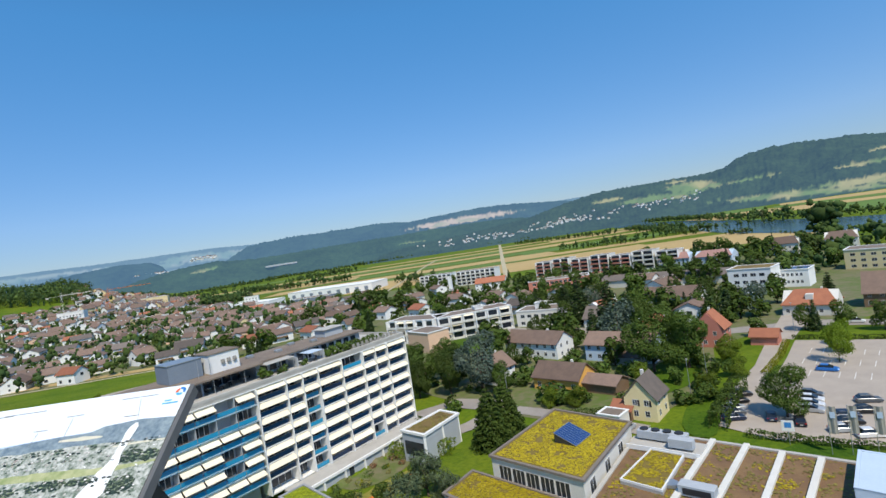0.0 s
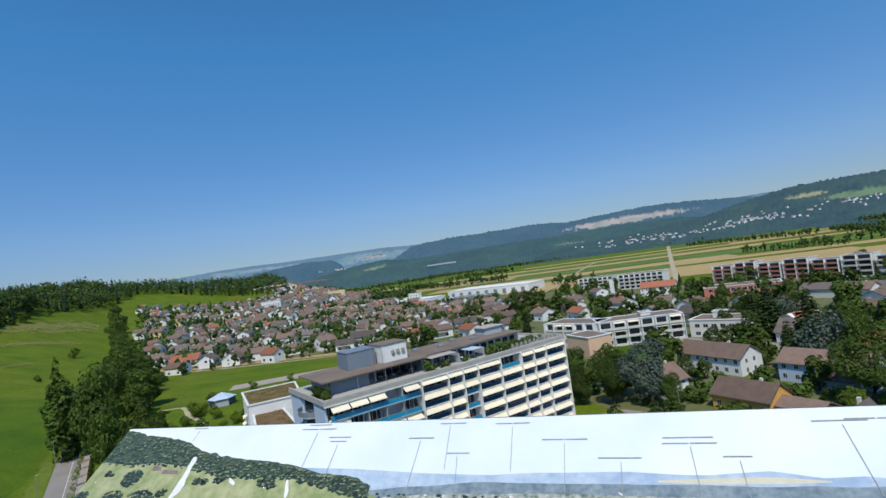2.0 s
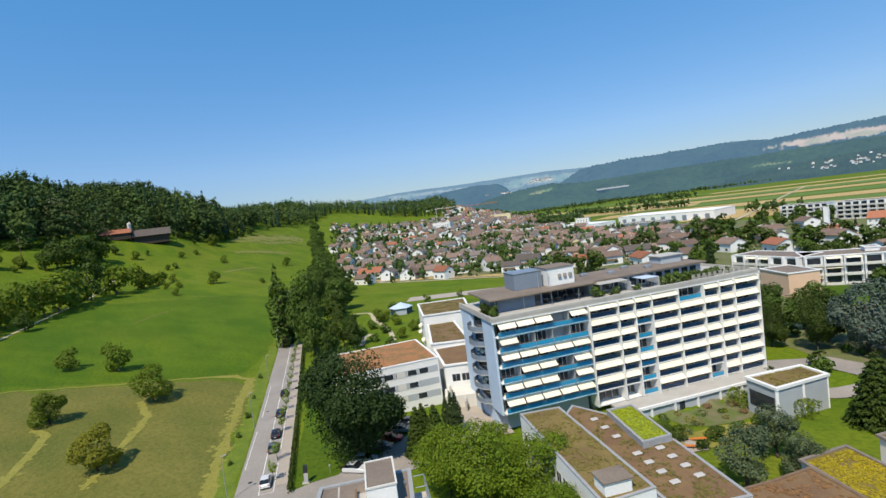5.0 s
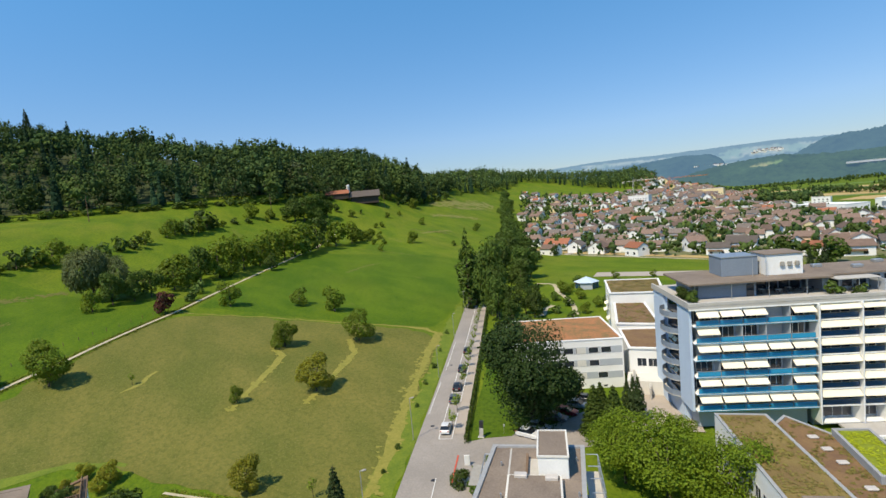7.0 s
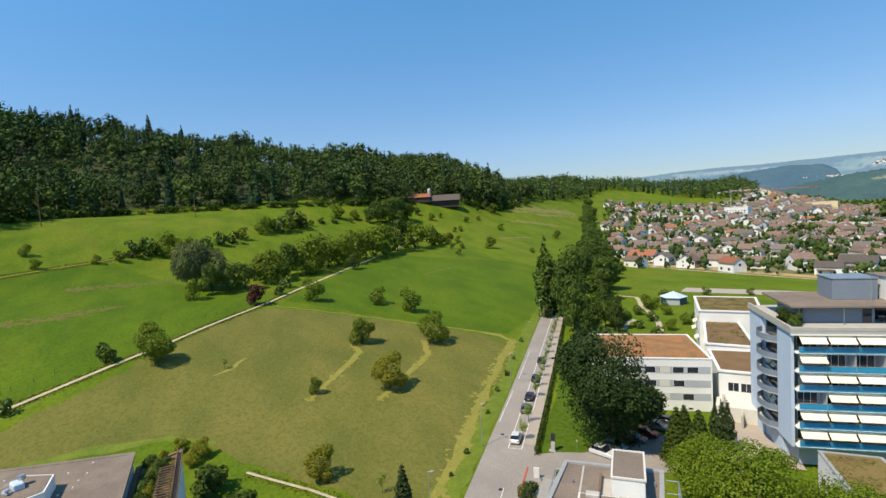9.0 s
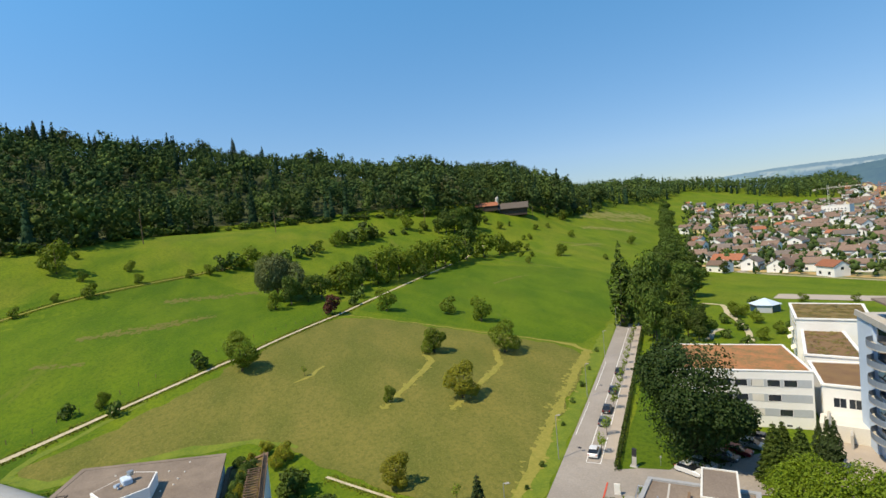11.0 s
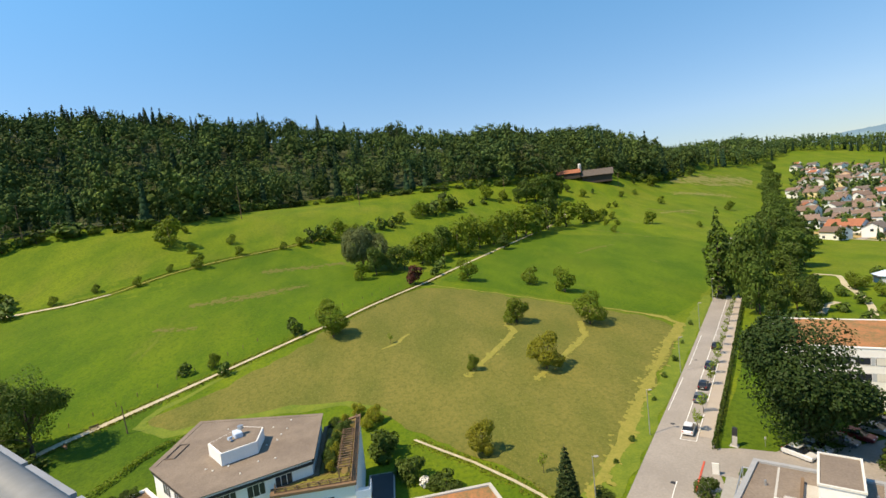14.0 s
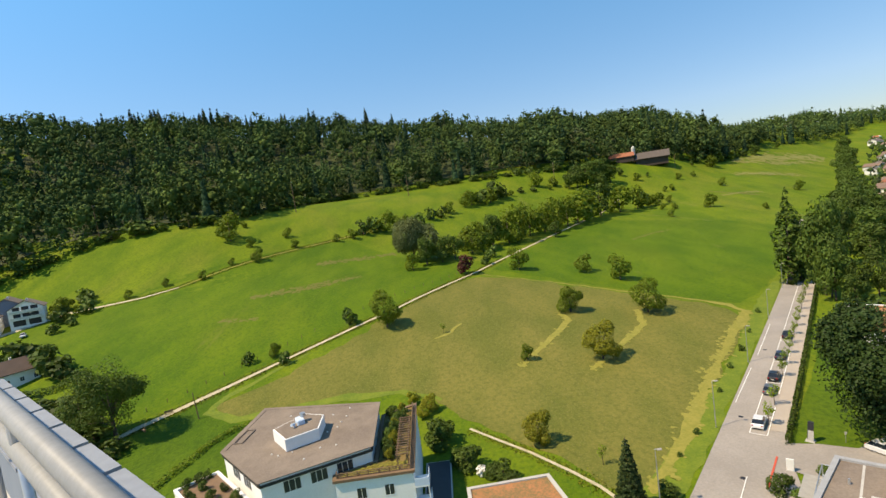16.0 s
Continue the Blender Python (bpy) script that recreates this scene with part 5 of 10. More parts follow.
for x, y, h in ((-227, -8, 13), (-231, -1, 12), (-236, 5, 12), (-247, 14, 15), (-252, 20, 14), (-262, 26, 17), (-268, 35, 19), (-277, 42, 16), (-287, 50, 18.5), (-295, 60, 17), (-303, 68, 19), (-312, 78, 18), (-322, 87, 21), (-333, 97, 20), (-347, 110, 23), (-360, 128, 20), (-371, 145, 17), (-378, 152, 13), (-278, 62, 9), (-240, -2, 10), (-255, 12, 11), (-219, -14, 8), (-383, 166, 10)):
    plant(tree_rng.choice(("fruit", "broad2", "broad2", "fruit2")), x, y, h, tree_rng.uniform(0.8, 1.0), "trees of the long hedge")
for x, y, h in ((-268, 38, 6), (-236, 22, 5), (-222, 18, 4), (-280, 30, 7)):
    plant("bush", x, y, h, 0.9)
for x, y, h in ((-283, -49, 6), (-291, -44, 8.5), (-296, -38, 9), (-300, -32, 12), (-306, -26, 9), (-309, -22, 8), (-318, -13, 7), (-329, -5, 8), (-338, 2, 7), (-348, 7, 8), (-368, 20, 11), (-375, 25, 11), (-380, 32, 10), (-386, 40, 12), (-398, 47, 15), (-404, 52, 8), (-412, 60, 5), (-425, 70, 5), (-447, 88, 13), (-450, 104, 9), (-440, 98, 5), (-432, 82, 5)):
    plant(tree_rng.choice(("bush", "darkbush", "fruit")), x, y, h, tree_rng.uniform(0.8, 1.1), "bushes of the upper hedge")
for x, y, h in ((-447, 124, 21), (-450, 133, 23), (-455, 142, 24), (-459, 151, 22), (-464, 159, 18), (-444, 116, 14), (-466, 148, 20), (-449, 146, 15)):
    plant("broad2", x, y, h, 0.95, "copse below the farm")
for x, y, h in ((-537, 293, 13), (-545, 298, 10), (-567, 317, 13), (-586, 342, 11), (-613, 387, 14), (-620, 392, 10), (-665, 450, 9), (-470, 186, 8), (-484, 176, 9), (-480, 200, 5), (-530, 268, 6)):
    plant(tree_rng.choice(("fruit", "broad2")), x, y, h, 0.9, "trees round the farm")
# poplars and the tall row along the lane
for x, y, h, w in ((-163.5, 110.5, 29, 1.15), (-165.5, 115, 22, 1.1), (-168, 118, 20, 1.2)):
    plant("poplar", x, y, h, w, "poplars at the end of the street")
for x, y, h, w in ((-150.5, 110.8, 29, 0.46), (-147.5, 109.6, 25, 0.48), (-141, 107.4, 16.5, 0.62), (-138, 110.8, 13, 0.7), (-144.5, 109, 19, 0.55), (-134.5, 107.5, 9, 0.8), (-139.8, 118.5, 14, 0.62), (-134, 117.5, 10, 0.8), (-142, 125, 10.5, 0.7), (-136, 123, 8, 0.8), (-182, 140, 17, 0.6), (-198, 154, 18, 0.6), (-214, 168, 19, 0.65)):
    plant(tree_rng.choice(("broad", "broad2")), x, y, h, w, "tall trees along the lane")
for x, y, h in ((-226, 181, 23), (-230, 188, 22), (-240, 192, 24), (-246, 207, 17), (-258, 206, 24), (-276, 222, 24), (-296, 238, 23), (-318, 256, 22), (-342, 275, 21), (-368, 297, 20), (-396, 318, 19), (-424, 342, 17), (-455, 366, 16), (-490, 392, 15), (-530, 425, 15), (-570, 455, 14)):
    plant(tree_rng.choice(("broad", "broad2", "broad2")), x, y, h * tree_rng.uniform(0.82, 1.0), tree_rng.uniform(0.8, 1.0), "tall trees along the lane")
for x, y, h in ((-250, 225, 5), (-222, 184, 3), (-191, 162, 7), (-186, 158, 5)):
    plant("bush", x, y, h, 1.0)
for az, r, h in ((50.0, 235, 17), (49.6, 262, 19), (50.3, 285, 21), (49.7, 315, 19), (50.4, 345, 21), (50.0, 380, 20), (50.6, 420, 22), (50.2, 465, 20), (50.7, 520, 21), (51.2, 560, 22), (50.8, 600, 22), (51.3, 650, 22), (50.8, 700, 22), (51.2, 745, 23), (50.9, 790, 22), (51.3, 830, 22), (51.0, 870, 22), (48.9, 268, 12), (49.2, 300, 15), (48.8, 330, 13), (49.4, 365, 17), (49.1, 400, 14), (49.8, 440, 17)):
    plant(tree_rng.choice(("broad", "broad2")), -math.sin(radians(az)) * r, math.cos(radians(az)) * r, h * tree_rng.uniform(0.7, 0.95), tree_rng.uniform(0.9, 1.15), "tall trees along the lane")
# street saplings in the parking strip
for u in (23, 31, 45, 52, 59, 66, 73, 80, 88, 96, 104, 112, 120):
    x, y = road_xy(u, 2.4)
    plant("sapling", x, y, tree_rng.uniform(3.4, 4.6), 1.1, "young trees of the parking strip")
# round the clinic
plant("great", -71.8, 60.6, 20.2, 0.98, label="huge dark green tree in front of the white annex")
for x, y, h in ((-62, 66.5, 9.5), (-58.5, 67.5, 10), (-64.5, 71, 8)):
    plant("cedar", x, y, h, 1.0, "cedars beside the drive")
for x, y, h in ((-63, 76.5, 7), (-61.2, 76, 8), (-59.8, 75.6, 8.4)):
    plant("cypress", x, y, h, 1.0, "cypresses beside the drive")
for x, y, h, w in ((-49, 58, 10, 1.0), (-42, 58, 11.5, 1.05), (-36, 62, 10.5, 1.0), (-45, 66, 8, 0.9), (-30, 53, 9, 0.9)):
    plant("plane", x, y, h, w, "fresh green trees on the lawn")
for x, y, h in ((-154, 152, 9), (-149, 142, 5), (-138, 138, 5), (-156, 158, 6), (-125, 133, 6), (-128, 143, 6), (-161, 193, 6), (-150, 206, 5), (-133, 127, 4), (-118, 120, 6), (-112, 112, 5), (-143, 150, 7), (-131, 152, 5), (-165, 172, 6), (-105, 104, 6), (-99, 98, 6), (-120, 103, 4), (-112, 96, 4), (-128, 108, 6)):
    plant(tree_rng.choice(("fruit", "bush", "fruit2")), x, y, h * 0.68, 1.0, "trees of the clinic garden")


# ---- the wooded hill, far too many trees to count ----
def clump_arrays(rng, lobes, squash=0.85, rough=(0.72, 1.2)):
    """Leafy clumps: a rough rounded lump at each place, all in one pair of arrays."""
    bm = bmesh.new()
    bmesh.ops.create_icosphere(bm, subdivisions=1, radius=1.0)
    base = np.array([v.co[:] for v in bm.verts])
    tri = np.array([[v.index for v in f.verts] for f in bm.faces])
    bm.free()
    vs, fs = [], []
    for k, (x, y, z, r) in enumerate(lobes):
        q = rng.uniform(0, 6.28)
        rot = np.array([[math.cos(q), -math.sin(q), 0], [math.sin(q), math.cos(q), 0], [0, 0, 1]])
        b = (base * rng.uniform(*rough, (len(base), 1))) @ rot
        vs.append(b * (r, r, r * squash) + (x, y, z))
        fs.append(tri + k * len(base))
    return np.concatenate(vs), np.concatenate(fs)


def crown_lobes(rng, n, low, wide=0.30):
    """Places of the clumps over one crown, from its shoulder up or all the way down."""
    out = [(0, 0, 0.62, 0.24)]
    for k in range(n):
        s = (k + 0.5) / n
        z = low + (0.93 - low) * s
        fall = math.sqrt(max(0.05, 1 - ((z - 0.58) / 0.42) ** 2))
        q = 2.4 * k + rng.uniform(-0.4, 0.4)
        out.append((wide * 0.78 * fall * math.cos(q), wide * 0.78 * fall * math.sin(q), z, rng.uniform(0.08, 0.13)))
    return out


# dark scales a whole stand's leaf colour down, a shaded copy of the same leaves
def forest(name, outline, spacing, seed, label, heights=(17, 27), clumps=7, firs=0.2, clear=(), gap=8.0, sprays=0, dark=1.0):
    rng = np.random.default_rng(seed)
    def leafy(low, n, sprays, wide):
        lobes = crown_lobes(rng, n, low, wide)
        v, f = clump_arrays(rng, [(a, b, c, r * 0.56) for a, b, c, r in lobes] if sprays else lobes, 1.0)
        if sprays:
            v2, f2 = lobed(rng, [(a, b, c, r * 1.1, r * 1.1, r * 1.1) for a, b, c, r in lobes], sprays, 0.064, stray=0.75, shell=(0.66, 1.30))
            v, f = np.concatenate([v, v2]), np.concatenate([f, f2 + len(v)])
        return v, f

    kinds = [leafy(0.14, int(clumps * 1.4), int(sprays * 1.7), 0.30) for k in range(6)]
    tops = [leafy(0.34, clumps, sprays, (0.26, 0.30, 0.34)[k % 3]) for k in range(6)]
    fir = clump_arrays(rng, [(0, 0, 0.14 + 0.80 * k / 6, 0.13 * (1 - k / 6) ** 0.85 + 0.012) for k in range(7)], 1.5)
    if sprays:
        up_ = rng.uniform(0, 1, sprays) ** 1.3
        q_ = rng.uniform(0, 6.28, sprays)
        out_ = (0.175 * (1 - up_) + 0.008) * rng.uniform(0.6, 1.1, sprays)
        v2, f2 = leaf_cards(rng, np.stack([out_ * np.cos(q_), out_ * np.sin(q_), 0.08 + 0.92 * up_ - out_ * 0.3], 1), np.stack([np.cos(q_), np.sin(q_), np.full(sprays, 0.7)], 1), 0.06, 0.6, 0.7, 0.4)
        fir = (np.concatenate([fir[0], v2]), np.concatenate([fir[1], f2 + len(fir[0])]))
    xs, ys = [p[0] for p in outline], [p[1] for p in outline]
    gx, gy = np.meshgrid(np.arange(min(xs), max(xs), spacing), np.arange(min(ys), max(ys), spacing))
    gx, gy = gx.ravel() + rng.uniform(-0.45, 0.45, gx.size) * spacing, gy.ravel() + rng.uniform(-0.45, 0.45, gx.size) * spacing
    keep = inside(gx, gy, outline)
    gx, gy = gx[keep], gy[keep]
    if len(clear):
        c_ = np.array(clear)
        free = np.array([np.min((c_[:, 0] - x) ** 2 + (c_[:, 1] - y) ** 2) > gap * gap for x, y in zip(gx, gy)])
        gx, gy = gx[free], gy[free]
    gz_ = gz(gx, gy)
    vs, fs, tone, k0 = [], [], [], 0
    rim = np.full(len(gx), 1e9)
    for (ax_, ay_), (bx_, by_) in zip(outline, outline[1:] + outline[:1]):
        ll = (bx_ - ax_) ** 2 + (by_ - ay_) ** 2 + 1e-9
        s_ = (((gx - ax_) * (bx_ - ax_) + (gy - ay_) * (by_ - ay_)) / ll).clip(0, 1)
        rim = np.minimum(rim, np.hypot(gx - ax_ - s_ * (bx_ - ax_), gy - ay_ - s_ * (by_ - ay_)))
    for x, y, z, d_ in zip(gx, gy, gz_, rim):
        conifer = rng.random() < firs * (1.6 if noise.noise((x * 0.012, y * 0.012, 5)) > 0.05 else 0.5)
        v, f = fir if conifer else (kinds if d_ < 32 else tops)[rng.integers(6)]
        h = rng.uniform(*heights) * (1 + 0.42 * noise.noise((x * 0.02, y * 0.02, 1))) * (1.08 if conifer else 1)
        h *= 1 - 0.30 * math.exp(-((d_ - 75) / 30) ** 2) if y < 120 else 1
        q = rng.uniform(0, 6.28)
        w = h * rng.uniform(0.75, 1.1)
        c, s = math.cos(q) * w, math.sin(q) * w
        vs.append(np.stack([v[:, 0] * c - v[:, 1] * s + x, v[:, 0] * s + v[:, 1] * c + y, v[:, 2] * h + z - 0.5], 1))
        fs.append(f + k0)
        k0 += len(v)
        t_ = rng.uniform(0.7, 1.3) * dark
        hue = rng.random() + 0.35 * noise.noise((x * 0.015, y * 0.015, 8))
        tint = (0.42, 0.55, 0.85) if conifer else (1.6, 1.1, 1.6) if hue > 1.08 else (1.22, 1.15, 0.95) if hue > 0.62 else (0.75, 0.85, 0.9) if hue < 0.25 else (1.0, 1.0, 1.0)
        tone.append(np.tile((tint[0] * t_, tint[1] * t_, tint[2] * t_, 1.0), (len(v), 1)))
    verts, faces, tone = np.concatenate(vs), np.concatenate(fs), np.concatenate(tone)
    me = np_mesh(name, verts, faces, M["forest"], True)
    at = me.attributes.new("tone", "FLOAT_COLOR", "POINT")
    at.data.foreach_set("color", tone.astype(np.float32).ravel())
    return tagged(new(name, me), label, "forest", kind="stuff")


def forest_mat():
    m = mat("forest_leaves", (0.048, 0.086, 0.029), (0.080, 0.120, 0.037), rough=0.9, scale=0.16, fine=0.75, bump=0, island=0.2, spec=0.05, contrast=0.7, detail=6)
    bp, no = m.node_tree.nodes.new("ShaderNodeBump"), m.node_tree.nodes.new("ShaderNodeTexNoise")
    no.inputs["Scale"].default_value, no.inputs["Detail"].default_value, no.inputs["Roughness"].default_value = 0.55, 5, 0.65
    m.node_tree.links.new(m.node_tree.nodes.new("ShaderNodeNewGeometry").outputs["Position"], no.inputs["Vector"])
    bp.inputs["Strength"].default_value, bp.inputs["Distance"].default_value = 0.6, 1.2
    m.node_tree.links.new(no.outputs["Fac"], bp.inputs["Height"])
    m.node_tree.links.new(bp.outputs["Normal"], m.node_tree.nodes["Principled BSDF"].inputs["Normal"])
    n, l = m.node_tree.nodes, m.node_tree.links
    b = n["Principled BSDF"]
    src = b.inputs["Base Color"].links[0].from_socket
    at, mul = n.new("ShaderNodeAttribute"), n.new("ShaderNodeVectorMath")
    at.attribute_name = "tone"
    mul.operation = "MULTIPLY"
    l.new(src, mul.inputs[0])
    l.new(at.outputs["Color"], mul.inputs[1])
    l.new(mul.outputs["Vector"], b.inputs["Base Color"])
    return m


M["forest"] = forest_mat()
edge_line = [(-140, -330), (-235, -225), (-277, -180), (-306, -125), (-350, -110), (-443, -80), (-473, 29), (-497, 125), (-522, 190), (-540, 250), (-560, 300), (-610, 370), (-660, 430)]
forest("hill_forest", edge_line + [(-705, 460), (-750, 400), (-750, 240), (-730, 60), (-705, -160), (-625, -390), (-455, -520), (-250, -520)], 13.2, 31, "dense mixed forest of dark green trees on the hillside", (21, 33), 7, 0.15, sprays=160)
M["floor"] = mat("forest_floor", (0.040, 0.062, 0.018), (0.062, 0.070, 0.024), scale=0.1, fine=0.8, bump=0.3)
cover("forest_floor", [(x - 20, y - 8) for x, y in edge_line[1:]] + [(-720, 460), (-800, 400), (-800, 240), (-760, 60), (-740, -160), (-660, -380), (-480, -540), (-250, -560)], M["floor"], "dark leaf-strewn floor of the forest", "ground", 0.4, 25)
polar = lambda az, r: (-math.sin(radians(az)) * r, math.cos(radians(az)) * r)
forest("ridge_forest", [polar(*p) for p in ((60.2, 770), (57.2, 800), (55, 850), (52.5, 930), (51, 1020), (49, 1150), (45, 1160), (42, 1120), (40, 1075), (36.2, 1065), (35.3, 1100), (35.3, 1290), (45, 1290), (52, 1240), (58, 1060), (61.5, 960))], 11.0, 32, "belt of dark trees along the far crest", (17, 25), 5, 0.12, sprays=46)
rim_rng = random.Random(8)
for a, b in zip(edge_line[1:11], edge_line[2:12]):
    n = int(math.dist(a, b) / 8)
    for k in range(n):
        s = (k + rim_rng.random()) / n
        plant(rim_rng.choice(("bush", "darkbush", "bush")), a[0] + (b[0] - a[0]) * s + 3, a[1] + (b[1] - a[1]) * s, rim_rng.uniform(3, 8), 1.3, "shrubs along the forest edge")
# tall spruces that stand out on the crest
crest_rng = random.Random(12)
for az0, n, spread in ((119.5, 2, 0.5), (117.3, 4, 0.5), (113.7, 6, 0.8), (108.5, 1, 0.3), (105, 2, 0.8), (98, 2, 1.5), (89, 3, 1.2), (76, 3, 2.0)):
    for k in range(n):
        az, r = az0 + crest_rng.uniform(-spread, spread), crest_rng.uniform(640, 690)
        x, y = polar(az, r)
        plant("spruce", x, y, crest_rng.uniform(28, 37), 0.75, "tall spruces on the crest", "tall dark spruce above the forest crest")


# ---- houses ----
def house(name, m, w, d, eave, ridge, wall, roof, label, category="house", over=0.6, win=(), chimney=True, hip=0.0, group="", dormer=False, balcony=False):
    """A gabled house: x along the ridge, foot in the middle of its plan. win: rows of window foot heights."""
    t = thing(name, m, label, category, group)
    x, y = w / 2, d / 2
    part("wall", Mesh().add([(-x, -y, -1.5), (x, -y, -1.5), (x, y, -1.5), (-x, y, -1.5), (-x, -y, eave), (x, -y, eave), (x, y, eave), (-x, y, eave), (-x, 0, ridge - 0.12), (x, 0, ridge - 0.12)],
                           [(3, 2, 1, 0), (0, 1, 5, 4), (2, 3, 7, 6), (1, 2, 6, 9, 5), (3, 0, 4, 8, 7), (4, 5, 9, 8), (6, 7, 8, 9)]), wall, t)
    slope = (ridge - eave) / y
    r = Mesh()
    ox, th = x + over * 0.7, 0.22
    hx = ox - hip
    lo = eave - slope * over
    for s in (-1, 1):
        v = [(-ox, s * (y + over), lo), (ox, s * (y + over), lo), (hx, 0, ridge), (-hx, 0, ridge)]
        vv = v + [(a, b, c + th) for a, b, c in v]
        r.add(vv, [(0, 1, 2, 3), (7, 6, 5, 4), (0, 4, 5, 1), (1, 5, 6, 2), (3, 7, 4, 0)] if s < 0 else [(3, 2, 1, 0), (4, 5, 6, 7), (1, 5, 4, 0), (2, 6, 5, 1), (0, 4, 7, 3)])
    part("roof", r, roof, t)
    if chimney:
        part("chimney", Mesh().box(w * 0.18, 0.35, ridge - 0.9, w * 0.18 + 0.6, 0.95, ridge + 0.7, bevel=0.03), M["offwhite"], t)
    if dormer:
        part("dormer", Mesh().box(-1.1, -y * 0.75, eave + 0.4, 1.1, -0.2, eave + slope * y * 0.62 + 0.5), wall, t)
    if balcony:
        part("balcony", Mesh().box(-x * 0.8, -y - 1.2, 2.6, x * 0.5, -y - 0.02, 2.75).box(-x * 0.8, -y - 1.2, 2.75, x * 0.5, -y - 1.12, 3.6), M["wood"], t)
    for z in win:
        n = max(2, int(w / 3.0))
        for k in range(n):
            a = -x + (k + 0.5) * w / n - 0.55
            for s in (-1, 1):
                window(t, a, a + 1.1, z, z + 1.3, s * y, None, 0.05, s)
        for s in (-1, 1):
            mm = Matrix.Rotation(radians(90), 4, "Z")
            for k in range(2):
                a = -d * 0.28 + k * d * 0.36
                window(t, a, a + 1.0, z, z + 1.3, -s * x, mm, 0.05, -s)
    return t


def at_xy(x, y, deg, z=None):
    return pose(x, y, (g(x, y) if z is None else z), 0, 0, deg)


def house_on(name, a, b, depth, eave, ridge, wall, roof, label, **kw):
    """A house whose long front runs from a to b, with the house to the left of that way."""
    q = math.atan2(b[1] - a[1], b[0] - a[0])
    cx, cy = (a[0] + b[0]) / 2 - math.sin(q) * depth / 2, (a[1] + b[1]) / 2 + math.cos(q) * depth / 2
    return house(name, at_xy(cx, cy, math.degrees(q)), math.dist(a, b), depth, eave, ridge, wall, roof, label, **kw)


# the houses beyond the baths
yh = house_on("yellow_house", (38.0, 102.6), (42.8, 108.2), 6.6, 4.9, 8.6, M["cream"], M["tilegrey"], "small yellow house with a steep grey tiled roof and dark shutters", win=(0.9, 3.2), over=0.5)
for k, (px, pz) in enumerate(((-0.62, 0.9), (0.62, 0.9))):
    for kk in range(2):
        part("shutter", Mesh().box(-3.72, -1.9 + kk * 2.4 - 0.45, 3.1, -3.66, -1.9 + kk * 2.4, 4.4), M["darkmetal"], yh) if k == 0 else None
house_on("garden_shed", (30.5, 108.2), (33.5, 105.3), 4.5, 2.4, 3.6, M["wood"], M["tilered"], "low shed with a red tiled roof beside the yellow house", category="shed", chimney=False)
flat_block("garage", [(26.5, 105.5), (30.0, 102.0), (33.0, 105.0), (29.5, 108.5)], 0, 2.6, M["offwhite"], M["roofgrey"], "pale flat-roofed double garage", "garage", over=0.15, rim=0.2)
house_on("white_row_house", (16.6, 178.6), (31.2, 162.4), 9.5, 5.2, 8.2, M["white"], M["tilebrown"], "white two-storey house with a brown roof and small windows", win=(0.9, 3.5))
house_on("blue_grey_row_house", (38.8, 156.6), (54.0, 142.0), 9.5, 5.2, 8.0, M["paleblue"], M["tilebrown"], "pale grey-blue two-storey house with a brown roof", win=(0.9, 3.5))
house_on("white_gable_house", (10.0, 143.5), (15.4, 148.0), 9.0, 5.0, 8.2, M["white"], M["tilebrown"], "white house with a plain gable and brown roof", win=(0.9, 3.5))
house_on("orange_house", (18.8, 136.6), (28.6, 127.0), 8.5, 3.6, 6.6, M["orange"], M["tilebrown"], "orange bungalow with a long brown roof", win=(0.9,))
house_on("garden_house", (29.5, 128.5), (36.0, 121.5), 6.5, 2.6, 4.0, M["wood"], M["tilebrown"], "low brown garden house with a mossy roof", chimney=False)
house_on("garden_house", (44.0, 148.0), (50.0, 142.0), 6.0, 2.6, 4.0, M["panelgrey"], M["tilebrown"], "low grey garage with a brown roof", chimney=False)
house_on("pink_house", (77.0, 147.0), (82.0, 152.0), 8.0, 6.0, 10.5, M["pink"], M["tilered"], "tall pink house with a steep orange-red roof", win=(1.0, 3.6), hip=1.0)
house_on("garden_house", (84.0, 146.0), (89.0, 141.5), 6.0, 2.6, 4.2, M["pink"], M["tilered"], "low side house with a red tiled roof", chimney=False)
house_on("red_roof_villa", (113.0, 174.5), (124.0, 163.5), 11.0, 4.0, 8.0, M["offwhite"], M["tilered"], "pale villa with a hipped red tiled roof", win=(1.0,), hip=3.5, dormer=True)
house_on("brown_roof_house", (136.5, 168.5), (157.5, 148.5), 14.0, 5.0, 11.0, M["wood"], M["tilebrown"], "large dark wooden house with a wide brown roof", win=(1.0, 3.6))
house_on("long_white_house", (84.0, 224.0), (101.0, 207.5), 11.0, 5.5, 9.0, M["white"], M["tilebrown"], "long white house with a brown roof", win=(1.0, 3.6))
house_on("red_hip_house", (63.5, 178.0), (71.0, 171.0), 8.0, 3.6, 6.8, M["white"], M["tilered"], "white house with a red hipped roof", win=(1.0,), hip=2.5)
house_on("solar_roof_house", (52.0, 205.0), (60.0, 197.0), 9.0, 4.0, 8.0, M["white"], M["tilegrey"], "house with solar panels on a dark roof", win=(1.0,))
house_on("long_hall", (93.0, 312.0), (146.0, 258.0), 16.0, 4.5, 7.0, M["offwhite"], M["tilegrey"], "long low hall with a grey-brown roof", win=(), chimney=False)
w3 = [(126.5, 230.0), (138.0, 217.0), (148.0, 226.0), (136.5, 239.0)]
w3t = flat_block("white_apartment_house", w3, 0, 10.8, M["white"], M["roofolive"], "white four-storey apartment house with balconies")
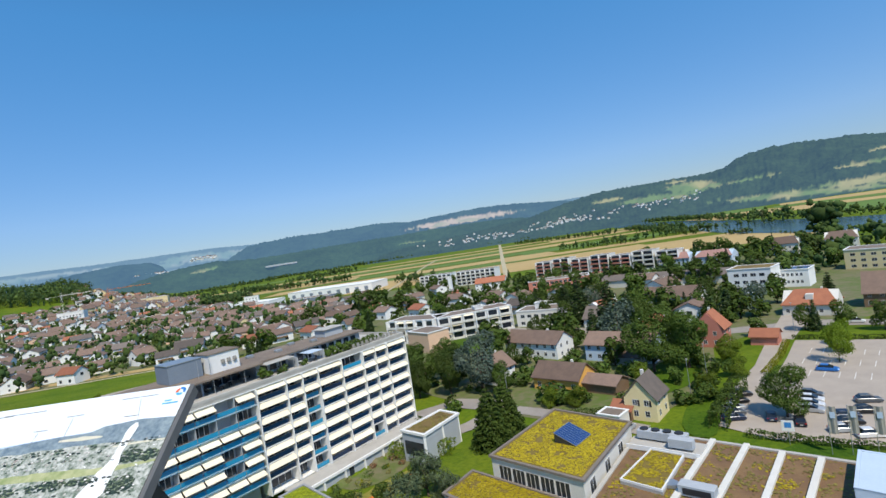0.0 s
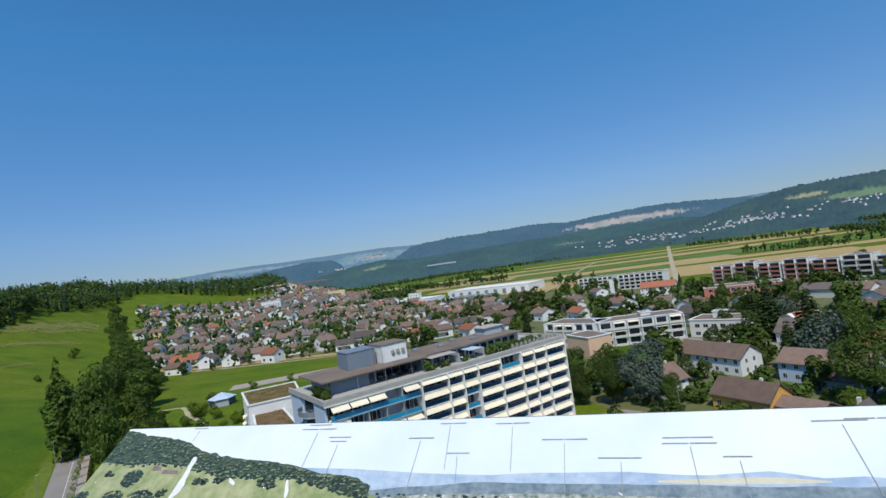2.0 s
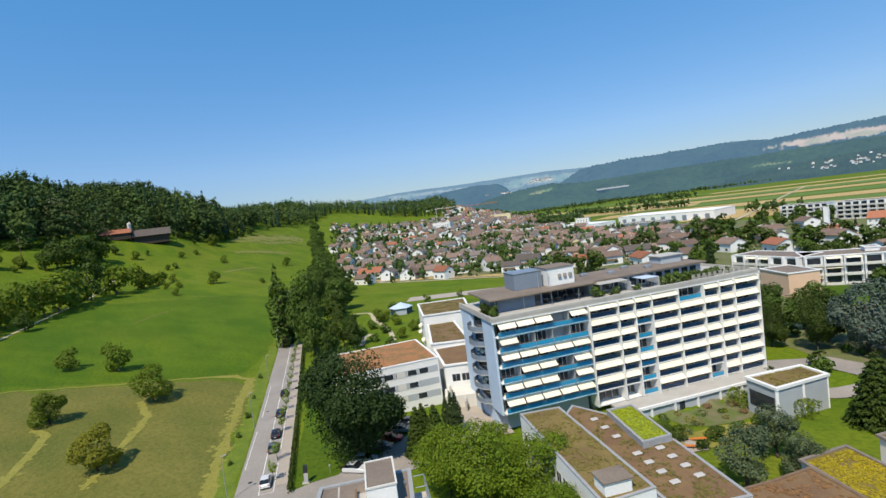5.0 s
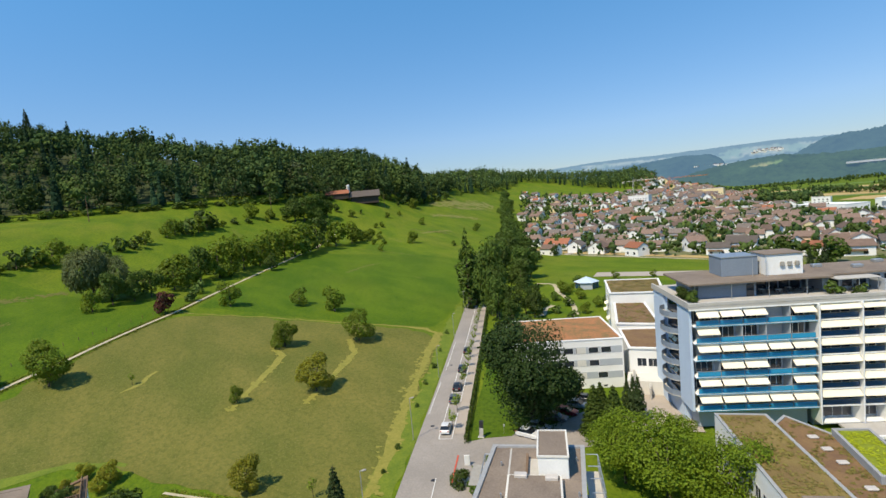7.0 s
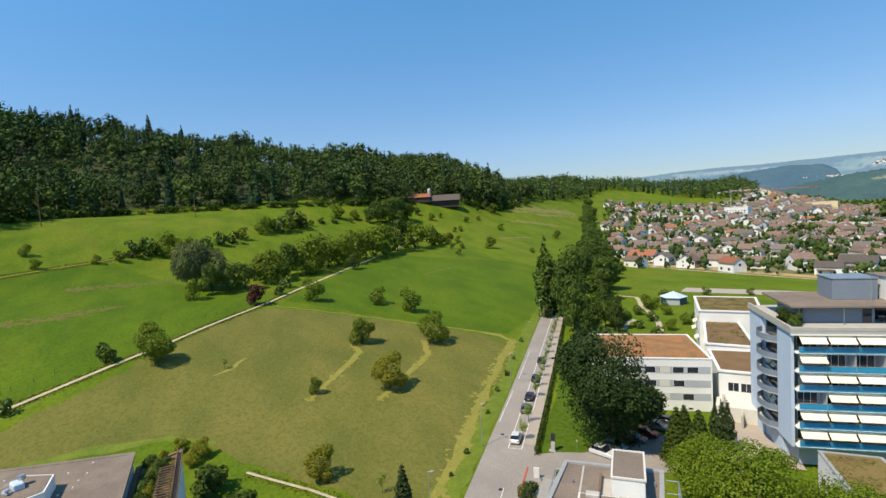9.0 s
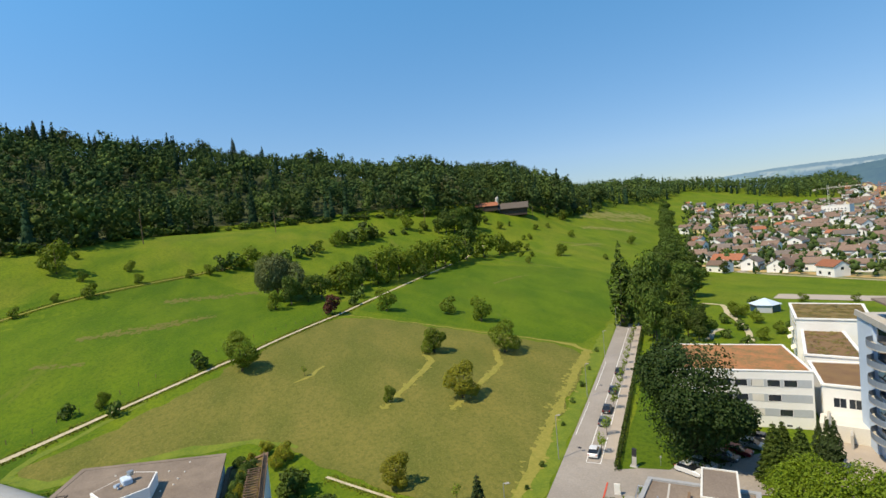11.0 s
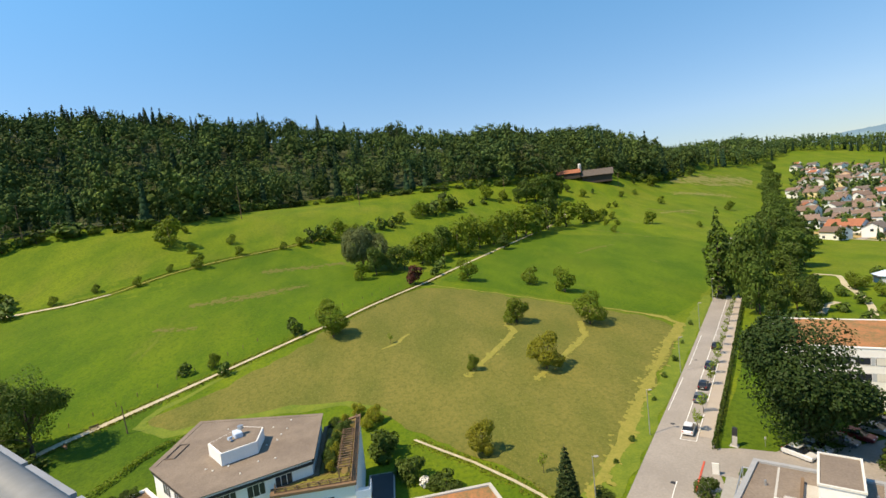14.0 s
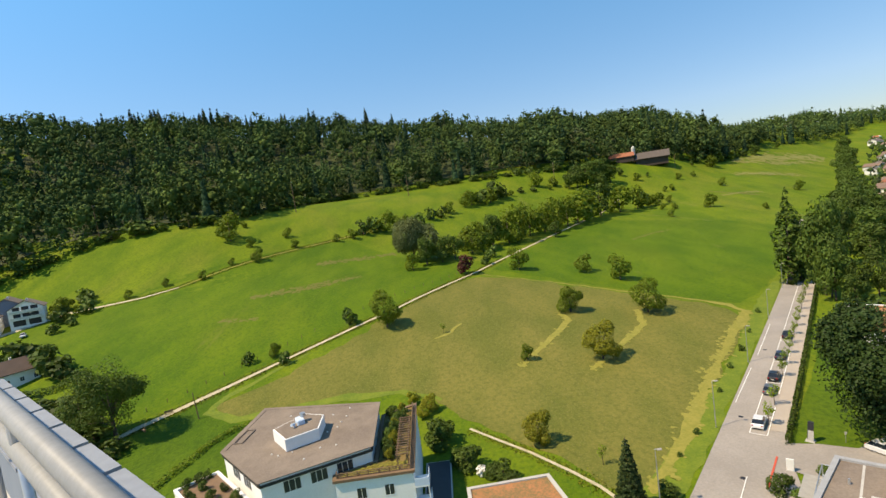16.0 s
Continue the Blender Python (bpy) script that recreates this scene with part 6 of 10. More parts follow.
wall_windows(w3t, w3[0], w3[1], (1.2, 4.2, 7.4), 3.4, 2.2, 1.5)
w4 = [(147.0, 227.5), (155.0, 218.5), (163.0, 225.5), (155.0, 234.5)]
w4t = flat_block("white_office", w4, 0, 7.6, M["white"], M["solar"], "white office with rows of small windows and a solar roof")
wall_windows(w4t, w4[0], w4[1], (1.6, 4.8), 1.7, 1.0, 1.4)
yk = [(193.0, 246.0), (211.0, 221.0), (223.0, 231.0), (205.0, 257.0)]
ykt = flat_block("yellow_apartment_block", yk, 0, 9.4, M["cream"], M["roofgrey"], "pale yellow apartment block with balconies")
wall_windows(ykt, yk[0], yk[1], (0.9, 3.7, 6.5), 4.0, 2.0, 1.4)
for (x, y) in ((232, 345), (256, 326), (170, 372)):
    house("brown_roof_house", at_xy(x, y, -42), 17, 13, 7.5, 11.5, M["offwhite"], M["tilebrown"], "apartment house under a broad brown roof", win=(1.2, 4.2), hip=3)


# stepped terrace apartments round a court
def terrace_block(name, a, b, depth, height, label, wall="white", storeys=3, balcony="offwhite", roof="roofgrey", step=5.0, group=""):
    q = math.atan2(b[1] - a[1], b[0] - a[0])
    n_ = (-math.sin(q) * depth, math.cos(q) * depth)
    o = [a, b, (b[0] + n_[0], b[1] + n_[1]), (a[0] + n_[0], a[1] + n_[1])]
    zb = g((a[0] + b[0]) / 2, (a[1] + b[1]) / 2)
    t = flat_block(name, o, zb - 0.8, zb + height, M[wall], M[roof], label)
    if group:
        tagged(t, group=group)
    m, ln = frame_on(a, b), math.dist(a, b)
    k_ = max(1, int(ln / step))
    hh = height / storeys
    for s in range(storeys):
        for k in range(k_):
            x0 = k * ln / k_ + 0.35
            x1 = (k + 1) * ln / k_ - 0.35
            z = zb + s * hh
            part("balcony", Mesh().box(x0, -1.5, z + 0.02, x1, -0.01, z + 0.18, m).box(x0, -1.5, z + 0.18, x1, -1.42, z + 1.0, m), M[balcony], t)
            part("balcony_window", Mesh().box(x0 + 0.5, -0.02, z + 0.25, x1 - 0.5, 0.03, z + hh - 0.45, m), M["pane"], t)
            if (s * 5 + k * 3) % 4 < 2 and group == "court apartments":
                part("awning", Mesh().box(x0 + 0.3, -1.5, 0, x1 - 0.3, -0.03, 0.05, m @ pose(0, 0, z + hh - 0.35, 18)), M["awning"], t)
    for k in range(k_ + 1):
        part("divider", Mesh().box(k * ln / k_ - 0.14, -1.6, zb - 0.5, k * ln / k_ + 0.14, -0.012, zb + height + 0.3, m), M["white"], t)
    return t


terrace_block("court_apartments", (-31.0, 236.0), (-9.0, 222.0), 13, 10.2, "white stepped apartments with balconies round a green court", group="court apartments")
terrace_block("court_apartments", (-7.5, 222.0), (26.0, 229.0), 13, 10.2, "white stepped apartments with balconies round a green court", group="court apartments")
wch = flat_block("white_corner_house", [(28.0, 228.0), (50.0, 216.0), (57.0, 228.0), (35.0, 240.0)], 0, 7.0, M["offwhite"], M["roofgrey"], "pale flat-roofed hall beside the apartments")
wall_windows(wch, (28.0, 228.0), (50.0, 216.0), (0.9, 4.0), 3.2, 2.0, 1.5)
flat_block("court_stair_head", [(37.0, 228.0), (41.0, 226.0), (43.0, 229.5), (39.0, 231.5)], 7.0, 9.6, M["white"], M["roofgrey"], "white stair head on the hall roof", "stair head")
pc = [(-20.5, 213.0), (-11.5, 201.0), (-3.0, 207.5), (-12.0, 219.5)]
flat_block("peach_house", pc, 0, 8.0, M["peach"], M["roofgrey"], "peach-coloured house with a flat grey roof")
flat_block("court_stair_head", [(10.0, 231.0), (14.0, 232.0), (13.0, 236.0), (9.0, 235.0)], 8.6, 11.6, M["white"], M["roofgrey"], "white stair head on the apartment roof", "stair head")
# apartment blocks in the fields
terrace_block("field_apartment_block", (-28.0, 505.0), (3.0, 494.0), 16, 12.5, "white apartment block with four rows of dark balconies", storeys=4, step=4.4, group="apartment blocks in the fields")
terrace_block("field_apartment_block", (8.0, 484.0), (44.0, 468.0), 16, 13.0, "white apartment block with four rows of dark balconies", storeys=4, step=4.4, group="apartment blocks in the fields")
house("brown_roof_house", at_xy(34, 408, -15), 24, 13, 6.5, 10.0, M["white"], M["tilered"], "white house with a wide red-brown roof", win=(1.2, 4.0))
flat_block("small_church", [(-2.0, 398.0), (10.0, 394.0), (12.0, 402.0), (0.0, 406.0)], 0, 5.0, M["white"], M["roofgrey"], "small white church hall")
flat_block("bell_tower", [(-0.5, 407.0), (2.0, 406.2), (2.8, 408.7), (0.3, 409.5)], 0, 15.0, M["white"], M["white"], "slim white bell tower", "tower", over=0.05)
# long red terrace apartments
for k in range(7):
    a = (80 + 12.6 * k, 452 - 13.0 * k)
    b = (80 + 12.6 * (k + 1) - 1.5, 452 - 13.0 * (k + 1) + 1.5)
    terrace_block("red_terrace_apartments", a, b, 12, 12.5 + 1.5 * (k % 2), "stepped apartments with red-brown balconies and white walls", storeys=4, wall="offwhite", balcony="pink" if k < 5 else "offwhite", step=6, group="red terrace apartments")
rs = [(54.0, 346.0), (94.0, 338.0), (98.0, 354.0), (58.0, 362.0)]
rst = flat_block("red_school", rs, 0, 7.0, M["pink"], M["roofgrey"], "low dark red school building with a flat roof")
wall_windows(rst, rs[0], rs[1], (0.8, 4.2), 3.0, 2.3, 1.8)
# purple-roofed houses
for x, y, w in ((168, 368, 22), (184, 345, 24)):
    house("pink_roof_house", at_xy(x, y, -48), w, 13, 6.5, 10.0, M["paleblue"], mat("pale_pink_roof", (0.42, 0.24, 0.20), rand=0.1), "pale blue house with a pinkish hipped roof", win=(1.2, 4.0), hip=4)
# works hall
hl = [(-205.0, 640.0), (-92.0, 604.0), (-78.0, 650.0), (-190.0, 686.0)]
hlt = flat_block("works_hall", hl, -1, 9.5, M["white"], M["white"], "long white works hall with a pale flat roof", "factory", over=0.3)
for k in range(9):
    part("loading_bay", Mesh().box(6 + k * 12.8, -0.1, 0.4, 11 + k * 12.8, -0.01, 6.5, frame_on(hl[0], hl[1])), M["greyblue"], hlt)
flat_block("works_hall", [(-262, 600), (-208, 578), (-198, 606), (-252, 628)], -1, 8.0, M["white"], M["white"], "white factory hall with a pale flat roof", "factory")
flat_block("works_hall", [(-178, 560), (-132, 548), (-126, 568), (-172, 580)], -1, 6.0, M["greyblue"], M["roofgrey"], "dark flat-roofed workshop beside the factory", "factory")
for k in range(4):
    flat_block("garage_row", [(-60 + k * 22, 372 - k * 8), (-42 + k * 22, 366 - k * 8), (-40 + k * 22, 374 - k * 8), (-58 + k * 22, 380 - k * 8)], 0, 3, M["offwhite"], M["roofolive"], "row of garages with a planted roof", "garage")

# ---- the housing estate ----
KINDS = []
for k, (w, d, e, r, wall, roof, hip) in enumerate(((13, 10, 5.2, 7.6, "white", "tilebrown", 0), (14.5, 10.5, 5.0, 7.5, "white", "tilebrown", 0), (12, 10, 5.4, 7.9, "white", "tilebrown", 0), (15, 11, 5.0, 7.6, "white", "tilegrey", 0),
                                                   (13, 10, 5.0, 7.4, "white", "tilered", 0), (16, 11, 5.2, 7.9, "cream", "tilebrown", 0), (12, 11, 5.0, 7.6, "white", "tilered", 2.5), (13, 10, 5.4, 7.8, "peach", "tilebrown", 0))):
    KINDS.append(house("detached_house", pose(0, 0, -500), w, d, e, r, M[wall], M[roof], "detached %s house with a %s tiled roof" % ({"white": "white", "cream": "cream", "peach": "peach"}[wall], {"tilebrown": "brown", "tilegrey": "grey", "tilered": "red"}[roof]), over=0.7, win=(), hip=hip, group="houses of the estate", balcony=k % 3 == 0))
for k_, h_ in enumerate(KINDS):
    w_, d_ = ((13, 10), (14.5, 10.5), (12, 10), (15, 11), (13, 10), (16, 11), (12, 11), (13, 10))[k_]
    for sx in (-0.28, 0.22):
        part("window", Mesh().box(sx * w_ - 0.9, -d_ / 2 - 0.04, 1.0, sx * w_ + 0.9, -d_ / 2 + 0.05, 2.4), M["pane"], h_)
    part("window", Mesh().box(-w_ / 2 - 0.04, -0.9, 3.2, -w_ / 2 + 0.05, 0.9, 4.5), M["pane"], h_)
    part("window", Mesh().box(w_ / 2 - 0.05, -0.9, 3.2, w_ / 2 + 0.04, 0.9, 4.5), M["pane"], h_)
town_rng = random.Random(11)


def joined_houses(name, where, label):
    """Far houses that nobody could count, in one mesh."""
    verts, faces, slots, mats = [], [], [], []
    for k, m in where:
        for o in KINDS[k].children:
            me = o.data
            if me.materials[0] not in mats:
                mats.append(me.materials[0])
            b = len(verts)
            verts += [tuple(m @ v.co) for v in me.vertices]
            faces += [tuple(b + i for i in f.vertices) for f in me.polygons]
            slots += [mats.index(me.materials[0])] * len(me.polygons)
    me = bpy.data.meshes.new(name)
    me.from_pydata(verts, [], faces)
    for mt in mats:
        me.materials.append(mt)
    me.polygons.foreach_set("material_index", slots)
    me.update()
    return tagged(new(name, me), label, "houses", kind="stuff")


far_list = []


placed = []
# rows of the estate run along the field edge and turn slightly with distance
estate = [(-290, 250), (-262, 246), (-125, 278), (-75, 330), (-92, 470), (-185, 560), (-280, 640), (-400, 900), (-560, 830), (-640, 740), (-745, 640), (-640, 548), (-545, 466), (-452, 386), (-345, 296)]
turn = radians(20)
for row in range(38):
    for colm in range(-30, 34):
        a, b = colm * 20.5 + (7 if row % 2 else 0) + town_rng.uniform(-5, 5), 255 + row * 22.0 + town_rng.uniform(-4, 4)
        x = a * math.cos(turn) - b * math.sin(turn) - 60
        y = a * math.sin(turn) + b * math.cos(turn)
        if not bool(inside(np.array([x]), np.array([y]), estate)[0]):
            continue
        if abs(x + 290 + (y - 300) * 0.25) < 6 and y < 480:
            continue
        r = math.hypot(x, y)
        if town_rng.random() < (0.2 if r < 560 else 0.28):
            continue
        kind = town_rng.choices(range(8), (5, 5, 4, 4, 1.3, 1.2, 0.8, 1.2))[0]
        deg = math.degrees(turn) + town_rng.choice((0, 0, 90, 8, -6, 98, 30, -40)) + town_rng.uniform(-10, 10)
        s = town_rng.uniform(0.74, 1.04)
        if r > 985:
            continue
        where_ = Matrix.Translation((x, y, g(x, y) - 0.1)) @ Matrix.Rotation(radians(deg), 4, "Z") @ Matrix.Diagonal((s, s, s * town_rng.uniform(1.0, 1.3), 1))
        if r < 560:
            copy_thing(KINDS[kind], where_)
        else:
            far_list.append((kind, where_))
        placed.append((x, y))
        if r < 520 and town_rng.random() < 0.6:
            q = town_rng.uniform(0, 6.28)
            plant(town_rng.choice(("towntree", "towndark", "bush", "bush", "darkbush", "townfir")), x + 9.5 * math.cos(q), y + 9.5 * math.sin(q), town_rng.uniform(3.5, 9), 0.9, "garden trees of the estate")
for k in range(150):
    az_, r_ = town_rng.uniform(26.5, 36.5), town_rng.uniform(900, 1280)
    x, y = -math.sin(radians(az_)) * r_, math.cos(radians(az_)) * r_
    far_list.append((town_rng.choice((0, 1, 2, 3, 4, 5)), Matrix.Translation((x, y, g(x, y) - 0.1)) @ Matrix.Rotation(town_rng.uniform(0, 3), 4, "Z") @ Matrix.Diagonal((1.1, 1.1, 1.8, 1))))
joined_houses("far_houses", far_list, "crowded far houses of the estate with brown and red roofs")
# the one orange-roofed house at the field edge, and the white gable beside it
house("orange_roof_house", at_xy(-283, 277, 22), 19, 12, 4.5, 8.0, M["white"], M["tilered"], "white house with a bright orange-red roof at the field edge", win=(1.0,))
house("white_gable_house", at_xy(-236, 268, 112), 12, 11, 4.5, 8.0, M["white"], M["tilebrown"], "white gabled house with a carport at the field edge", win=(1.0, 3.4), balcony=True)
for x, y, w, h in ((-497, 662, 33, 13), (-527, 905, 46, 18), (-270, 690, 18, 11)):
    o = [(x - w / 2, y - 6), (x + w / 2, y - 2), (x + w / 2 - 3, y + 10), (x - w / 2 - 3, y + 6)]
    tt = flat_block("apartment_block", o, g(x, y) - 1, g(x, y) + h, M["cream" if w > 40 else "white"], M["roofgrey"], "pale apartment block among the houses")
    wall_windows(tt, o[0], o[1], (g(x, y) + 1.5, g(x, y) + 4.5, g(x, y) + 7.5), 4, 1.8, 1.5)
# terraced white houses under the little hill
for k in range(14):
    x, y = -452 + k * 13.0, 566 + k * 9.5
    flat_block("white_terrace_house", [(x - 5, y - 5), (x + 5, y + 2), (x + 1, y + 9), (x - 9, y + 2)], g(x, y) - 1.5, g(x, y) + 6, M["white"], M["roofgrey"], "white cube-like terrace house with a flat roof", "house")
# nearer streets between the clinic and the fields
near_rng = random.Random(23)
for x, y, kind in ((-105, 300, 0), (-82, 292, 4), (-58, 300, 1), (-96, 328, 3), (-70, 336, 0), (-44, 330, 2), (-20, 318, 4), (-110, 352, 0), (-84, 362, 1), (-52, 362, 4), (-26, 356, 0), (4, 340, 2), (-118, 384, 5), (-92, 396, 3), (-64, 402, 0), (-30, 396, 1), (-128, 414, 4), (-100, 430, 0), (-70, 436, 2), (-40, 430, 4), (40, 300, 0), (62, 286, 2), (22, 290, 1), (72, 250, 0), (38, 268, 3), (110, 262, 1), (66, 222, 6), (-142, 446, 0), (-116, 470, 4), (-86, 470, 1), (8, 366, 4), (-10, 440, 0), (-150, 490, 2), (-120, 510, 0), (-88, 512, 1), (112, 290, 2), (30, 322, 1), (90, 190, 0)):
    ob = copy_thing(KINDS[kind], Matrix.Translation((x, y, g(x, y) - 0.1)) @ Matrix.Rotation(radians(near_rng.choice((-42, 48, 30, -60)) + near_rng.uniform(-5, 5)), 4, "Z") @ Matrix.Diagonal((1.05, 1.05, 1.0, 1)))
    placed.append((x, y))
# trees among the near streets: each stands clear of the houses
for k in range(430):
    x, y = near_rng.uniform(-130, 260), near_rng.uniform(125, 520)
    if min((math.hypot(x - a, y - b) for a, b in placed), default=99) < 9:
        continue
    if x > 60 + (y - 120) * 0.9 or (y < 232 and x < -8) or (x > 83 and y < 172) or (y > 440 and x > 70) or (y > 470 and -40 < x < 60) or (-50 < x < 60 and 180 < y < 246) or (y < 160 and x < 42) or (60 < x < 100 and 115 < y < 150):
        continue
    if y > 330 and near_rng.random() < 0.35:
        continue
    plant(near_rng.choice(("towntree", "towndark", "towndark", "townfir", "darkbush", "towntree")), x, y, near_rng.uniform(6, 15), 1.0, "trees between the houses")


# ---- streets, fields, river and the far hills ----
cover("gardens_ground", rounded([(-262, 244), (-120, 276), (-60, 250), (-40, 190), (0, 130), (30, 100), (60, 120), (80, 160), (130, 150), (240, 230), (260, 330), (170, 430), (80, 470), (-80, 560), (-210, 620), (-300, 660), (-420, 910), (-560, 970), (-650, 800), (-560, 640), (-520, 520), (-330, 316)], 1), M["gardens"], "ground of gardens and yards between the houses", "ground", 0.05, 12)
cover("clinic_drive", rounded([(-76, 46), (-72, 55), (-69, 64), (-70, 74), (-66, 79), (-58, 80), (-52, 77), (-54, 70), (-60, 62), (-63, 52), (-66, 44), (-72, 42)], 2), M["asphalt"], "asphalt drive and yard of the clinic", "road", 0.11, 3)
cover("clinic_yard", [(-70, 90), (-63, 93), (-50, 80), (-55, 76), (-64, 79)], M["paving"], "paved yard beside the clinic", "pavement", 0.13, 3)
cover("garden_path", strip([(-110, 112), (-118, 121), (-126, 129.5), (-134, 137), (-142.4, 143.7), (-152, 150), (-162.7, 156.6), (-170, 163), (-176.3, 167.4), (-180, 166.5), (-184, 164)], 1.9), M["gravel"], "winding pale garden path", "path", 0.14, 2)
cover("garden_path", strip([(-134, 121), (-137, 124.5), (-141.5, 129.5), (-143, 135)], 2.2), M["gravel"], "pale garden path", "path", 0.15, 2)
cover("yard_paving", strip([(-178, 198), (-152, 214), (-124, 232)], 13), M["paving"], "pale paved yard behind the clinic", "pavement", 0.12, 5)
cover("dry_lawn", strip([(-305, 262), (-262, 262), (-215, 268), (-150, 272)], 9), M["wheat"], "strip of dry yellow grass at the field edge", "grass", 0.13, 6)
cover("field_path", strip([(-340, 258), (-262, 252), (-200, 258), (-140, 266)], 2.2), M["gravel"], "pale field path in front of the estate", "path", 0.15, 5)
cover("estate_street", strip([(-252, 254), (-268, 290), (-290, 340), (-320, 400), (-350, 470)], 5), M["asphalt"], "street of the housing estate", "road", 0.15, 6)
cover("approach_street", strip([(62, 112), (76, 126), (94, 148), (112, 168), (135, 196)], [6, 6, 6.5, 8, 8]), M["paving"], "pale street beside the car park", "road", 0.12, 5)
cover("main_street", strip([(20, 228), (60, 190), (84, 166), (112, 160), (150, 128), (200, 96)], 8), M["asphalt"], "asphalt main street", "road", 0.11, 6)
cover("car_park", [(52, 88), (47, 97), (62, 116), (74, 121), (95, 144), (112, 132), (150, 96), (110, 60), (72, 76)], M["paving"], "large pale paved car park", "car park", 0.13, 6)
for r_, (px, py) in enumerate(((73, 119), (80, 126), (87, 133), (88, 110), (95, 117), (102, 124), (78, 100), (86, 107))):
    for k in range(9):
        a = (px + k * 2.0 + 3, py - k * 1.9 - 2)
        cover("bay_line", strip([a, (a[0] + 3.2, a[1] + 3.4)], 0.12), M["line"], "painted bay line on the car park", "road marking", 0.16, 4)
cover("car_park_verge", strip([(72.5, 119.5), (83, 131), (95, 145)], 2.0), M["grass"], "grass verge along the car park", "grass", 0.20, 3)
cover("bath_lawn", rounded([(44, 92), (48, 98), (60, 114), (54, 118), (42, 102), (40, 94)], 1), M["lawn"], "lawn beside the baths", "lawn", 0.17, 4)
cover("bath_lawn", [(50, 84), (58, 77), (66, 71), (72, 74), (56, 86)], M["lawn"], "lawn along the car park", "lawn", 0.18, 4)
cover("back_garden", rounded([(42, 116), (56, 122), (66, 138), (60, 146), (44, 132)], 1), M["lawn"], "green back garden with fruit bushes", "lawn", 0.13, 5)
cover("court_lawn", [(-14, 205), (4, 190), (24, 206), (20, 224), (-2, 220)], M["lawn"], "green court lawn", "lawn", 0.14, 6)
cover("clinic_street", strip([(-6, 118), (10, 124), (24, 112), (34, 100)], 5), M["asphalt"], "street behind the baths", "road", 0.14, 4)
cover("clinic_street", strip([(-14, 128), (-2, 134), (8, 128)], 8), M["asphalt"], "street beside the clinic", "road", 0.12, 4)
cover("garden_bed", rounded([(-28.6, 99.6), (-27, 104), (-16.2, 115), (-12.9, 111.5), (-13.3, 103.3), (-22.5, 95.5)], 1), M["gardens"], "planted garden bed of dry perennials", "garden bed", 0.12, 3, 0.8)
cover("garden_bed", rounded([(-30, 84), (-15, 103), (-9, 98), (-22, 82)], 1), M["hay"], "planted garden bed with dry grasses", "garden bed", 0.14, 3, 0.8)
cover("terrace_paving", [(-26, 86), (-22, 82), (-18, 86), (-22, 90)], M["paving"], "paved garden terrace", "pavement", 0.2, 3)

field_rng = random.Random(4)
bands = [(80, 640, 360, 150, "wheat", 24), (-10, 760, 300, 70, "crop", 17), (-60, 850, 480, 90, "wheat", 17), (-120, 980, 620, 110, "crop", 17), (-60, 1120, 700, 90, "wheat", 17), (-300, 1010, 240, 90, "wheat", 14), (-250, 1250, 800, 120, "crop", 16), (60, 1350, 900, 80, "wheat", 18), (350, 900, 420, 80, "crop", 22), (250, 760, 320, 60, "wheat", 25), (-420, 1350, 420, 120, "wheat", 12), (380, 1150, 500, 70, "wheat", 22), (-60, 620, 130, 60, "wheat", 22), (230, 590, 380, 150, "wheat", 30), (410, 470, 420, 120, "wheat", 38), (120, 980, 380, 60, "crop", 20), (200, 1600, 900, 90, "wheat", 20), (-200, 1650, 900, 100, "crop", 16), (600, 1400, 600, 100, "wheat", 24)]
for x, y, w, d, kind, deg in bands:
    c, s = math.cos(radians(-deg + 17)), math.sin(radians(-deg + 17))
    o = [(x + a * c - b * s, y + a * s + b * c) for a, b in ((-w / 2, -d / 2), (w / 2, -d / 2), (w / 2, d / 2), (-w / 2, d / 2))]
    cover("field", o, M[kind], "ripe wheat field on the plain" if kind == "wheat" else "green crop field on the plain", "field", 0.25 + field_rng.random() * 0.25, 60)
cover("field_track", strip([(56, 490), (62, 540), (86, 762), (150, 1340), (233, 2089)], [4.5, 5, 6, 8, 11]), M["gravel"], "straight pale field track over the plain", "track", 0.9, 30)
cover("field_track", strip([(-68, 545), (-64, 596), (-57.5, 748), (-45, 1018), (-23, 1380)], [3.5, 3.5, 4, 5, 6]), M["gravel"], "pale field track", "track", 0.9, 30)
def polar_line(*rows):
    return [polar(az, r) for az, r in rows]


cover("river", rounded(polar_line((-18, 2050), (-22, 1650), (-25, 1120), (-27.3, 850), (-30, 705), (-33, 635), (-38, 550), (-48, 470), (-52, 600), (-44, 690), (-39, 760), (-35, 860), (-30, 1140), (-25, 1760), (-21, 2300)), 2), M["water"], "broad blue river beyond the fields", "water", 0.6, 60)
for k, (a0, a1, r0, r1, kind) in enumerate(((-42, -31, 1330, 1560, "wheat"), (-45, -33.5, 1600, 1800, "crop"), (-46, -34, 1830, 2090, "wheat"), (-33, -28, 1700, 2080, "crop"), (-31, -27, 1420, 1640, "wheat"), (-46, -37, 1010, 1290, "crop"))):
    cover("river_field", polar_line((a0, r0 * 0.86), (a1, r0), (a1, r1), (a0, r1 * 0.97))[::-1], M[kind], "ripe wheat field beyond the river" if kind == "wheat" else "green field beyond the river", "field", 0.3 + 0.03 * k, 70)


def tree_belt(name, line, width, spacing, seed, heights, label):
    # belts use the forest leaves with shade put into their tone
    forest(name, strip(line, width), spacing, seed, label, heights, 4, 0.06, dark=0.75)


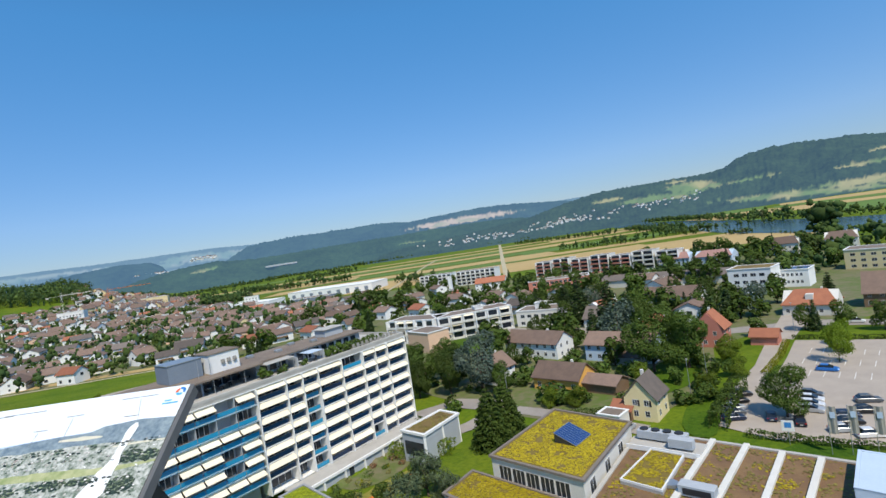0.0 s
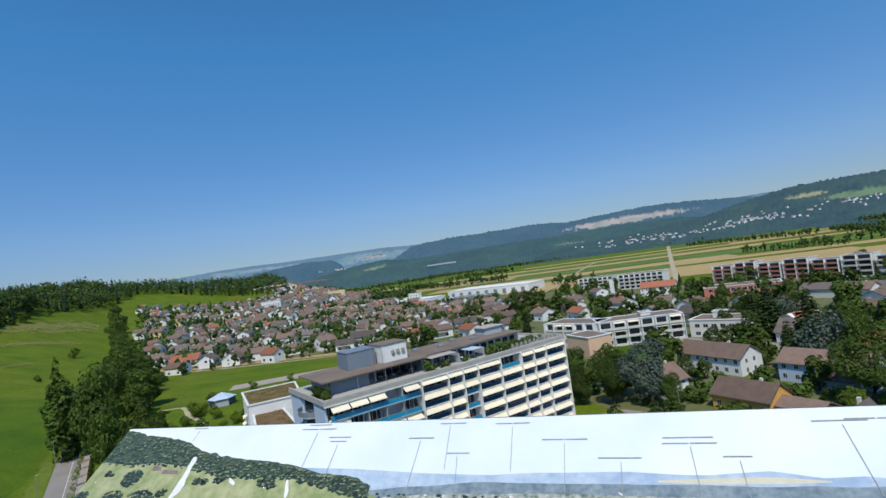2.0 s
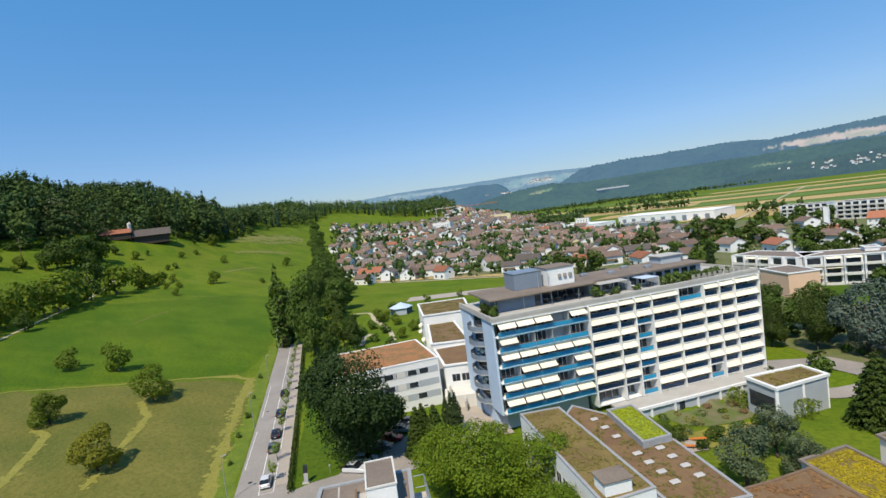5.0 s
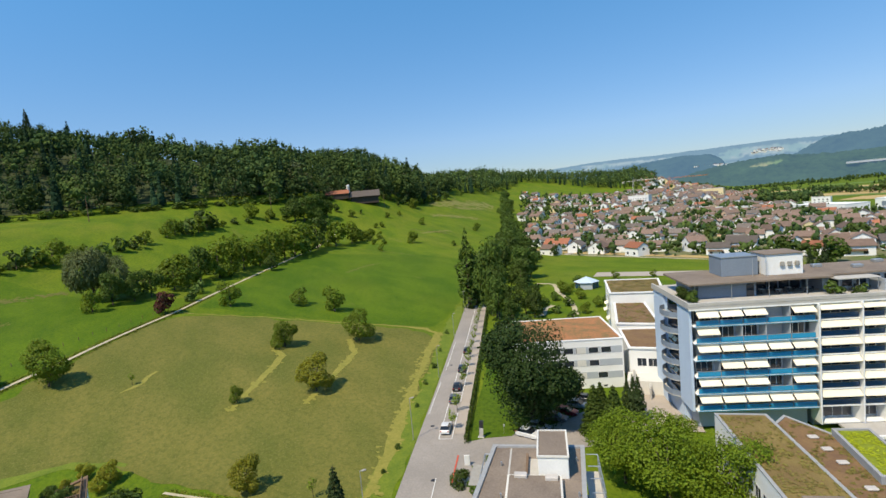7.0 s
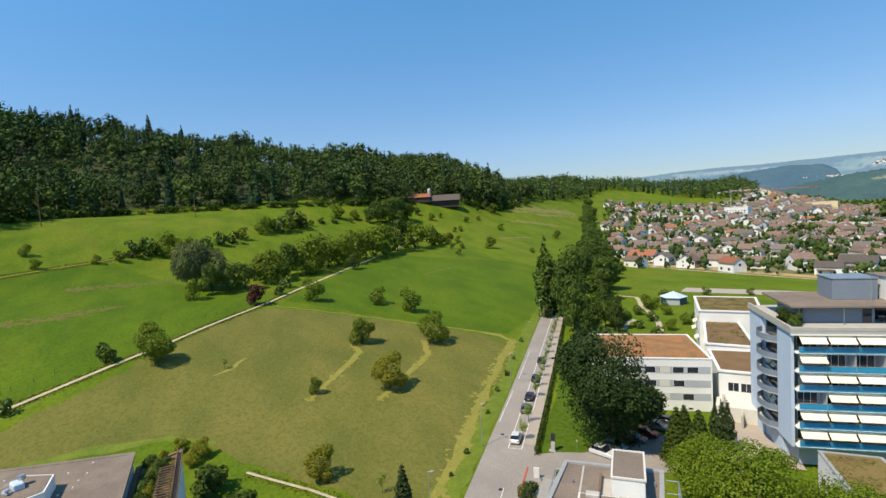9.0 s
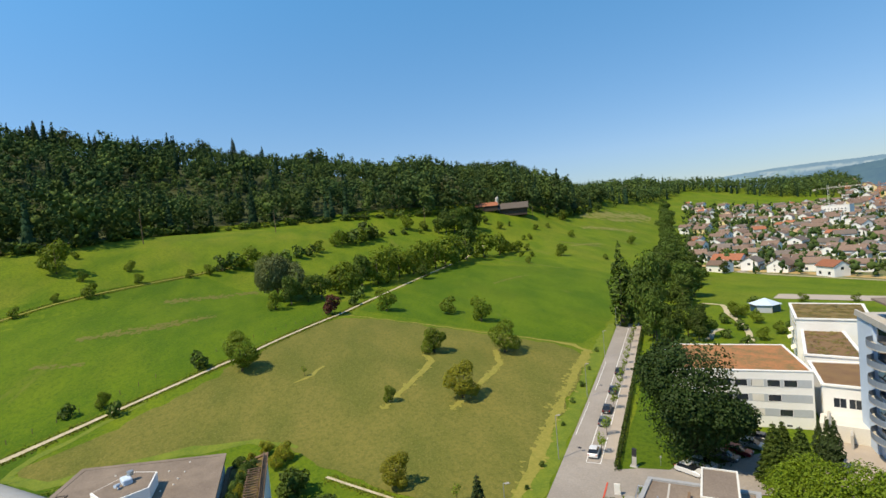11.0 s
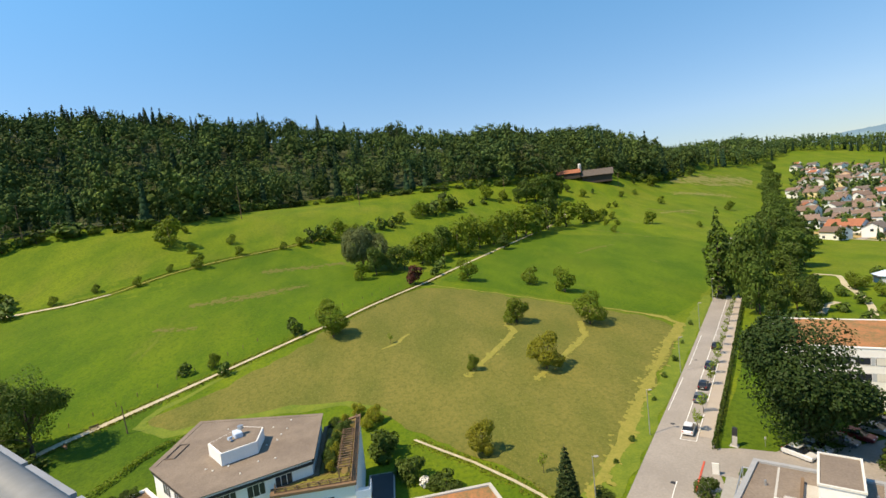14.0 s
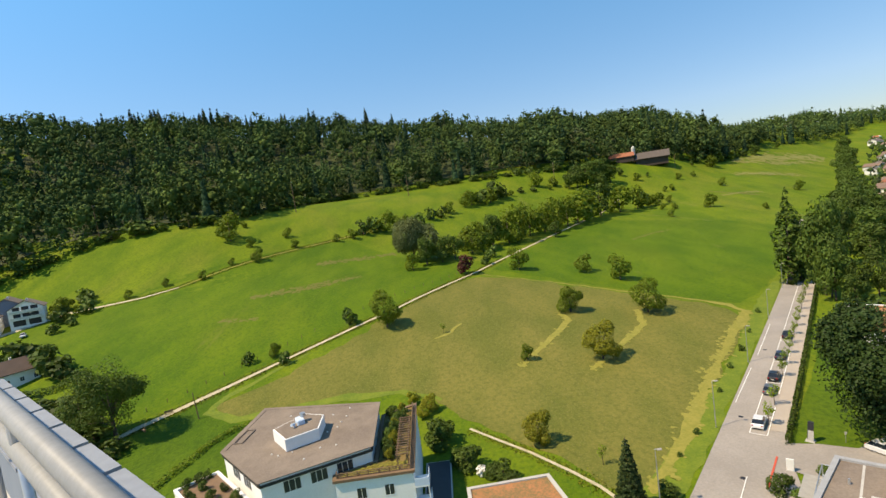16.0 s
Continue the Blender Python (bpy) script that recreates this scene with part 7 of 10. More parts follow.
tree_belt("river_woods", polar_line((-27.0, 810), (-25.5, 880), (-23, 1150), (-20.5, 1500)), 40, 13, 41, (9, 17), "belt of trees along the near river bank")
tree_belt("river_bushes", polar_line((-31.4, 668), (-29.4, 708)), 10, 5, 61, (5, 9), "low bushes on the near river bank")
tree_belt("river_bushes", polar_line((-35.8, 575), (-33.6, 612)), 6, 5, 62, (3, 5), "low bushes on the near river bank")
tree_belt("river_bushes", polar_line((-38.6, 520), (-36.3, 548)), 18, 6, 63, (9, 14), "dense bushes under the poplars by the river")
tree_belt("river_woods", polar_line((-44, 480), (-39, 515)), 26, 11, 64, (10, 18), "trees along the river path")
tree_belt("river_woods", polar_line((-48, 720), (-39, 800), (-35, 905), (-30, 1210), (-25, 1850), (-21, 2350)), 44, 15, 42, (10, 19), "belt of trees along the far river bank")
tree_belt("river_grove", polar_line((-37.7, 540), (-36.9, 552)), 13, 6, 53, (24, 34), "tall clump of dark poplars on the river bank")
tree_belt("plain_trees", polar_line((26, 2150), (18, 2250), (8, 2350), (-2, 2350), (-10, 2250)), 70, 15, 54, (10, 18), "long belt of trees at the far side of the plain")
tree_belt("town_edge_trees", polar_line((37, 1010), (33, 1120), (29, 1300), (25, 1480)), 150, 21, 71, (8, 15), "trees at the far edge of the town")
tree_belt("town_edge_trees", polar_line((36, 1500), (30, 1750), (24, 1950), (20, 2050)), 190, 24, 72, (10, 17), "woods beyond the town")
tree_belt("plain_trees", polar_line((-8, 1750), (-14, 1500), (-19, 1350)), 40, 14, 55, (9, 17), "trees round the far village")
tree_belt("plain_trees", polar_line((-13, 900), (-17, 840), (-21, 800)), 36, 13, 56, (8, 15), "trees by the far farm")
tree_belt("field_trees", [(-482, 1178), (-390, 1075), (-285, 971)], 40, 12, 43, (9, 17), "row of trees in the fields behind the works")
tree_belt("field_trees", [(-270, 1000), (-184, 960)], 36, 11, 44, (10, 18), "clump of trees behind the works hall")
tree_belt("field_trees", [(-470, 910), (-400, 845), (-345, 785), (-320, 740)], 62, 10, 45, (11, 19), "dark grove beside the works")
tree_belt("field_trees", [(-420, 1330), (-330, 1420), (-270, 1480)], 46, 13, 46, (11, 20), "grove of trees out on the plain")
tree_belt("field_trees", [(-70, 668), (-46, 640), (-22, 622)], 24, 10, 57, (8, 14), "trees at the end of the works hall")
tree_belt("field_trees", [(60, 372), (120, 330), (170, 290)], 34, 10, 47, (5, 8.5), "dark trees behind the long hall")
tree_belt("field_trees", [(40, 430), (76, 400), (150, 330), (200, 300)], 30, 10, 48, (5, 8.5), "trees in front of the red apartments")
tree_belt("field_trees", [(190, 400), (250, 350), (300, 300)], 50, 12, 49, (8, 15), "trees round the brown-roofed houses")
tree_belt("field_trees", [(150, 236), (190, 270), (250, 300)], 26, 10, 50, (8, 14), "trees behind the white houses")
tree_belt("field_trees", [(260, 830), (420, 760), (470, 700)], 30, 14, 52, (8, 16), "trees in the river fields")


def crest(az, el):
    return np.interp(az, [p[0] for p in el], [p[1] for p in el])


def ridge(name, az0, az1, el, dist, material, label, step=0.12, deep=500, foot=-30, seed=0.0, clearings=(), canopy=9.0, rows=34):
    """A range of hills far off: its crest follows heights in degrees over azimuth; clearings are (az, el, half width, half height, lean)."""
    azs = np.arange(az0, az1 + step / 2, step)
    els = crest(azs, el)
    verts, field, n = [], [], len(azs)
    for k in range(rows):
        s = k / (rows - 1)
        for a, e in zip(azs, els):
            r = dist + deep * (s - 1) + 40 * noise.noise((a * 0.4, s * 3, seed + 7))
            top = 43 + dist * math.tan(radians(e))
            folds = 0.10 * noise.noise((a * 0.4 + s * 2, s * 4, seed)) + 0.05 * noise.noise((a * 1.1 + s * 4, s * 8, seed + 3))
            z = foot + (top - foot) * (math.sin(s * math.pi / 2) ** 1.15 + folds * math.sin(s * math.pi))
            up = math.degrees(math.atan2(z - 43, r))
            wob = noise.noise((a * 1.6, up * 4.0, seed + 11)) * 0.55 + 0.35 * noise.noise((a * 5, up * 11, seed + 5))
            open_land = 0.0
            for ca, ce, wa, we, lean in clearings:
                q = math.hypot((a - ca) / wa, (up - ce - lean * (a - ca)) / we)
                open_land = max(open_land, min(1.0, max(0.0, (1.0 + wob * 0.7 - q) * 7)))
            tuft = abs(noise.noise((a * dist / 1400, k * 1.3, seed))) + 0.6 * noise.noise((a * dist / 500, k * 2.7, seed + 2))
            z += canopy * tuft * (1 - open_land) * min(1.0, s * 5)
            verts.append((-math.sin(radians(a)) * r, math.cos(radians(a)) * r, z))
            field.append(open_land)
    faces = [(k * n + j, k * n + j + 1, (k + 1) * n + j + 1, (k + 1) * n + j) for k in range(rows - 1) for j in range(n - 1)]
    me = np_mesh(name, np.array(verts), np.array(faces)[:, ::-1], material, False)
    me.attributes.new("field", "FLOAT", "POINT").data.foreach_set("value", np.array(field, np.float32))
    ob = tagged(new(name, me), label, "hills", kind="structure")
    return ob, np.array(verts).reshape(rows, n, 3)


def far_mat(name, woods, fields, haze_glow, strength, scale=0.02):
    """Far hills: woods and pale fields, with the blue air haze added as emission."""
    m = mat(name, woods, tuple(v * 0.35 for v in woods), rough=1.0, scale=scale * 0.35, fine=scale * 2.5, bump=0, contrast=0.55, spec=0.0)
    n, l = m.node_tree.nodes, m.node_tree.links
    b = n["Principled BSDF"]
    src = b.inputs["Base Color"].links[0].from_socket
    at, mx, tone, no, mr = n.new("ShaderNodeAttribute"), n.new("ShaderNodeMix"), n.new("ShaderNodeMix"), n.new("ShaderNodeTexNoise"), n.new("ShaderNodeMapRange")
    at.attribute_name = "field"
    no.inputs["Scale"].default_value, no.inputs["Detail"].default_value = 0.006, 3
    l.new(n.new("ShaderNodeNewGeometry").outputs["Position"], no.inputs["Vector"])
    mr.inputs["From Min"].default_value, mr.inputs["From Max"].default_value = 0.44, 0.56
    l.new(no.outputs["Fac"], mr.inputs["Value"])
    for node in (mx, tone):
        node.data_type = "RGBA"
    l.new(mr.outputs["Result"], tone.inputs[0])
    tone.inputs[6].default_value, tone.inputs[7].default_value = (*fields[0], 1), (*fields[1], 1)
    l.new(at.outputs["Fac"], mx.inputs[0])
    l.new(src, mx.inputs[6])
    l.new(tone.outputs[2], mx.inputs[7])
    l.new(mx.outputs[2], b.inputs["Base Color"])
    # the hills give off this blue themselves, in place of hazy air
    b.inputs["Emission Color"].default_value = (*haze_glow, 1)
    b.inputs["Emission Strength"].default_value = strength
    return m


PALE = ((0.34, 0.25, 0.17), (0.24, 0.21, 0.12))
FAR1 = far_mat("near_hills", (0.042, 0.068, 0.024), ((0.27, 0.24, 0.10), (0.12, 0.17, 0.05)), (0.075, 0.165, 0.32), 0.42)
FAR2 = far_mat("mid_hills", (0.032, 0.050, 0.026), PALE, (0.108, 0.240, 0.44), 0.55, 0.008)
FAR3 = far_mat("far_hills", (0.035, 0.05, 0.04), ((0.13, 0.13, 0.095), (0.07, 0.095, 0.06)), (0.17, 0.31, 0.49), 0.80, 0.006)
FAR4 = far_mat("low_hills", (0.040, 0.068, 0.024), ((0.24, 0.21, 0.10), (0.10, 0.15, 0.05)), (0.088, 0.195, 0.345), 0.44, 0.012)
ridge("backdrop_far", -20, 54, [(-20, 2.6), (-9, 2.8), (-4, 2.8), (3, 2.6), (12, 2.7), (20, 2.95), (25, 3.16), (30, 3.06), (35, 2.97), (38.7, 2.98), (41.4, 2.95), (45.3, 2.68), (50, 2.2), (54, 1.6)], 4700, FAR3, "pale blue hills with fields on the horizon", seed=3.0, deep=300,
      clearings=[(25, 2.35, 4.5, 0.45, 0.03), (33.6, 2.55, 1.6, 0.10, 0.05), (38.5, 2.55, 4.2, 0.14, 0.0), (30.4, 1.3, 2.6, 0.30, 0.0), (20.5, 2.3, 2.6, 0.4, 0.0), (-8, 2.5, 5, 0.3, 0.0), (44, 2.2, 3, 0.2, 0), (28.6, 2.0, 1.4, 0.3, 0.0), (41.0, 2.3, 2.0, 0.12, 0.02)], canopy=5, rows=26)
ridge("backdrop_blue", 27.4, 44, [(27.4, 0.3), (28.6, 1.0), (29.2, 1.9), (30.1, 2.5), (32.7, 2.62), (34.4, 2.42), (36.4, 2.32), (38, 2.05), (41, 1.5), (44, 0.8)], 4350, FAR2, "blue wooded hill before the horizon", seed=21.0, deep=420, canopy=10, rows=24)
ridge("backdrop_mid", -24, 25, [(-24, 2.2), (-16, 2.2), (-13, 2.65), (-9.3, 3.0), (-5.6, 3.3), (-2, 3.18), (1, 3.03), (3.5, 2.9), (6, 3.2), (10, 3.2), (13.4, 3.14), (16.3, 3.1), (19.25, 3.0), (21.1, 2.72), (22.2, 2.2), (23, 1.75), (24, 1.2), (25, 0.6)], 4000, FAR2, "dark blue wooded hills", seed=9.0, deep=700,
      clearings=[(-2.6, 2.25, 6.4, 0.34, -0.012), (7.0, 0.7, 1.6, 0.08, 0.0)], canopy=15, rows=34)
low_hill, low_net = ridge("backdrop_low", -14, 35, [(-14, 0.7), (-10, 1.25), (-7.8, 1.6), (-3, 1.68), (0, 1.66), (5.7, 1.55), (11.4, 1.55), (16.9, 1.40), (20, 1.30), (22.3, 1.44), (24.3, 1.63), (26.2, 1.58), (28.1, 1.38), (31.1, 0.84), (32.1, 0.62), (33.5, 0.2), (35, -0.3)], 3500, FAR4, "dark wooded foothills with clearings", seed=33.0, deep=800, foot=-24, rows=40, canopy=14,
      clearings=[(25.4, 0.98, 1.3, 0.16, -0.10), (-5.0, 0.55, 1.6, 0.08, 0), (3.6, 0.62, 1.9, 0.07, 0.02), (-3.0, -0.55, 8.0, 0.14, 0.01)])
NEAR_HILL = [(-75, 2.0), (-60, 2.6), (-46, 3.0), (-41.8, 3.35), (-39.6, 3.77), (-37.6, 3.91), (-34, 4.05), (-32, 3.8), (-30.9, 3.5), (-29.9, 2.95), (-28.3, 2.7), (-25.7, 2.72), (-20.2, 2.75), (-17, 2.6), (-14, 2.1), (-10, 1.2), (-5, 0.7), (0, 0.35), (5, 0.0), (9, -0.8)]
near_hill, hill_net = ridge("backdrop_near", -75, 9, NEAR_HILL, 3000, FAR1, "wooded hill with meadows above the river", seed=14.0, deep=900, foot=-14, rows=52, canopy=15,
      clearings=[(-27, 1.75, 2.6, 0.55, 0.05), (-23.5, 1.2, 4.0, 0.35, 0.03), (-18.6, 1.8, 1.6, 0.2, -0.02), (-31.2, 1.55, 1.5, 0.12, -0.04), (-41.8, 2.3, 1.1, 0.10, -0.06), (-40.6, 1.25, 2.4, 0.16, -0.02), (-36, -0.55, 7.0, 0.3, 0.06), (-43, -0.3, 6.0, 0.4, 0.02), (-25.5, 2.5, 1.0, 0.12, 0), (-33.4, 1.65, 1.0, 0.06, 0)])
# village at the foot of the hill
hill_rng = random.Random(15)
village = []
for k in range(180):
    a = hill_rng.choice((hill_rng.gauss(-14.5, 2.6), hill_rng.gauss(-14.5, 2.6), hill_rng.gauss(-23.5, 2.6), hill_rng.gauss(-8, 2.5), hill_rng.gauss(-2.5, 3)))
    up = {True: abs(hill_rng.gauss(0.0, 0.34)) - 0.22, False: hill_rng.gauss(0.65, 0.2)}[a > -19] + (0.25 if -17 < a < -13 else 0) - (0.25 if a > -10 else 0)
    col = int(round((a + 75) / 0.12))
    if not 0 <= col < hill_net.shape[1]:
        continue
    column = hill_net[:, col]
    seen = np.degrees(np.arctan2(column[:, 2] - 43, np.hypot(column[:, 0], column[:, 1])))
    row = int(np.argmax(seen > up))
    if row < 1:
        continue
    x, y, z = column[row]
    sc = hill_rng.uniform(0.5, 0.9)
    village.append((hill_rng.choice((0, 1, 2, 3, 0, 2)), Matrix.Translation((x, y, z)) @ Matrix.Rotation(hill_rng.uniform(0, 3), 4, "Z") @ Matrix.Diagonal((sc, sc, sc * 1.2, 1))))
for a, up in [(hill_rng.uniform(28.7, 32.4), hill_rng.uniform(1.22, 1.4)) for k in range(26)] + [(hill_rng.uniform(24.2, 26.6), hill_rng.uniform(2.1, 2.4)) for k in range(34)]:
    x, y = polar(a, 4150)
    village.append((hill_rng.choice((0, 1, 2, 3)), Matrix.Translation((x, y, 43 + 4150 * math.tan(radians(up)))) @ Matrix.Rotation(hill_rng.uniform(0, 3), 4, "Z") @ Matrix.Diagonal((1.3, 1.3, 1.3, 1))))
joined_houses("far_village", village, "white houses of the village below the hill")
for a0, a1, up, h in ((19.6, 16.3, 0.36, 9),):
    column = low_net[:, int(round(((a0 + a1) / 2 + 14) / 0.12))]
    seen = np.degrees(np.arctan2(column[:, 2] - 43, np.hypot(column[:, 0], column[:, 1])))
    wx, wy, wz = column[int(np.argmax(seen > up))]
    wr = math.hypot(wx, wy) - 12
    flat_block("far_works", polar_line((a0, wr), (a1, wr), (a1, wr + 40), (a0, wr + 40)), wz - 3, wz + h * 0.6, M["panelgrey"], M["offwhite"], "long white halls far across the plain", "factory")
# garden trees: forest leaves again, toned down to look shaded
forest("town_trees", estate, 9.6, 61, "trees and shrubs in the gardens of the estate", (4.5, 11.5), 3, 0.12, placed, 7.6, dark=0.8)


# ---- trees and hedges round the baths and the car park ----
for key, x, y, h, w in (("bluecedar", 5, 143, 17, 0.95), ("cedar", 4, 104, 13, 1.2), ("cedar", 8, 110, 12, 1.2), ("broad2", -11, 151, 12, 0.8), ("broad", -4, 142, 13, 0.7), ("broad2", -15, 160, 13, 0.8), ("broad2", -20, 150, 12, 0.8), ("spruce", 51, 228, 17, 1.5), ("spruce", 54, 216, 19, 1.6), ("bluecedar", 63, 226, 14, 0.7), ("spruce", 57.8, 188, 20, 1.7), ("spruce", 64, 186.5, 16, 1.6), ("broad", 40, 225, 11, 0.8), ("broad", 48, 241, 12, 0.8), ("broad", -7, 161, 12, 0.8), ("broad", -2, 150, 13, 0.75), ("broad2", 10.5, 136, 9, 0.8), ("broad", -13, 144, 11, 0.8), ("broad", 17, 160, 8, 0.9), ("broad2", -3, 178, 10, 0.9), ("broad", -24, 160, 12, 0.8), ("broad", -16, 171, 11, 0.9), ("broad2", 51, 135, 17.5, 0.95), ("broad2", 60, 134, 16, 0.9),
                        ("bluecedar", 51, 160, 17.5, 0.8), ("spruce", 45, 166, 15, 1.3), ("broad", 60, 168, 14, 0.8), ("broad", 52, 238, 15, 0.8), ("broad2", 36, 250, 14, 0.8), ("broad", 66, 232, 14, 0.8), ("broad2", 74, 205, 13, 0.8), ("broad2", 60, 96, 10.5, 0.95), ("plane", 90, 121, 9.5, 0.6), ("plane", 96, 128, 7.5, 0.7), ("plane", 101, 134, 7.0, 0.7),
                        ("broad2", 105, 153, 8.2, 0.85), ("broad2", 113, 148, 8.8, 0.85), ("broad2", 119, 141, 8.8, 0.85), ("cypress", 90, 178, 11.5, 1.6), ("cypress", 96, 178, 11.5, 1.6), ("bluecedar", 107, 181, 13, 0.8), ("fruit", 54, 113, 5.5, 0.8), ("fruit2", 55, 118, 4, 0.9), ("spruce", 128, 172, 14, 1.2), ("broad", 31, 199, 9, 0.9),
                        ("fruit", 20, 121, 5, 0.9), ("fruit2", 26, 119, 5, 1.0), ("bush", 36, 115, 3, 1.2), ("towndark", 42, 182, 9, 1.0), ("broad", 70, 190, 12, 0.9), ("towndark", 83, 200, 11, 1.0), ("broad2", 12, 168, 9, 0.9), ("towndark", 58, 150, 9, 1.0), ("broad", 66, 150, 12, 0.9), ("fruit", 44, 124, 6, 1.0), ("fruit2", 64, 140, 5, 1.0),
                        ("fruit", 66, 122, 5, 1.0), ("fruit", 70, 134, 6, 0.9), ("fruit2", 76, 142, 5, 1.0), ("towndark", 92, 192, 10, 1.0), ("broad", 100, 200, 12, 0.9), ("towndark", 110, 195, 10, 1.0), ("broad2", 68, 160, 10, 0.9), ("towndark", 40, 196, 10, 1.0), ("broad", 46, 212, 12, 0.8)):
    plant(key, x, y, h, w)
for x, y, h in ((-23, 88, 2.4), (-26, 91, 2.0), (-18, 92, 2.6), (-15, 95, 2.2), (-12, 99, 2.4), (-28, 87, 1.6), (-19, 86, 1.8)):
    plant(rim_rng.choice(("bush", "darkbush")), x, y, h, 1.1, "shrubs of the clinic garden")


def hedge(line, width, height, leaf, label, seed=0, name="hedge", density=26):
    """A clipped hedge along a line: leaves over a long block with an uneven top."""
    rng = np.random.default_rng(seed)
    cs, ns = [], []
    for (x0, y0), (x1, y1) in zip(line, line[1:]):
        ln = math.dist((x0, y0), (x1, y1))
        ux, uy = (x1 - x0) / ln, (y1 - y0) / ln
        n = int(ln * (width + 2 * height) * density / 2)
        s = rng.uniform(0, ln, n)
        q = rng.uniform(0, width + 2 * height, n)
        side = np.where(q < height, -1, np.where(q > height + width, 1, 0))
        off = np.where(side == 0, q - height - width / 2, side * width / 2)
        zz = np.where(side == 0, height, np.where(side < 0, q, q - height - width)) * (1 + 0.08 * np.sin(s * 1.3 + x0))
        x, y = x0 + ux * s - uy * off, y0 + uy * s + ux * off
        cs.append(np.stack([x, y, gz(x, y) + zz + rng.normal(0, 0.07, n)], 1))
        ns.append(np.stack([-uy * side, ux * side, (side == 0) * 1.0 + 0.2], 1))
    v, f = leaf_cards(rng, np.concatenate(cs), np.concatenate(ns), 0.34)
    t = thing(name, pose(line[0][0], line[0][1], g(*line[0])), label, "hedge")
    v = v - np.array([line[0][0], line[0][1], g(*line[0])])
    part("foliage", np_mesh("foliage", v, f, LEAF[leaf]), None, t)
    stem = Mesh()
    for (x0, y0), (x1, y1) in zip(line, line[1:]):
        ln = math.dist((x0, y0), (x1, y1))
        for k in range(max(1, int(ln / 2))):
            s = (k + 0.5) * 2 / ln
            px, py = x0 + (x1 - x0) * s - line[0][0], y0 + (y1 - y0) * s - line[0][1]
            pz = g(px + line[0][0], py + line[0][1]) - g(*line[0])
            stem.tube([(px, py, pz - 0.1), (px, py, pz + height * 0.9)], [0.06, 0.03], 5)
    part("stems", stem, M["bark"], t)
    return t


hedge([road_xy(17, -0.6), road_xy(60, -0.4), road_xy(126, 0.2)], 0.5, 1.3, "dark", "long clipped dark hedge along the pavement", 1)
hedge([(46, 95), (55, 106), (62, 114.5)], 3.0, 3.3, "dark", "tall dark hedge beside the car park", 2)
hedge([(49, 91), (57, 84), (66, 78), (80, 70)], 1.2, 1.2, "green", "low green hedge in front of the car park", 3)
hedge([(96, 146), (112, 133), (150, 98)], 1.2, 1.1, "dark", "clipped hedge at the far side of the car park", 4)
hedge([(71.5, 120.5), (84, 133), (93, 144)], 1.6, 0.7, "yellow", "low yellow-green hedge along the street", 5)
hedge([(-18, 109), (-11, 107.6), (-4, 105)], 3.0, 2.8, "orchard", "broad bright green hedge in the clinic garden", 6)
for x, y, h, w in ((-12, 77.7, 9.0, 1.1), (-9, 87, 8.5, 1.0), (-5.5, 81, 7.5, 1.0)):
    plant("pine", x, y, h, w, "pines of the clinic garden")
hedge([(20, 113), (33, 110)], 1.4, 1.6, "dark", "dark hedge behind the street", 7)
hedge([(-82, -56), (-89.2, -55.2), (-96.2, -53.4), (-102.2, -52.3), (-106.8, -49.2), (-109.4, -45), (-110, -38), (-108, -30), (-106, -22)], 1.2, 0.8, "orchard", "rough green hedge on the grassy bank", 8)
hedge([(-137.5, -121.6), (-140.5, -110.5), (-148.0, -113)], 1.8, 1.6, "green", "green hedge round the villa garden", 9)

# ---- parked cars ----
PAINT = {}


def paint(key, c):
    if key not in PAINT:
        PAINT[key] = mat("car_paint_" + key, c, tuple(v * 0.92 for v in c), rough=0.28, metal=0.25, scale=2, fine=20, bump=0, spec=0.6)
    return PAINT[key]


CARS = {}
GLASS = glass_mat("car_glass", (0.015, 0.018, 0.022), 0.06)
LAMP = mat("headlight_glass", (0.75, 0.76, 0.78), rough=0.15, bump=0)
TAIL = mat("tail_light", (0.45, 0.02, 0.02), rough=0.2, bump=0)
RIM = mat("alloy_rim", (0.55, 0.55, 0.57), rough=0.3, metal=0.8, bump=0)


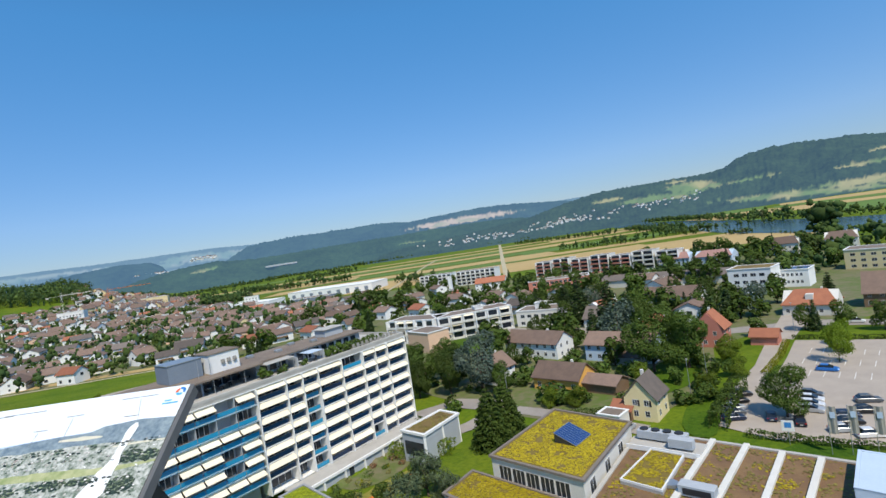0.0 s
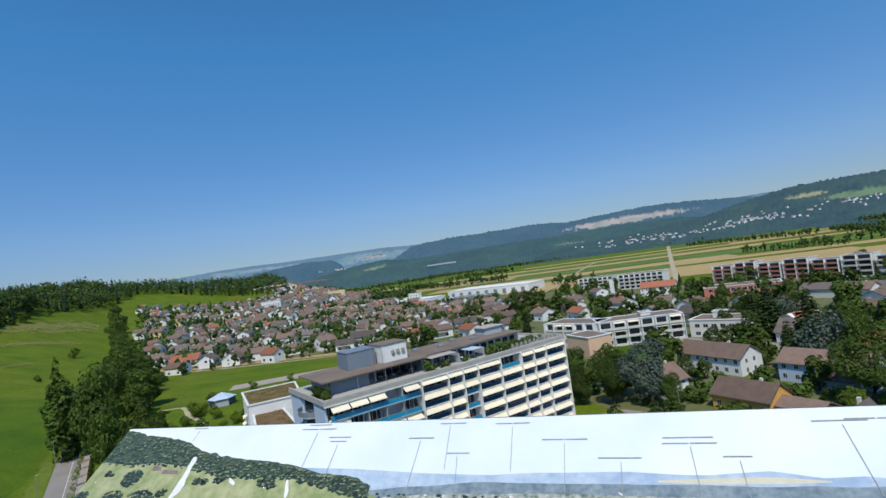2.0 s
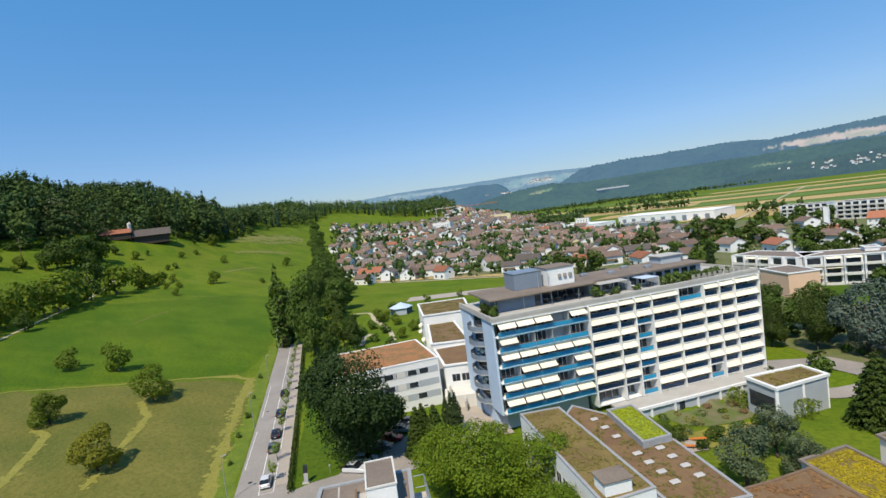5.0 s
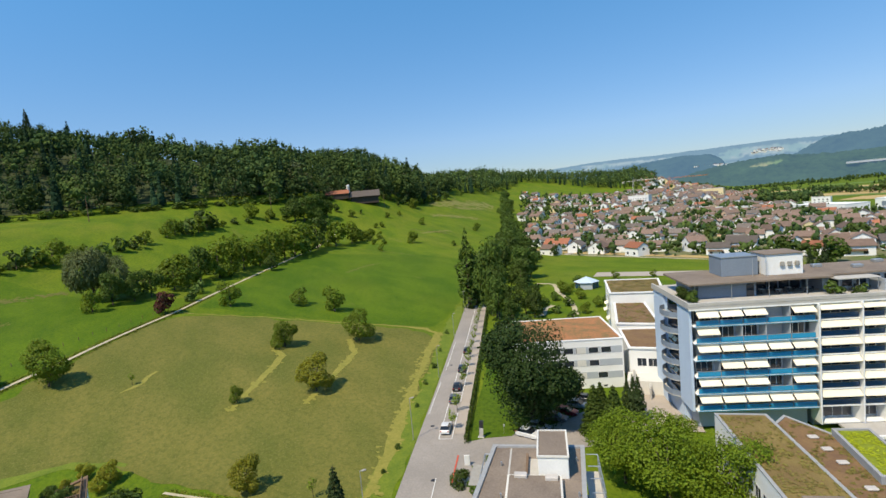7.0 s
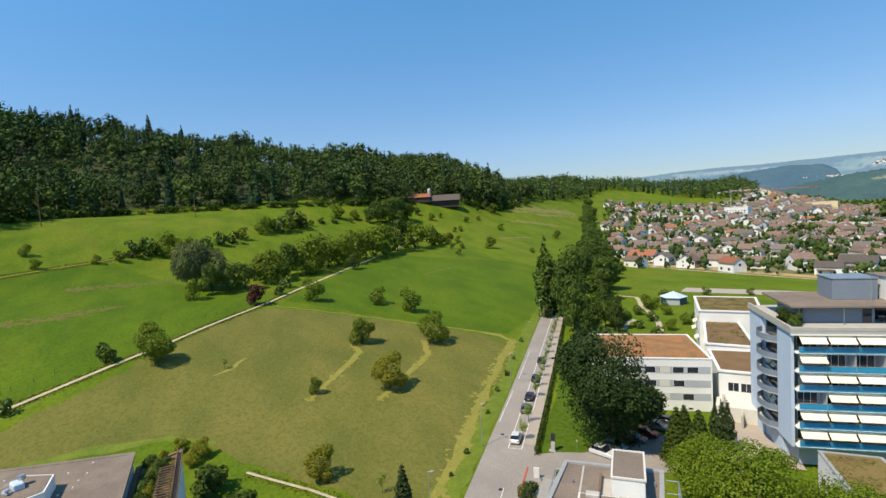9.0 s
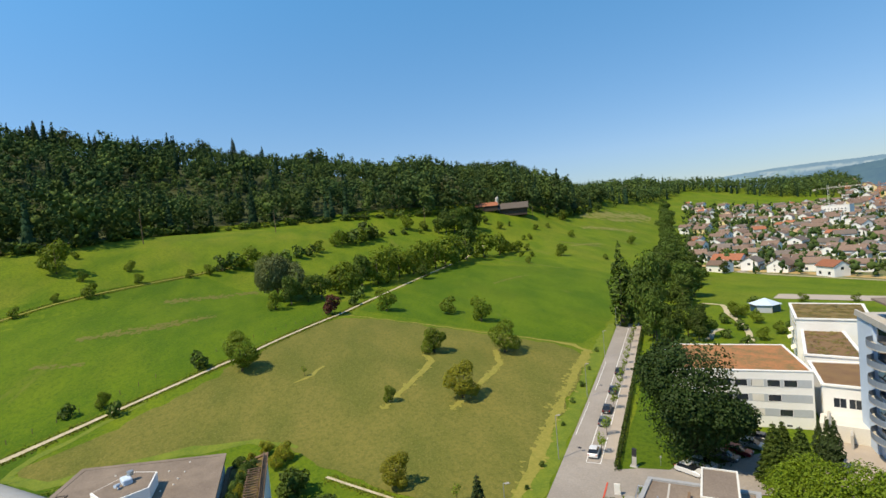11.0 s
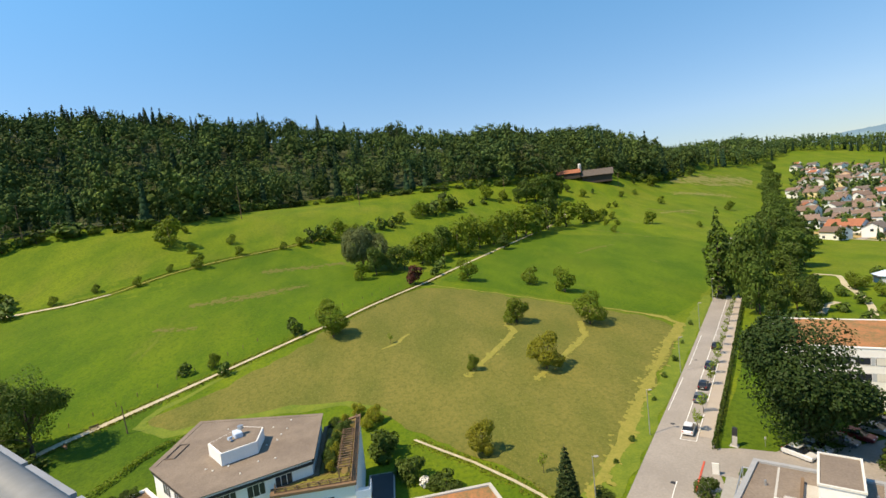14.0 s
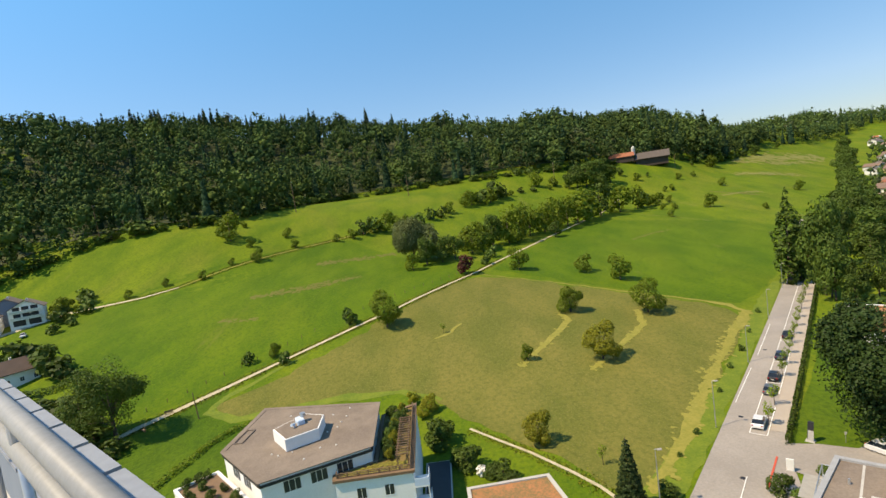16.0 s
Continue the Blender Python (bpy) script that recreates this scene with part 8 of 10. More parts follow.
def car(key, colour, label, x, y, deg, long=4.3, tall=1.5):
    """A parked car: x is its length. Repeats of a colour are copies."""
    if key not in CARS:
        t = thing("car", pose(0, 0, -500), label, "car", "parked cars")
        h, w, L = tall, 0.88, long / 2
        low = [(-L, 0.35), (-L + 0.05, 0.75), (-L + 0.25, 0.92), (-0.15 * L, 0.95), (0.45 * L, 0.92), (L - 0.25, 0.78), (L, 0.62), (L, 0.32), (L - 0.2, 0.22), (-L + 0.2, 0.22)]
        n = len(low)
        bm = bmesh.new()
        rows = []
        for yy, s in ((-w, 0.97), (-w * 0.93, 1.0), (w * 0.93, 1.0), (w, 0.97)):
            rows.append([bm.verts.new((px * s, yy, pz if abs(yy) < w else 0.25 + (pz - 0.25) * 0.9)) for px, pz in low])
        for a, b in zip(rows, rows[1:]):
            for i in range(n):
                bm.faces.new((a[i], a[(i + 1) % n], b[(i + 1) % n], b[i]))
        bm.faces.new(rows[0][::-1]), bm.faces.new(rows[-1])
        bmesh.ops.recalc_face_normals(bm, faces=bm.faces)
        me = bpy.data.meshes.new("body")
        bm.to_mesh(me)
        bm.free()
        me.materials.append(paint(key, colour))
        part("body", me, None, t)
        cab = [(-L * 0.86, 0.92), (-L * 0.62, h - 0.06), (0.12 * L, h - 0.05), (0.52 * L, 0.92)]
        cv = [(px, s * (w - 0.05 - 0.16 * (pz > 1)), pz) for s in (-1, 1) for px, pz in cab]
        for nm, face, dx, dy in (("side_window", (0, 1, 2, 3), 0, 0.03), ("side_window", (7, 6, 5, 4), 0, -0.03), ("rear_window", (0, 4, 5, 1), 0.03, 0), ("windscreen", (2, 6, 7, 3), -0.03, 0)):
            q4 = [cv[c_] for c_ in face]
            part(nm, Mesh().add(q4 + [(a + dx, b + dy, c_) for a, b, c_ in q4], [(0, 1, 2, 3), (7, 6, 5, 4), (0, 4, 5, 1), (1, 5, 6, 2), (2, 6, 7, 3), (3, 7, 4, 0)]), GLASS, t)
        part("roof", Mesh().box(-L * 0.6, -w + 0.22, h - 0.06, 0.1 * L, w - 0.22, h, bevel=0.03), paint(key, colour), t)
        for sx in (-0.62, 0.62):
            for sy in (-1, 1):
                wh = part("wheel", Mesh().tube([(sx * L, sy * (w - 0.02), 0.31), (sx * L, sy * (w - 0.22), 0.31)], 0.31, 14), M["rubber"], t)
                part("rim", Mesh().tube([(sx * L, sy * (w - 0.01), 0.31), (sx * L, sy * (w - 0.04), 0.31)], 0.2, 10), RIM, wh)
        for sy in (-1, 1):
            part("headlight", Mesh().box(L - 0.12, sy * 0.62 - 0.16, 0.58, L - 0.01, sy * 0.62 + 0.16, 0.74, bevel=0.02), LAMP, t)
            part("tail_light", Mesh().box(-L - 0.0, sy * 0.66 - 0.12, 0.66, -L + 0.1, sy * 0.66 + 0.12, 0.86, bevel=0.02), TAIL, t)
        part("number_plate", Mesh().box(-L - 0.02, -0.26, 0.45, -L + 0.02, 0.26, 0.56), M["line"], t)
        CARS[key] = t
    return tagged(copy_thing(CARS[key], pose(x, y, g(x, y) + 0.13, 0, 0, deg)), label)


WHITE, BLACK, NAVY, GREY, RED, SILVER, BLUE = (0.75, 0.75, 0.74), (0.018, 0.018, 0.02), (0.02, 0.03, 0.06), (0.10, 0.11, 0.12), (0.25, 0.02, 0.03), (0.42, 0.44, 0.46), (0.02, 0.16, 0.50)
along = math.degrees(math.atan2(ROAD_U[1], ROAD_U[0]))
for u, key, c, what in ((22.5, "white", WHITE, "white hatchback parked in the street bay"), (36.6, "grey", GREY, "dark grey car parked in the street bay"), (43.5, "black", BLACK, "black car parked in the street bay"), (55.8, "navy", NAVY, "dark blue car parked in the street bay"), (70.5, "black", BLACK, "black car parked in the street bay")):
    x, y = road_xy(u, 3.7)
    car(key, c, what, x, y, along)
for x, y, deg, key, c, what in ((-69.1, 57.0, 20, "white", WHITE, "white car parked under the great tree"), (-69.9, 60.2, 25, "silver", SILVER, "silver car parked under the great tree"), (-70.4, 65.2, 28, "grey", GREY, "dark grey car parked under the great tree"), (-71.0, 68.6, 28, "red", RED, "dark red car parked under the great tree"), (-71.8, 72.4, 28, "silver", SILVER, "silver car parked under the great tree"), (-72.6, 75.8, 28, "grey", GREY, "dark grey car parked under the great tree")):
    car(key, c, what, x, y, deg)
lot = ((83.7, 116.6, -44, "blue", BLUE, "bright blue car"), (76.6, 97.2, -20, "grey", GREY, "dark grey estate car"), (72.5, 92.8, -20, "black", BLACK, "black car"), (68.1, 92.0, -20, "navy", NAVY, "dark blue car"), (65.8, 84.0, -15, "white", WHITE, "white car"), (63.6, 87.2, -15, "silver", SILVER, "silver car"),
       (66.6, 89.4, -15, "black", BLACK, "black car"), (59.2, 109.6, -10, "black", BLACK, "black car"), (56.4, 106.2, -10, "black", BLACK, "black car"), (53.8, 102.9, -10, "silver", SILVER, "silver car"), (52.4, 100.8, -10, "grey", GREY, "grey car"), (51.0, 98.4, -10, "navy", NAVY, "dark blue car"),
       (57.2, 96.4, 60, "navy", NAVY, "dark blue car"), (60.0, 92.6, 60, "black", BLACK, "black car"), (70.4, 103.9, -40, "grey", GREY, "grey car"), (68.6, 101.4, -40, "white", WHITE, "white car"), (66.9, 99.0, -40, "white", WHITE, "white car"), (65.2, 96.8, -40, "silver", SILVER, "silver car"), (88, 96, -40, "black", BLACK, "black car"), (90.5, 98.5, -40, "navy", NAVY, "dark blue car"), (80, 88, -20, "silver", SILVER, "silver car"))
for x, y, deg, key, c, what in lot:
    car(key, c, what + " on the paved car park", x, y, deg)
car("white", WHITE, "white car on the main street", 120, 152, -40)
car("white", WHITE, "white car in front of the villa", -186.5, -158, 35)
car("silver", SILVER, "silver car beside the garage", 31.0, 101.2, 40)

# ---- street lamps, poles, signs, flags ----
for x, y, h in ((-82.2, 40.7, 8), (-106.7, 61.2, 8), (-132.3, 82.5, 8), (-159.1, 104.7, 8), (-64.3, 23.6, 8), (58.5, 122, 9), (49.5, 112, 9), (10.5, 127, 8), (101, 152, 9), (126, 140, 9)):
    t = thing("street_lamp", pose(x, y, g(x, y)), "slim grey steel street lamp with a flat head", "street lamp", "street lamps")
    part("post", Mesh().tube([(0, 0, 0), (0, 0, h * 0.5), (0, 0, h)], [0.09, 0.07, 0.05], 8), M["steel"], t)
    part("arm", Mesh().tube([(0, 0, h), (0.25, 0.3, h + 0.05)], 0.035, 6), M["steel"], t)
    part("lamp_head", Mesh().box(0.1, 0.15, h, 0.5, 0.75, h + 0.13, bevel=0.03), M["whitemetal"], t)
for x, y, h in ((-336, -93, 21), (-408, -22, 17), (-470, 110, 16), (-286, -190, 18), (-508, 240, 14)):
    t = thing("power_pole", pose(x, y, g(x, y), 0, 3, 0), "tall wooden power pole on the hillside", "pole", "power poles")
    part("pole", Mesh().tube([(0, 0, -0.5), (0, 0, h)], [0.28, 0.17], 8), M["wood"], t)
    part("crossarm", Mesh().box(-1.2, -0.08, h - 1.0, 1.2, 0.08, h - 0.85), M["wood"], t)
    for k in (-1, 0, 1):
        part("insulator", Mesh().tube([(k, 0, h - 0.85), (k, 0, h - 0.6)], 0.07, 6), M["line"], t)
t = thing("fence_post", pose(-115, -60.6, g(-115, -60.6), 0, 6, 0), "leaning grey wooden pole beside the track", "pole")
part("pole", Mesh().tube([(0, 0, -0.3), (0, 0, 6.5)], [0.14, 0.09], 7), M["wood"], t)
for k in range(26):
    s = k / 25
    x, y = -118 + (-206 + 118) * s - 2.2, -76 + (8 + 76) * s + 1.0
    if 0.42 < s < 0.5:
        continue
    t = thing("track_post", pose(x - 1.4, y - 1.4, g(x - 1.4, y - 1.4)), "short wooden post beside the gravel track", "post", "posts along the track")
    part("stake", Mesh().tube([(0, 0, -0.2), (0, 0, 1.15)], 0.07, 6), M["wood"], t)
for x, y in ((56.2, 80.1), (58.8, 79.2), (61.6, 77.6)):
    t = thing("flagpole", pose(x, y, g(x, y), 0, 0, -35), "flagpole with a hanging pale blue and white flag", "flag", "flags of the baths")
    part("pole", Mesh().tube([(0, 0, 0), (0, 0, 8.2)], [0.06, 0.04], 8), M["steel"], t)
    fl = Mesh()
    pts = [(0.08 + 0.22 * k, 0.10 * math.sin(k * 1.7)) for k in range(6)]
    c = len(pts)
    fl.add([(a, b + d, z) for d in (0, 0.02) for z in (3.6, 5.6, 8.0) for a, b in pts], [(r * c + k, r * c + k + 1, (r + 1) * c + k + 1, (r + 1) * c + k) for r in (0, 1) for k in range(c - 1)] + [(3 * c + r * c + k + 1, 3 * c + r * c + k, 3 * c + (r + 1) * c + k, 3 * c + (r + 1) * c + k + 1) for r in (0, 1) for k in range(c - 1)])
    part("flag", fl, M["whitemetal"], t)
    part("flag_emblem", Mesh().box(0.3, -0.14, 6.2, 1.0, -0.12, 7.2), M["paleblue"], t)
t = thing("parking_sign", pose(53.2, 85.6, g(53.2, 85.6), 0, 0, -25), "blue and white sign board on a post by the car park", "sign")
part("post", Mesh().tube([(0, 0, 0), (0, 0, 4.2)], 0.06, 8), M["steel"], t)
part("board", Mesh().box(-0.9, -0.06, 2.4, 0.9, 0.06, 4.2, bevel=0.02), M["line"], t)
part("emblem", Mesh().box(-0.5, -0.075, 3.0, 0.5, -0.062, 3.9), mat("sign_blue", (0.05, 0.25, 0.60), bump=0), t)
t = thing("totem_sign", pose(-68.1, 43.1, g(-68, 43.3) + 0.1, 0, 0, 55), "plain white upright sign beside the drive", "sign")
part("panel", Mesh().box(-0.45, -0.10, 0.12, 0.45, 0.10, 1.75, bevel=0.03), M["line"], t)
part("foot", Mesh().box(-0.5, -0.16, -0.1, 0.5, 0.16, 0.12, bevel=0.02), M["concrete"], t)
t = thing("stone_stele", pose(-74.5, 50.6, g(-75, 51), 0, 4, 40), "tall dark stone stele with a pale face on the lawn", "sculpture")
part("stele", Mesh().prism([(-0.38, -0.22), (0.38, -0.22), (0.30, 0.22), (-0.30, 0.22)], -0.1, 3.2), M["darkmetal"], t)
part("pale_face", Mesh().prism([(-0.30, -0.30), (0.42, -0.30), (0.40, -0.224), (-0.28, -0.224)], 0.3, 1.9), M["concrete"], t)
part("foot", Mesh().box(-0.6, -0.5, -0.1, 0.6, 0.5, 0.3, bevel=0.05), M["concrete"], t)
t = thing("lawn_marker", pose(-72.9, 54.6, g(-73, 54.6)), "slim white post with a small plate on the lawn", "sign")
part("post", Mesh().tube([(0, 0, -0.1), (0, 0, 1.7)], 0.04, 8), M["steel"], t)
part("plate", Mesh().box(-0.02, -0.16, 1.4, 0.02, 0.16, 1.8, pose(0.06, 0, 0)), M["line"], t)
t = thing("wooden_bench", pose(-119.0, -69.6, g(-119, -69.6) + 0.05, 0, 0, 130), "weathered wooden bench beside the track", "bench")
part("seat", Mesh().box(-0.9, -0.22, 0.40, 0.9, 0.22, 0.46), M["wood"], t)
part("backrest", Mesh().box(-0.9, 0.20, 0.55, 0.9, 0.25, 0.90), M["wood"], t)
for k in (-0.7, 0.7):
    part("leg", Mesh().box(k - 0.05, -0.2, -0.1, k + 0.05, 0.24, 0.40), M["wood"], t)
    part("back_post", Mesh().box(k - 0.04, 0.25, -0.1, k + 0.04, 0.30, 0.95), M["wood"], t)
for x, y, deg in ((-20.3, 89.6, 30), (-13.2, 97.9, 50), (-21.2, 85.0, 20)):
    t = thing("garden_bench", pose(x, y, g(x, y) + 0.12, 0, 0, deg), "orange wooden bench in the clinic garden", "bench", "garden benches")
    for k in range(3):
        part("seat_slat", Mesh().box(-1.3, -0.3 + k * 0.22, 0.42, 1.3, -0.12 + k * 0.22, 0.48), M["orangewood"], t)
    for k in (-1, 1):
        part("leg", Mesh().box(k * 1.0 - 0.05, -0.28, 0, k * 1.0 + 0.05, 0.3, 0.42), M["darkmetal"], t)
t = thing("track_bench", pose(-112.5, -72.0, g(-112.5, -72), 0, 0, 48), "wooden bench beside the gravel track", "bench")
part("seat", Mesh().box(-1.0, -0.25, 0.42, 1.0, 0.2, 0.5), M["wood"], t)
part("backrest", Mesh().box(-1.0, 0.2, 0.6, 1.0, 0.26, 0.95), M["wood"], t)
part("leg", Mesh().box(-0.8, -0.2, 0, -0.7, 0.26, 0.42), M["wood"], t)
part("leg", Mesh().box(0.7, -0.2, 0, 0.8, 0.26, 0.42), M["wood"], t)
for az_, r_, top_, left_, right_, c in ((37.5, 800, 50.8, 15, 32, "offwhite"), (34.0, 900, 50.6, 18, 56, "orangewood")):
    x, y = -math.sin(radians(az_)) * r_, math.cos(radians(az_)) * r_
    h = top_ - g(x, y)
    t = thing("tower_crane", pose(x, y, g(x, y), 0, 0, az_), "%s tower crane over the far houses" % ("pale grey" if c == "offwhite" else "orange"), "crane", "tower cranes")
    mast = Mesh()
    for sx in (-0.7, 0.7):
        for sy in (-0.7, 0.7):
            mast.tube([(sx, sy, -0.5), (sx, sy, h + 4)], 0.16, 4)
    for k in range(int(h / 1.6)):
        q = -0.7 if k % 2 else 0.7
        mast.tube([(q, -0.7, k * 1.6), (-q, -0.7, k * 1.6 + 1.6)], 0.10, 4).tube([(q, 0.7, k * 1.6), (-q, 0.7, k * 1.6 + 1.6)], 0.10, 4)
    part("mast", mast, M[c], t)
    jib = Mesh().tube([(-left_, -0.5, h), (right_, -0.5, h)], 0.14, 4).tube([(-left_, 0.5, h), (right_, 0.5, h)], 0.14, 4).tube([(0, 0, h + 1.3), (right_, 0, h + 1.1)], 0.14, 4)
    for k in range(int(right_ / 2)):
        jib.tube([(k * 2, -0.5, h), (k * 2 + 1, 0, h + 1.2)], 0.09, 4).tube([(k * 2 + 1, 0, h + 1.2), (k * 2 + 2, 0.5, h)], 0.09, 4)
    part("jib", jib, M[c], t)
    part("counterweight", Mesh().box(-left_ - 0.5, -0.8, h - 2.0, -left_ + 2.5, 0.8, h - 0.1, bevel=0.1), M["concrete"], t)
# glass pavilion behind the clinic
t = thing("glass_pavilion", pose(-157, 169, g(-157, 169), 0, 0, 40), "garden pavilion with a pale blue glass roof", "pavilion")
for k in range(6):
    a, b = k * 1.047, (k + 1) * 1.047
    part("glass_wall", Mesh().prism([(4.9 * math.cos(a), 4.9 * math.sin(a)), (4.9 * math.cos(b), 4.9 * math.sin(b)), (4.8 * math.cos(b), 4.8 * math.sin(b)), (4.8 * math.cos(a), 4.8 * math.sin(a))], 0.05, 2.9), M["navypane"] if k % 2 else M["panelgrey"], t)
for k in range(6):
    part("post", Mesh().tube([(5 * math.cos(k * 1.047), 5 * math.sin(k * 1.047), 0), (5 * math.cos(k * 1.047), 5 * math.sin(k * 1.047), 3)], 0.1, 6), M["steel"], t)
    a, b = k * 1.047, (k + 1) * 1.047
    part("roof_pane", Mesh().add([(5.6 * math.cos(a), 5.6 * math.sin(a), 3), (5.6 * math.cos(b), 5.6 * math.sin(b), 3), (0, 0, 5.2), (5.6 * math.cos(a), 5.6 * math.sin(a), 2.94), (5.6 * math.cos(b), 5.6 * math.sin(b), 2.94), (0, 0, 5.14)], [(0, 1, 2), (5, 4, 3), (0, 3, 4, 1)]), M["paleblue"], t)

# ---- houses on the slope ----
house("farm_barn", at_xy(-520, 223, 66), 30, 17, 7.4, 12.6, M["barnwood"], M["tilegrey"], "dark wooden barn with a grey roof on the hillside", over=2.4, chimney=False)
house("farm_stable", at_xy(-526, 194, 70), 24, 12, 4.6, 8.2, M["barnwood"], M["tilered"], "long farm stable with a red roof", over=1.0, chimney=False)
for x, y, h in ((-524, 205.5, 15), (-526, 207.5, 15)):
    t = thing("farm_silo", pose(x, y, g(x, y)), "tall pale feed silo beside the barn", "silo", "silos of the farm")
    part("tank", Mesh().tube([(0, 0, -0.5), (0, 0, h), (0, 0, h + 1.0)], [1.1, 1.1, 0.3], 12), M["offwhite"], t)
for vx, vy, vw, label in ((-201.8, -167.2, 11, "white gabled villa with balconies over its garages"), (-192.6, -178.6, 12, "white villa with long balconies and garages")):
    vh = house("terraced_villa", at_xy(vx, vy, 33), 11, vw, 6.6, 9.6, M["white"], M["tilegrey"], label, win=(3.2,), chimney=True)
    for y0 in (-4.4, 0.4):
        part("garage_door", Mesh().box(5.5, y0, 0.1, 5.58, y0 + 3.8, 2.3), M["darkmetal"], vh)
    for z in (2.7, 5.3):
        part("balcony_slab", Mesh().box(5.5, -4.8, z - 0.18, 7.0, 4.8, z), M["white"], vh)
        part("balcony_front", Mesh().box(6.9, -4.8, z, 7.0, 4.8, z + 0.85), M["offwhite"], vh)
        for y0 in (-4.0, -1.2, 1.6):
            part("window", Mesh().box(5.5, y0, z + 0.1, 5.56, y0 + 2.2, z + 2.1), M["darkmetal"], vh)
house("terraced_villa", at_xy(-208, -180, 35), 16, 10, 6.5, 9.5, M["greyblue"], M["tilegrey"], "dark house behind the villas", win=(0.6,))
vh = house("brown_roof_bungalow", at_xy(-148.1, -134.2, 148), 17, 11, 4.1, 7.0, M["white"], M["tiledark"], "white bungalow with a wide brown roof and chimneys", win=(1.0,))
for x, y, h, c in ((-196, -150, 5, "bush"), (-200, -154, 6, "darkbush"), (-205, -146, 5, "bush"), (-186, -146, 3.5, "bush"), (-192, -144, 3, "bush"), (-210, -158, 6, "fruit"), (-214, -152, 5, "bush"), (-147.3, -116, 6, "darkbush"), (-154.2, -125.0, 9, "broad2"), (-158.3, -134.0, 9, "darkbush"), (-164.9, -145, 6.5, "darkbush"), (-151, -121, 8, "darkbush"), (-160, -138, 8, "broad2"), (-138.3, -120, 2.6, "bush"), (-208.9, -160.2, 6.5, "fruit"), (-213.7, -161.9, 2.0, "bush"), (-219.6, -156.2, 5, "bush"), (-208.4, -157, 3, "yellow"), (-206, -158.6, 2.2, "yellow")):
    plant(c, x, y, h, 1.1, "garden shrubs of the villas")

# ---- the five-sided house below the tower ----
ph = [(-72.5, -34.8), (-62.4, -25.9), (-68.1, -12.9), (-82.8, -13.7), (-87.0, -33.6)]
pt = flat_block("terrace_house", ph, 0, 11.7, M["white"], M["roofgrey"], "white terraced house with a five-sided brown-grey gravel roof", edge=M["roofgrey"], over=0.4, rim=0.10)
pc_ = (sum(p[0] for p in ph) / len(ph), sum(p[1] for p in ph) / len(ph))
# dark fascia strip that also stands in for the shadow below the roof edge
part("eave", Mesh().prism([(pc_[0] + (x - pc_[0]) * 1.022, pc_[1] + (y - pc_[1]) * 1.022) for x, y in ph], 11.0, 11.3), M["darkmetal"], pt, "dark fascia strip under the roof edge, doubling as eave shadow")
wall_windows(pt, ph[1], ph[2], (9.3,), 3.4, 2.2, 1.6, margin=0.8, bars=2)
wall_windows(pt, ph[0], ph[1], (9.3,), 4.0, 2.6, 1.7, margin=0.8, bars=2)
bx = [(-73.6, -27.7), (-69.6, -24.7), (-72.0, -20.6), (-76.7, -20.9), (-78.1, -24.1)]
part("lift_head", Mesh().prism(bx, 11.8, 13.5), M["white"], pt, "white lift head on the roof")
bi = [(x * 0.93 - 0.07 * 74, y * 0.93 - 0.07 * 23.6) for x, y in bx]
part("lift_head_roof", Mesh().prism(bi, 13.5, 13.56), M["roofgrey"], pt)
part("roof_vent", Mesh().box(-0.9, -0.55, 13.5, 0.9, 0.55, 14.3, pose(-74.6, -23.9, 0, 0, 0, 30), 0.12), M["paleblue"], pt, "pale blue metal roof vent")
part("roof_vent_pipe", Mesh().tube([(-73.4, -24.4, 13.5), (-73.4, -24.4, 14.0), (-72.8, -24.6, 14.1)], 0.22, 10), M["paleblue"], pt)
part("roof_vent_drum", Mesh().tube([(-75.2, -23.6, 14.3), (-75.2, -23.6, 14.8)], 0.42, 12), M["steel"], pt)
well = pose(-76.5, -33.2, 0, 0, 0, -5)
# no hole is cut: a dark panel inside a kerb imitates the recess's shade
part("roof_well", Mesh().box(-2.1, -0.62, 11.62, 2.1, 0.62, 11.72, well), M["darkmetal"], pt, "dark panel painted as the shaded floor of a roof recess")
for bx0, by0, bx1, by1 in ((-2.2, -0.72, 2.2, -0.62), (-2.2, 0.62, 2.2, 0.72), (-2.2, -0.62, -2.1, 0.62), (2.1, -0.62, 2.2, 0.62)):
    part("roof_well_kerb", Mesh().box(bx0, by0, 11.66, bx1, by1, 11.92, well), M["roofgrey"], pt)
rr = random.Random(6)
for k in range(18):
    x, y = rr.uniform(-84, -66), rr.uniform(-31, -15)
    if inside(np.array([x]), np.array([y]), bx)[0] or not inside(np.array([x]), np.array([y]), [(-73, -33), (-64, -26), (-69, -14), (-82, -15), (-85.5, -32)])[0]:
        continue
    part("roof_cap", Mesh().tube([(x, y, 11.7), (x, y, 11.86)], [0.15, 0.11], 8), M["offwhite"], pt)
wing = flat_block("terrace_house_wing", [(-66.2, -17.7), (-64.5, -17.4), (-64.6, -7.3), (-86.0, -8.0), (-83.0, -13.2), (-68.2, -12.5)], 0, 9.2, M["white"], M["roofolive"], "lower wing of the terraced house with a planted roof terrace", edge=M["wood"])
wall_windows(wing, (-64.5, -17.4), (-64.6, -7.3), (0.8, 3.8, 6.6), 3.6, 1.3, 1.5)
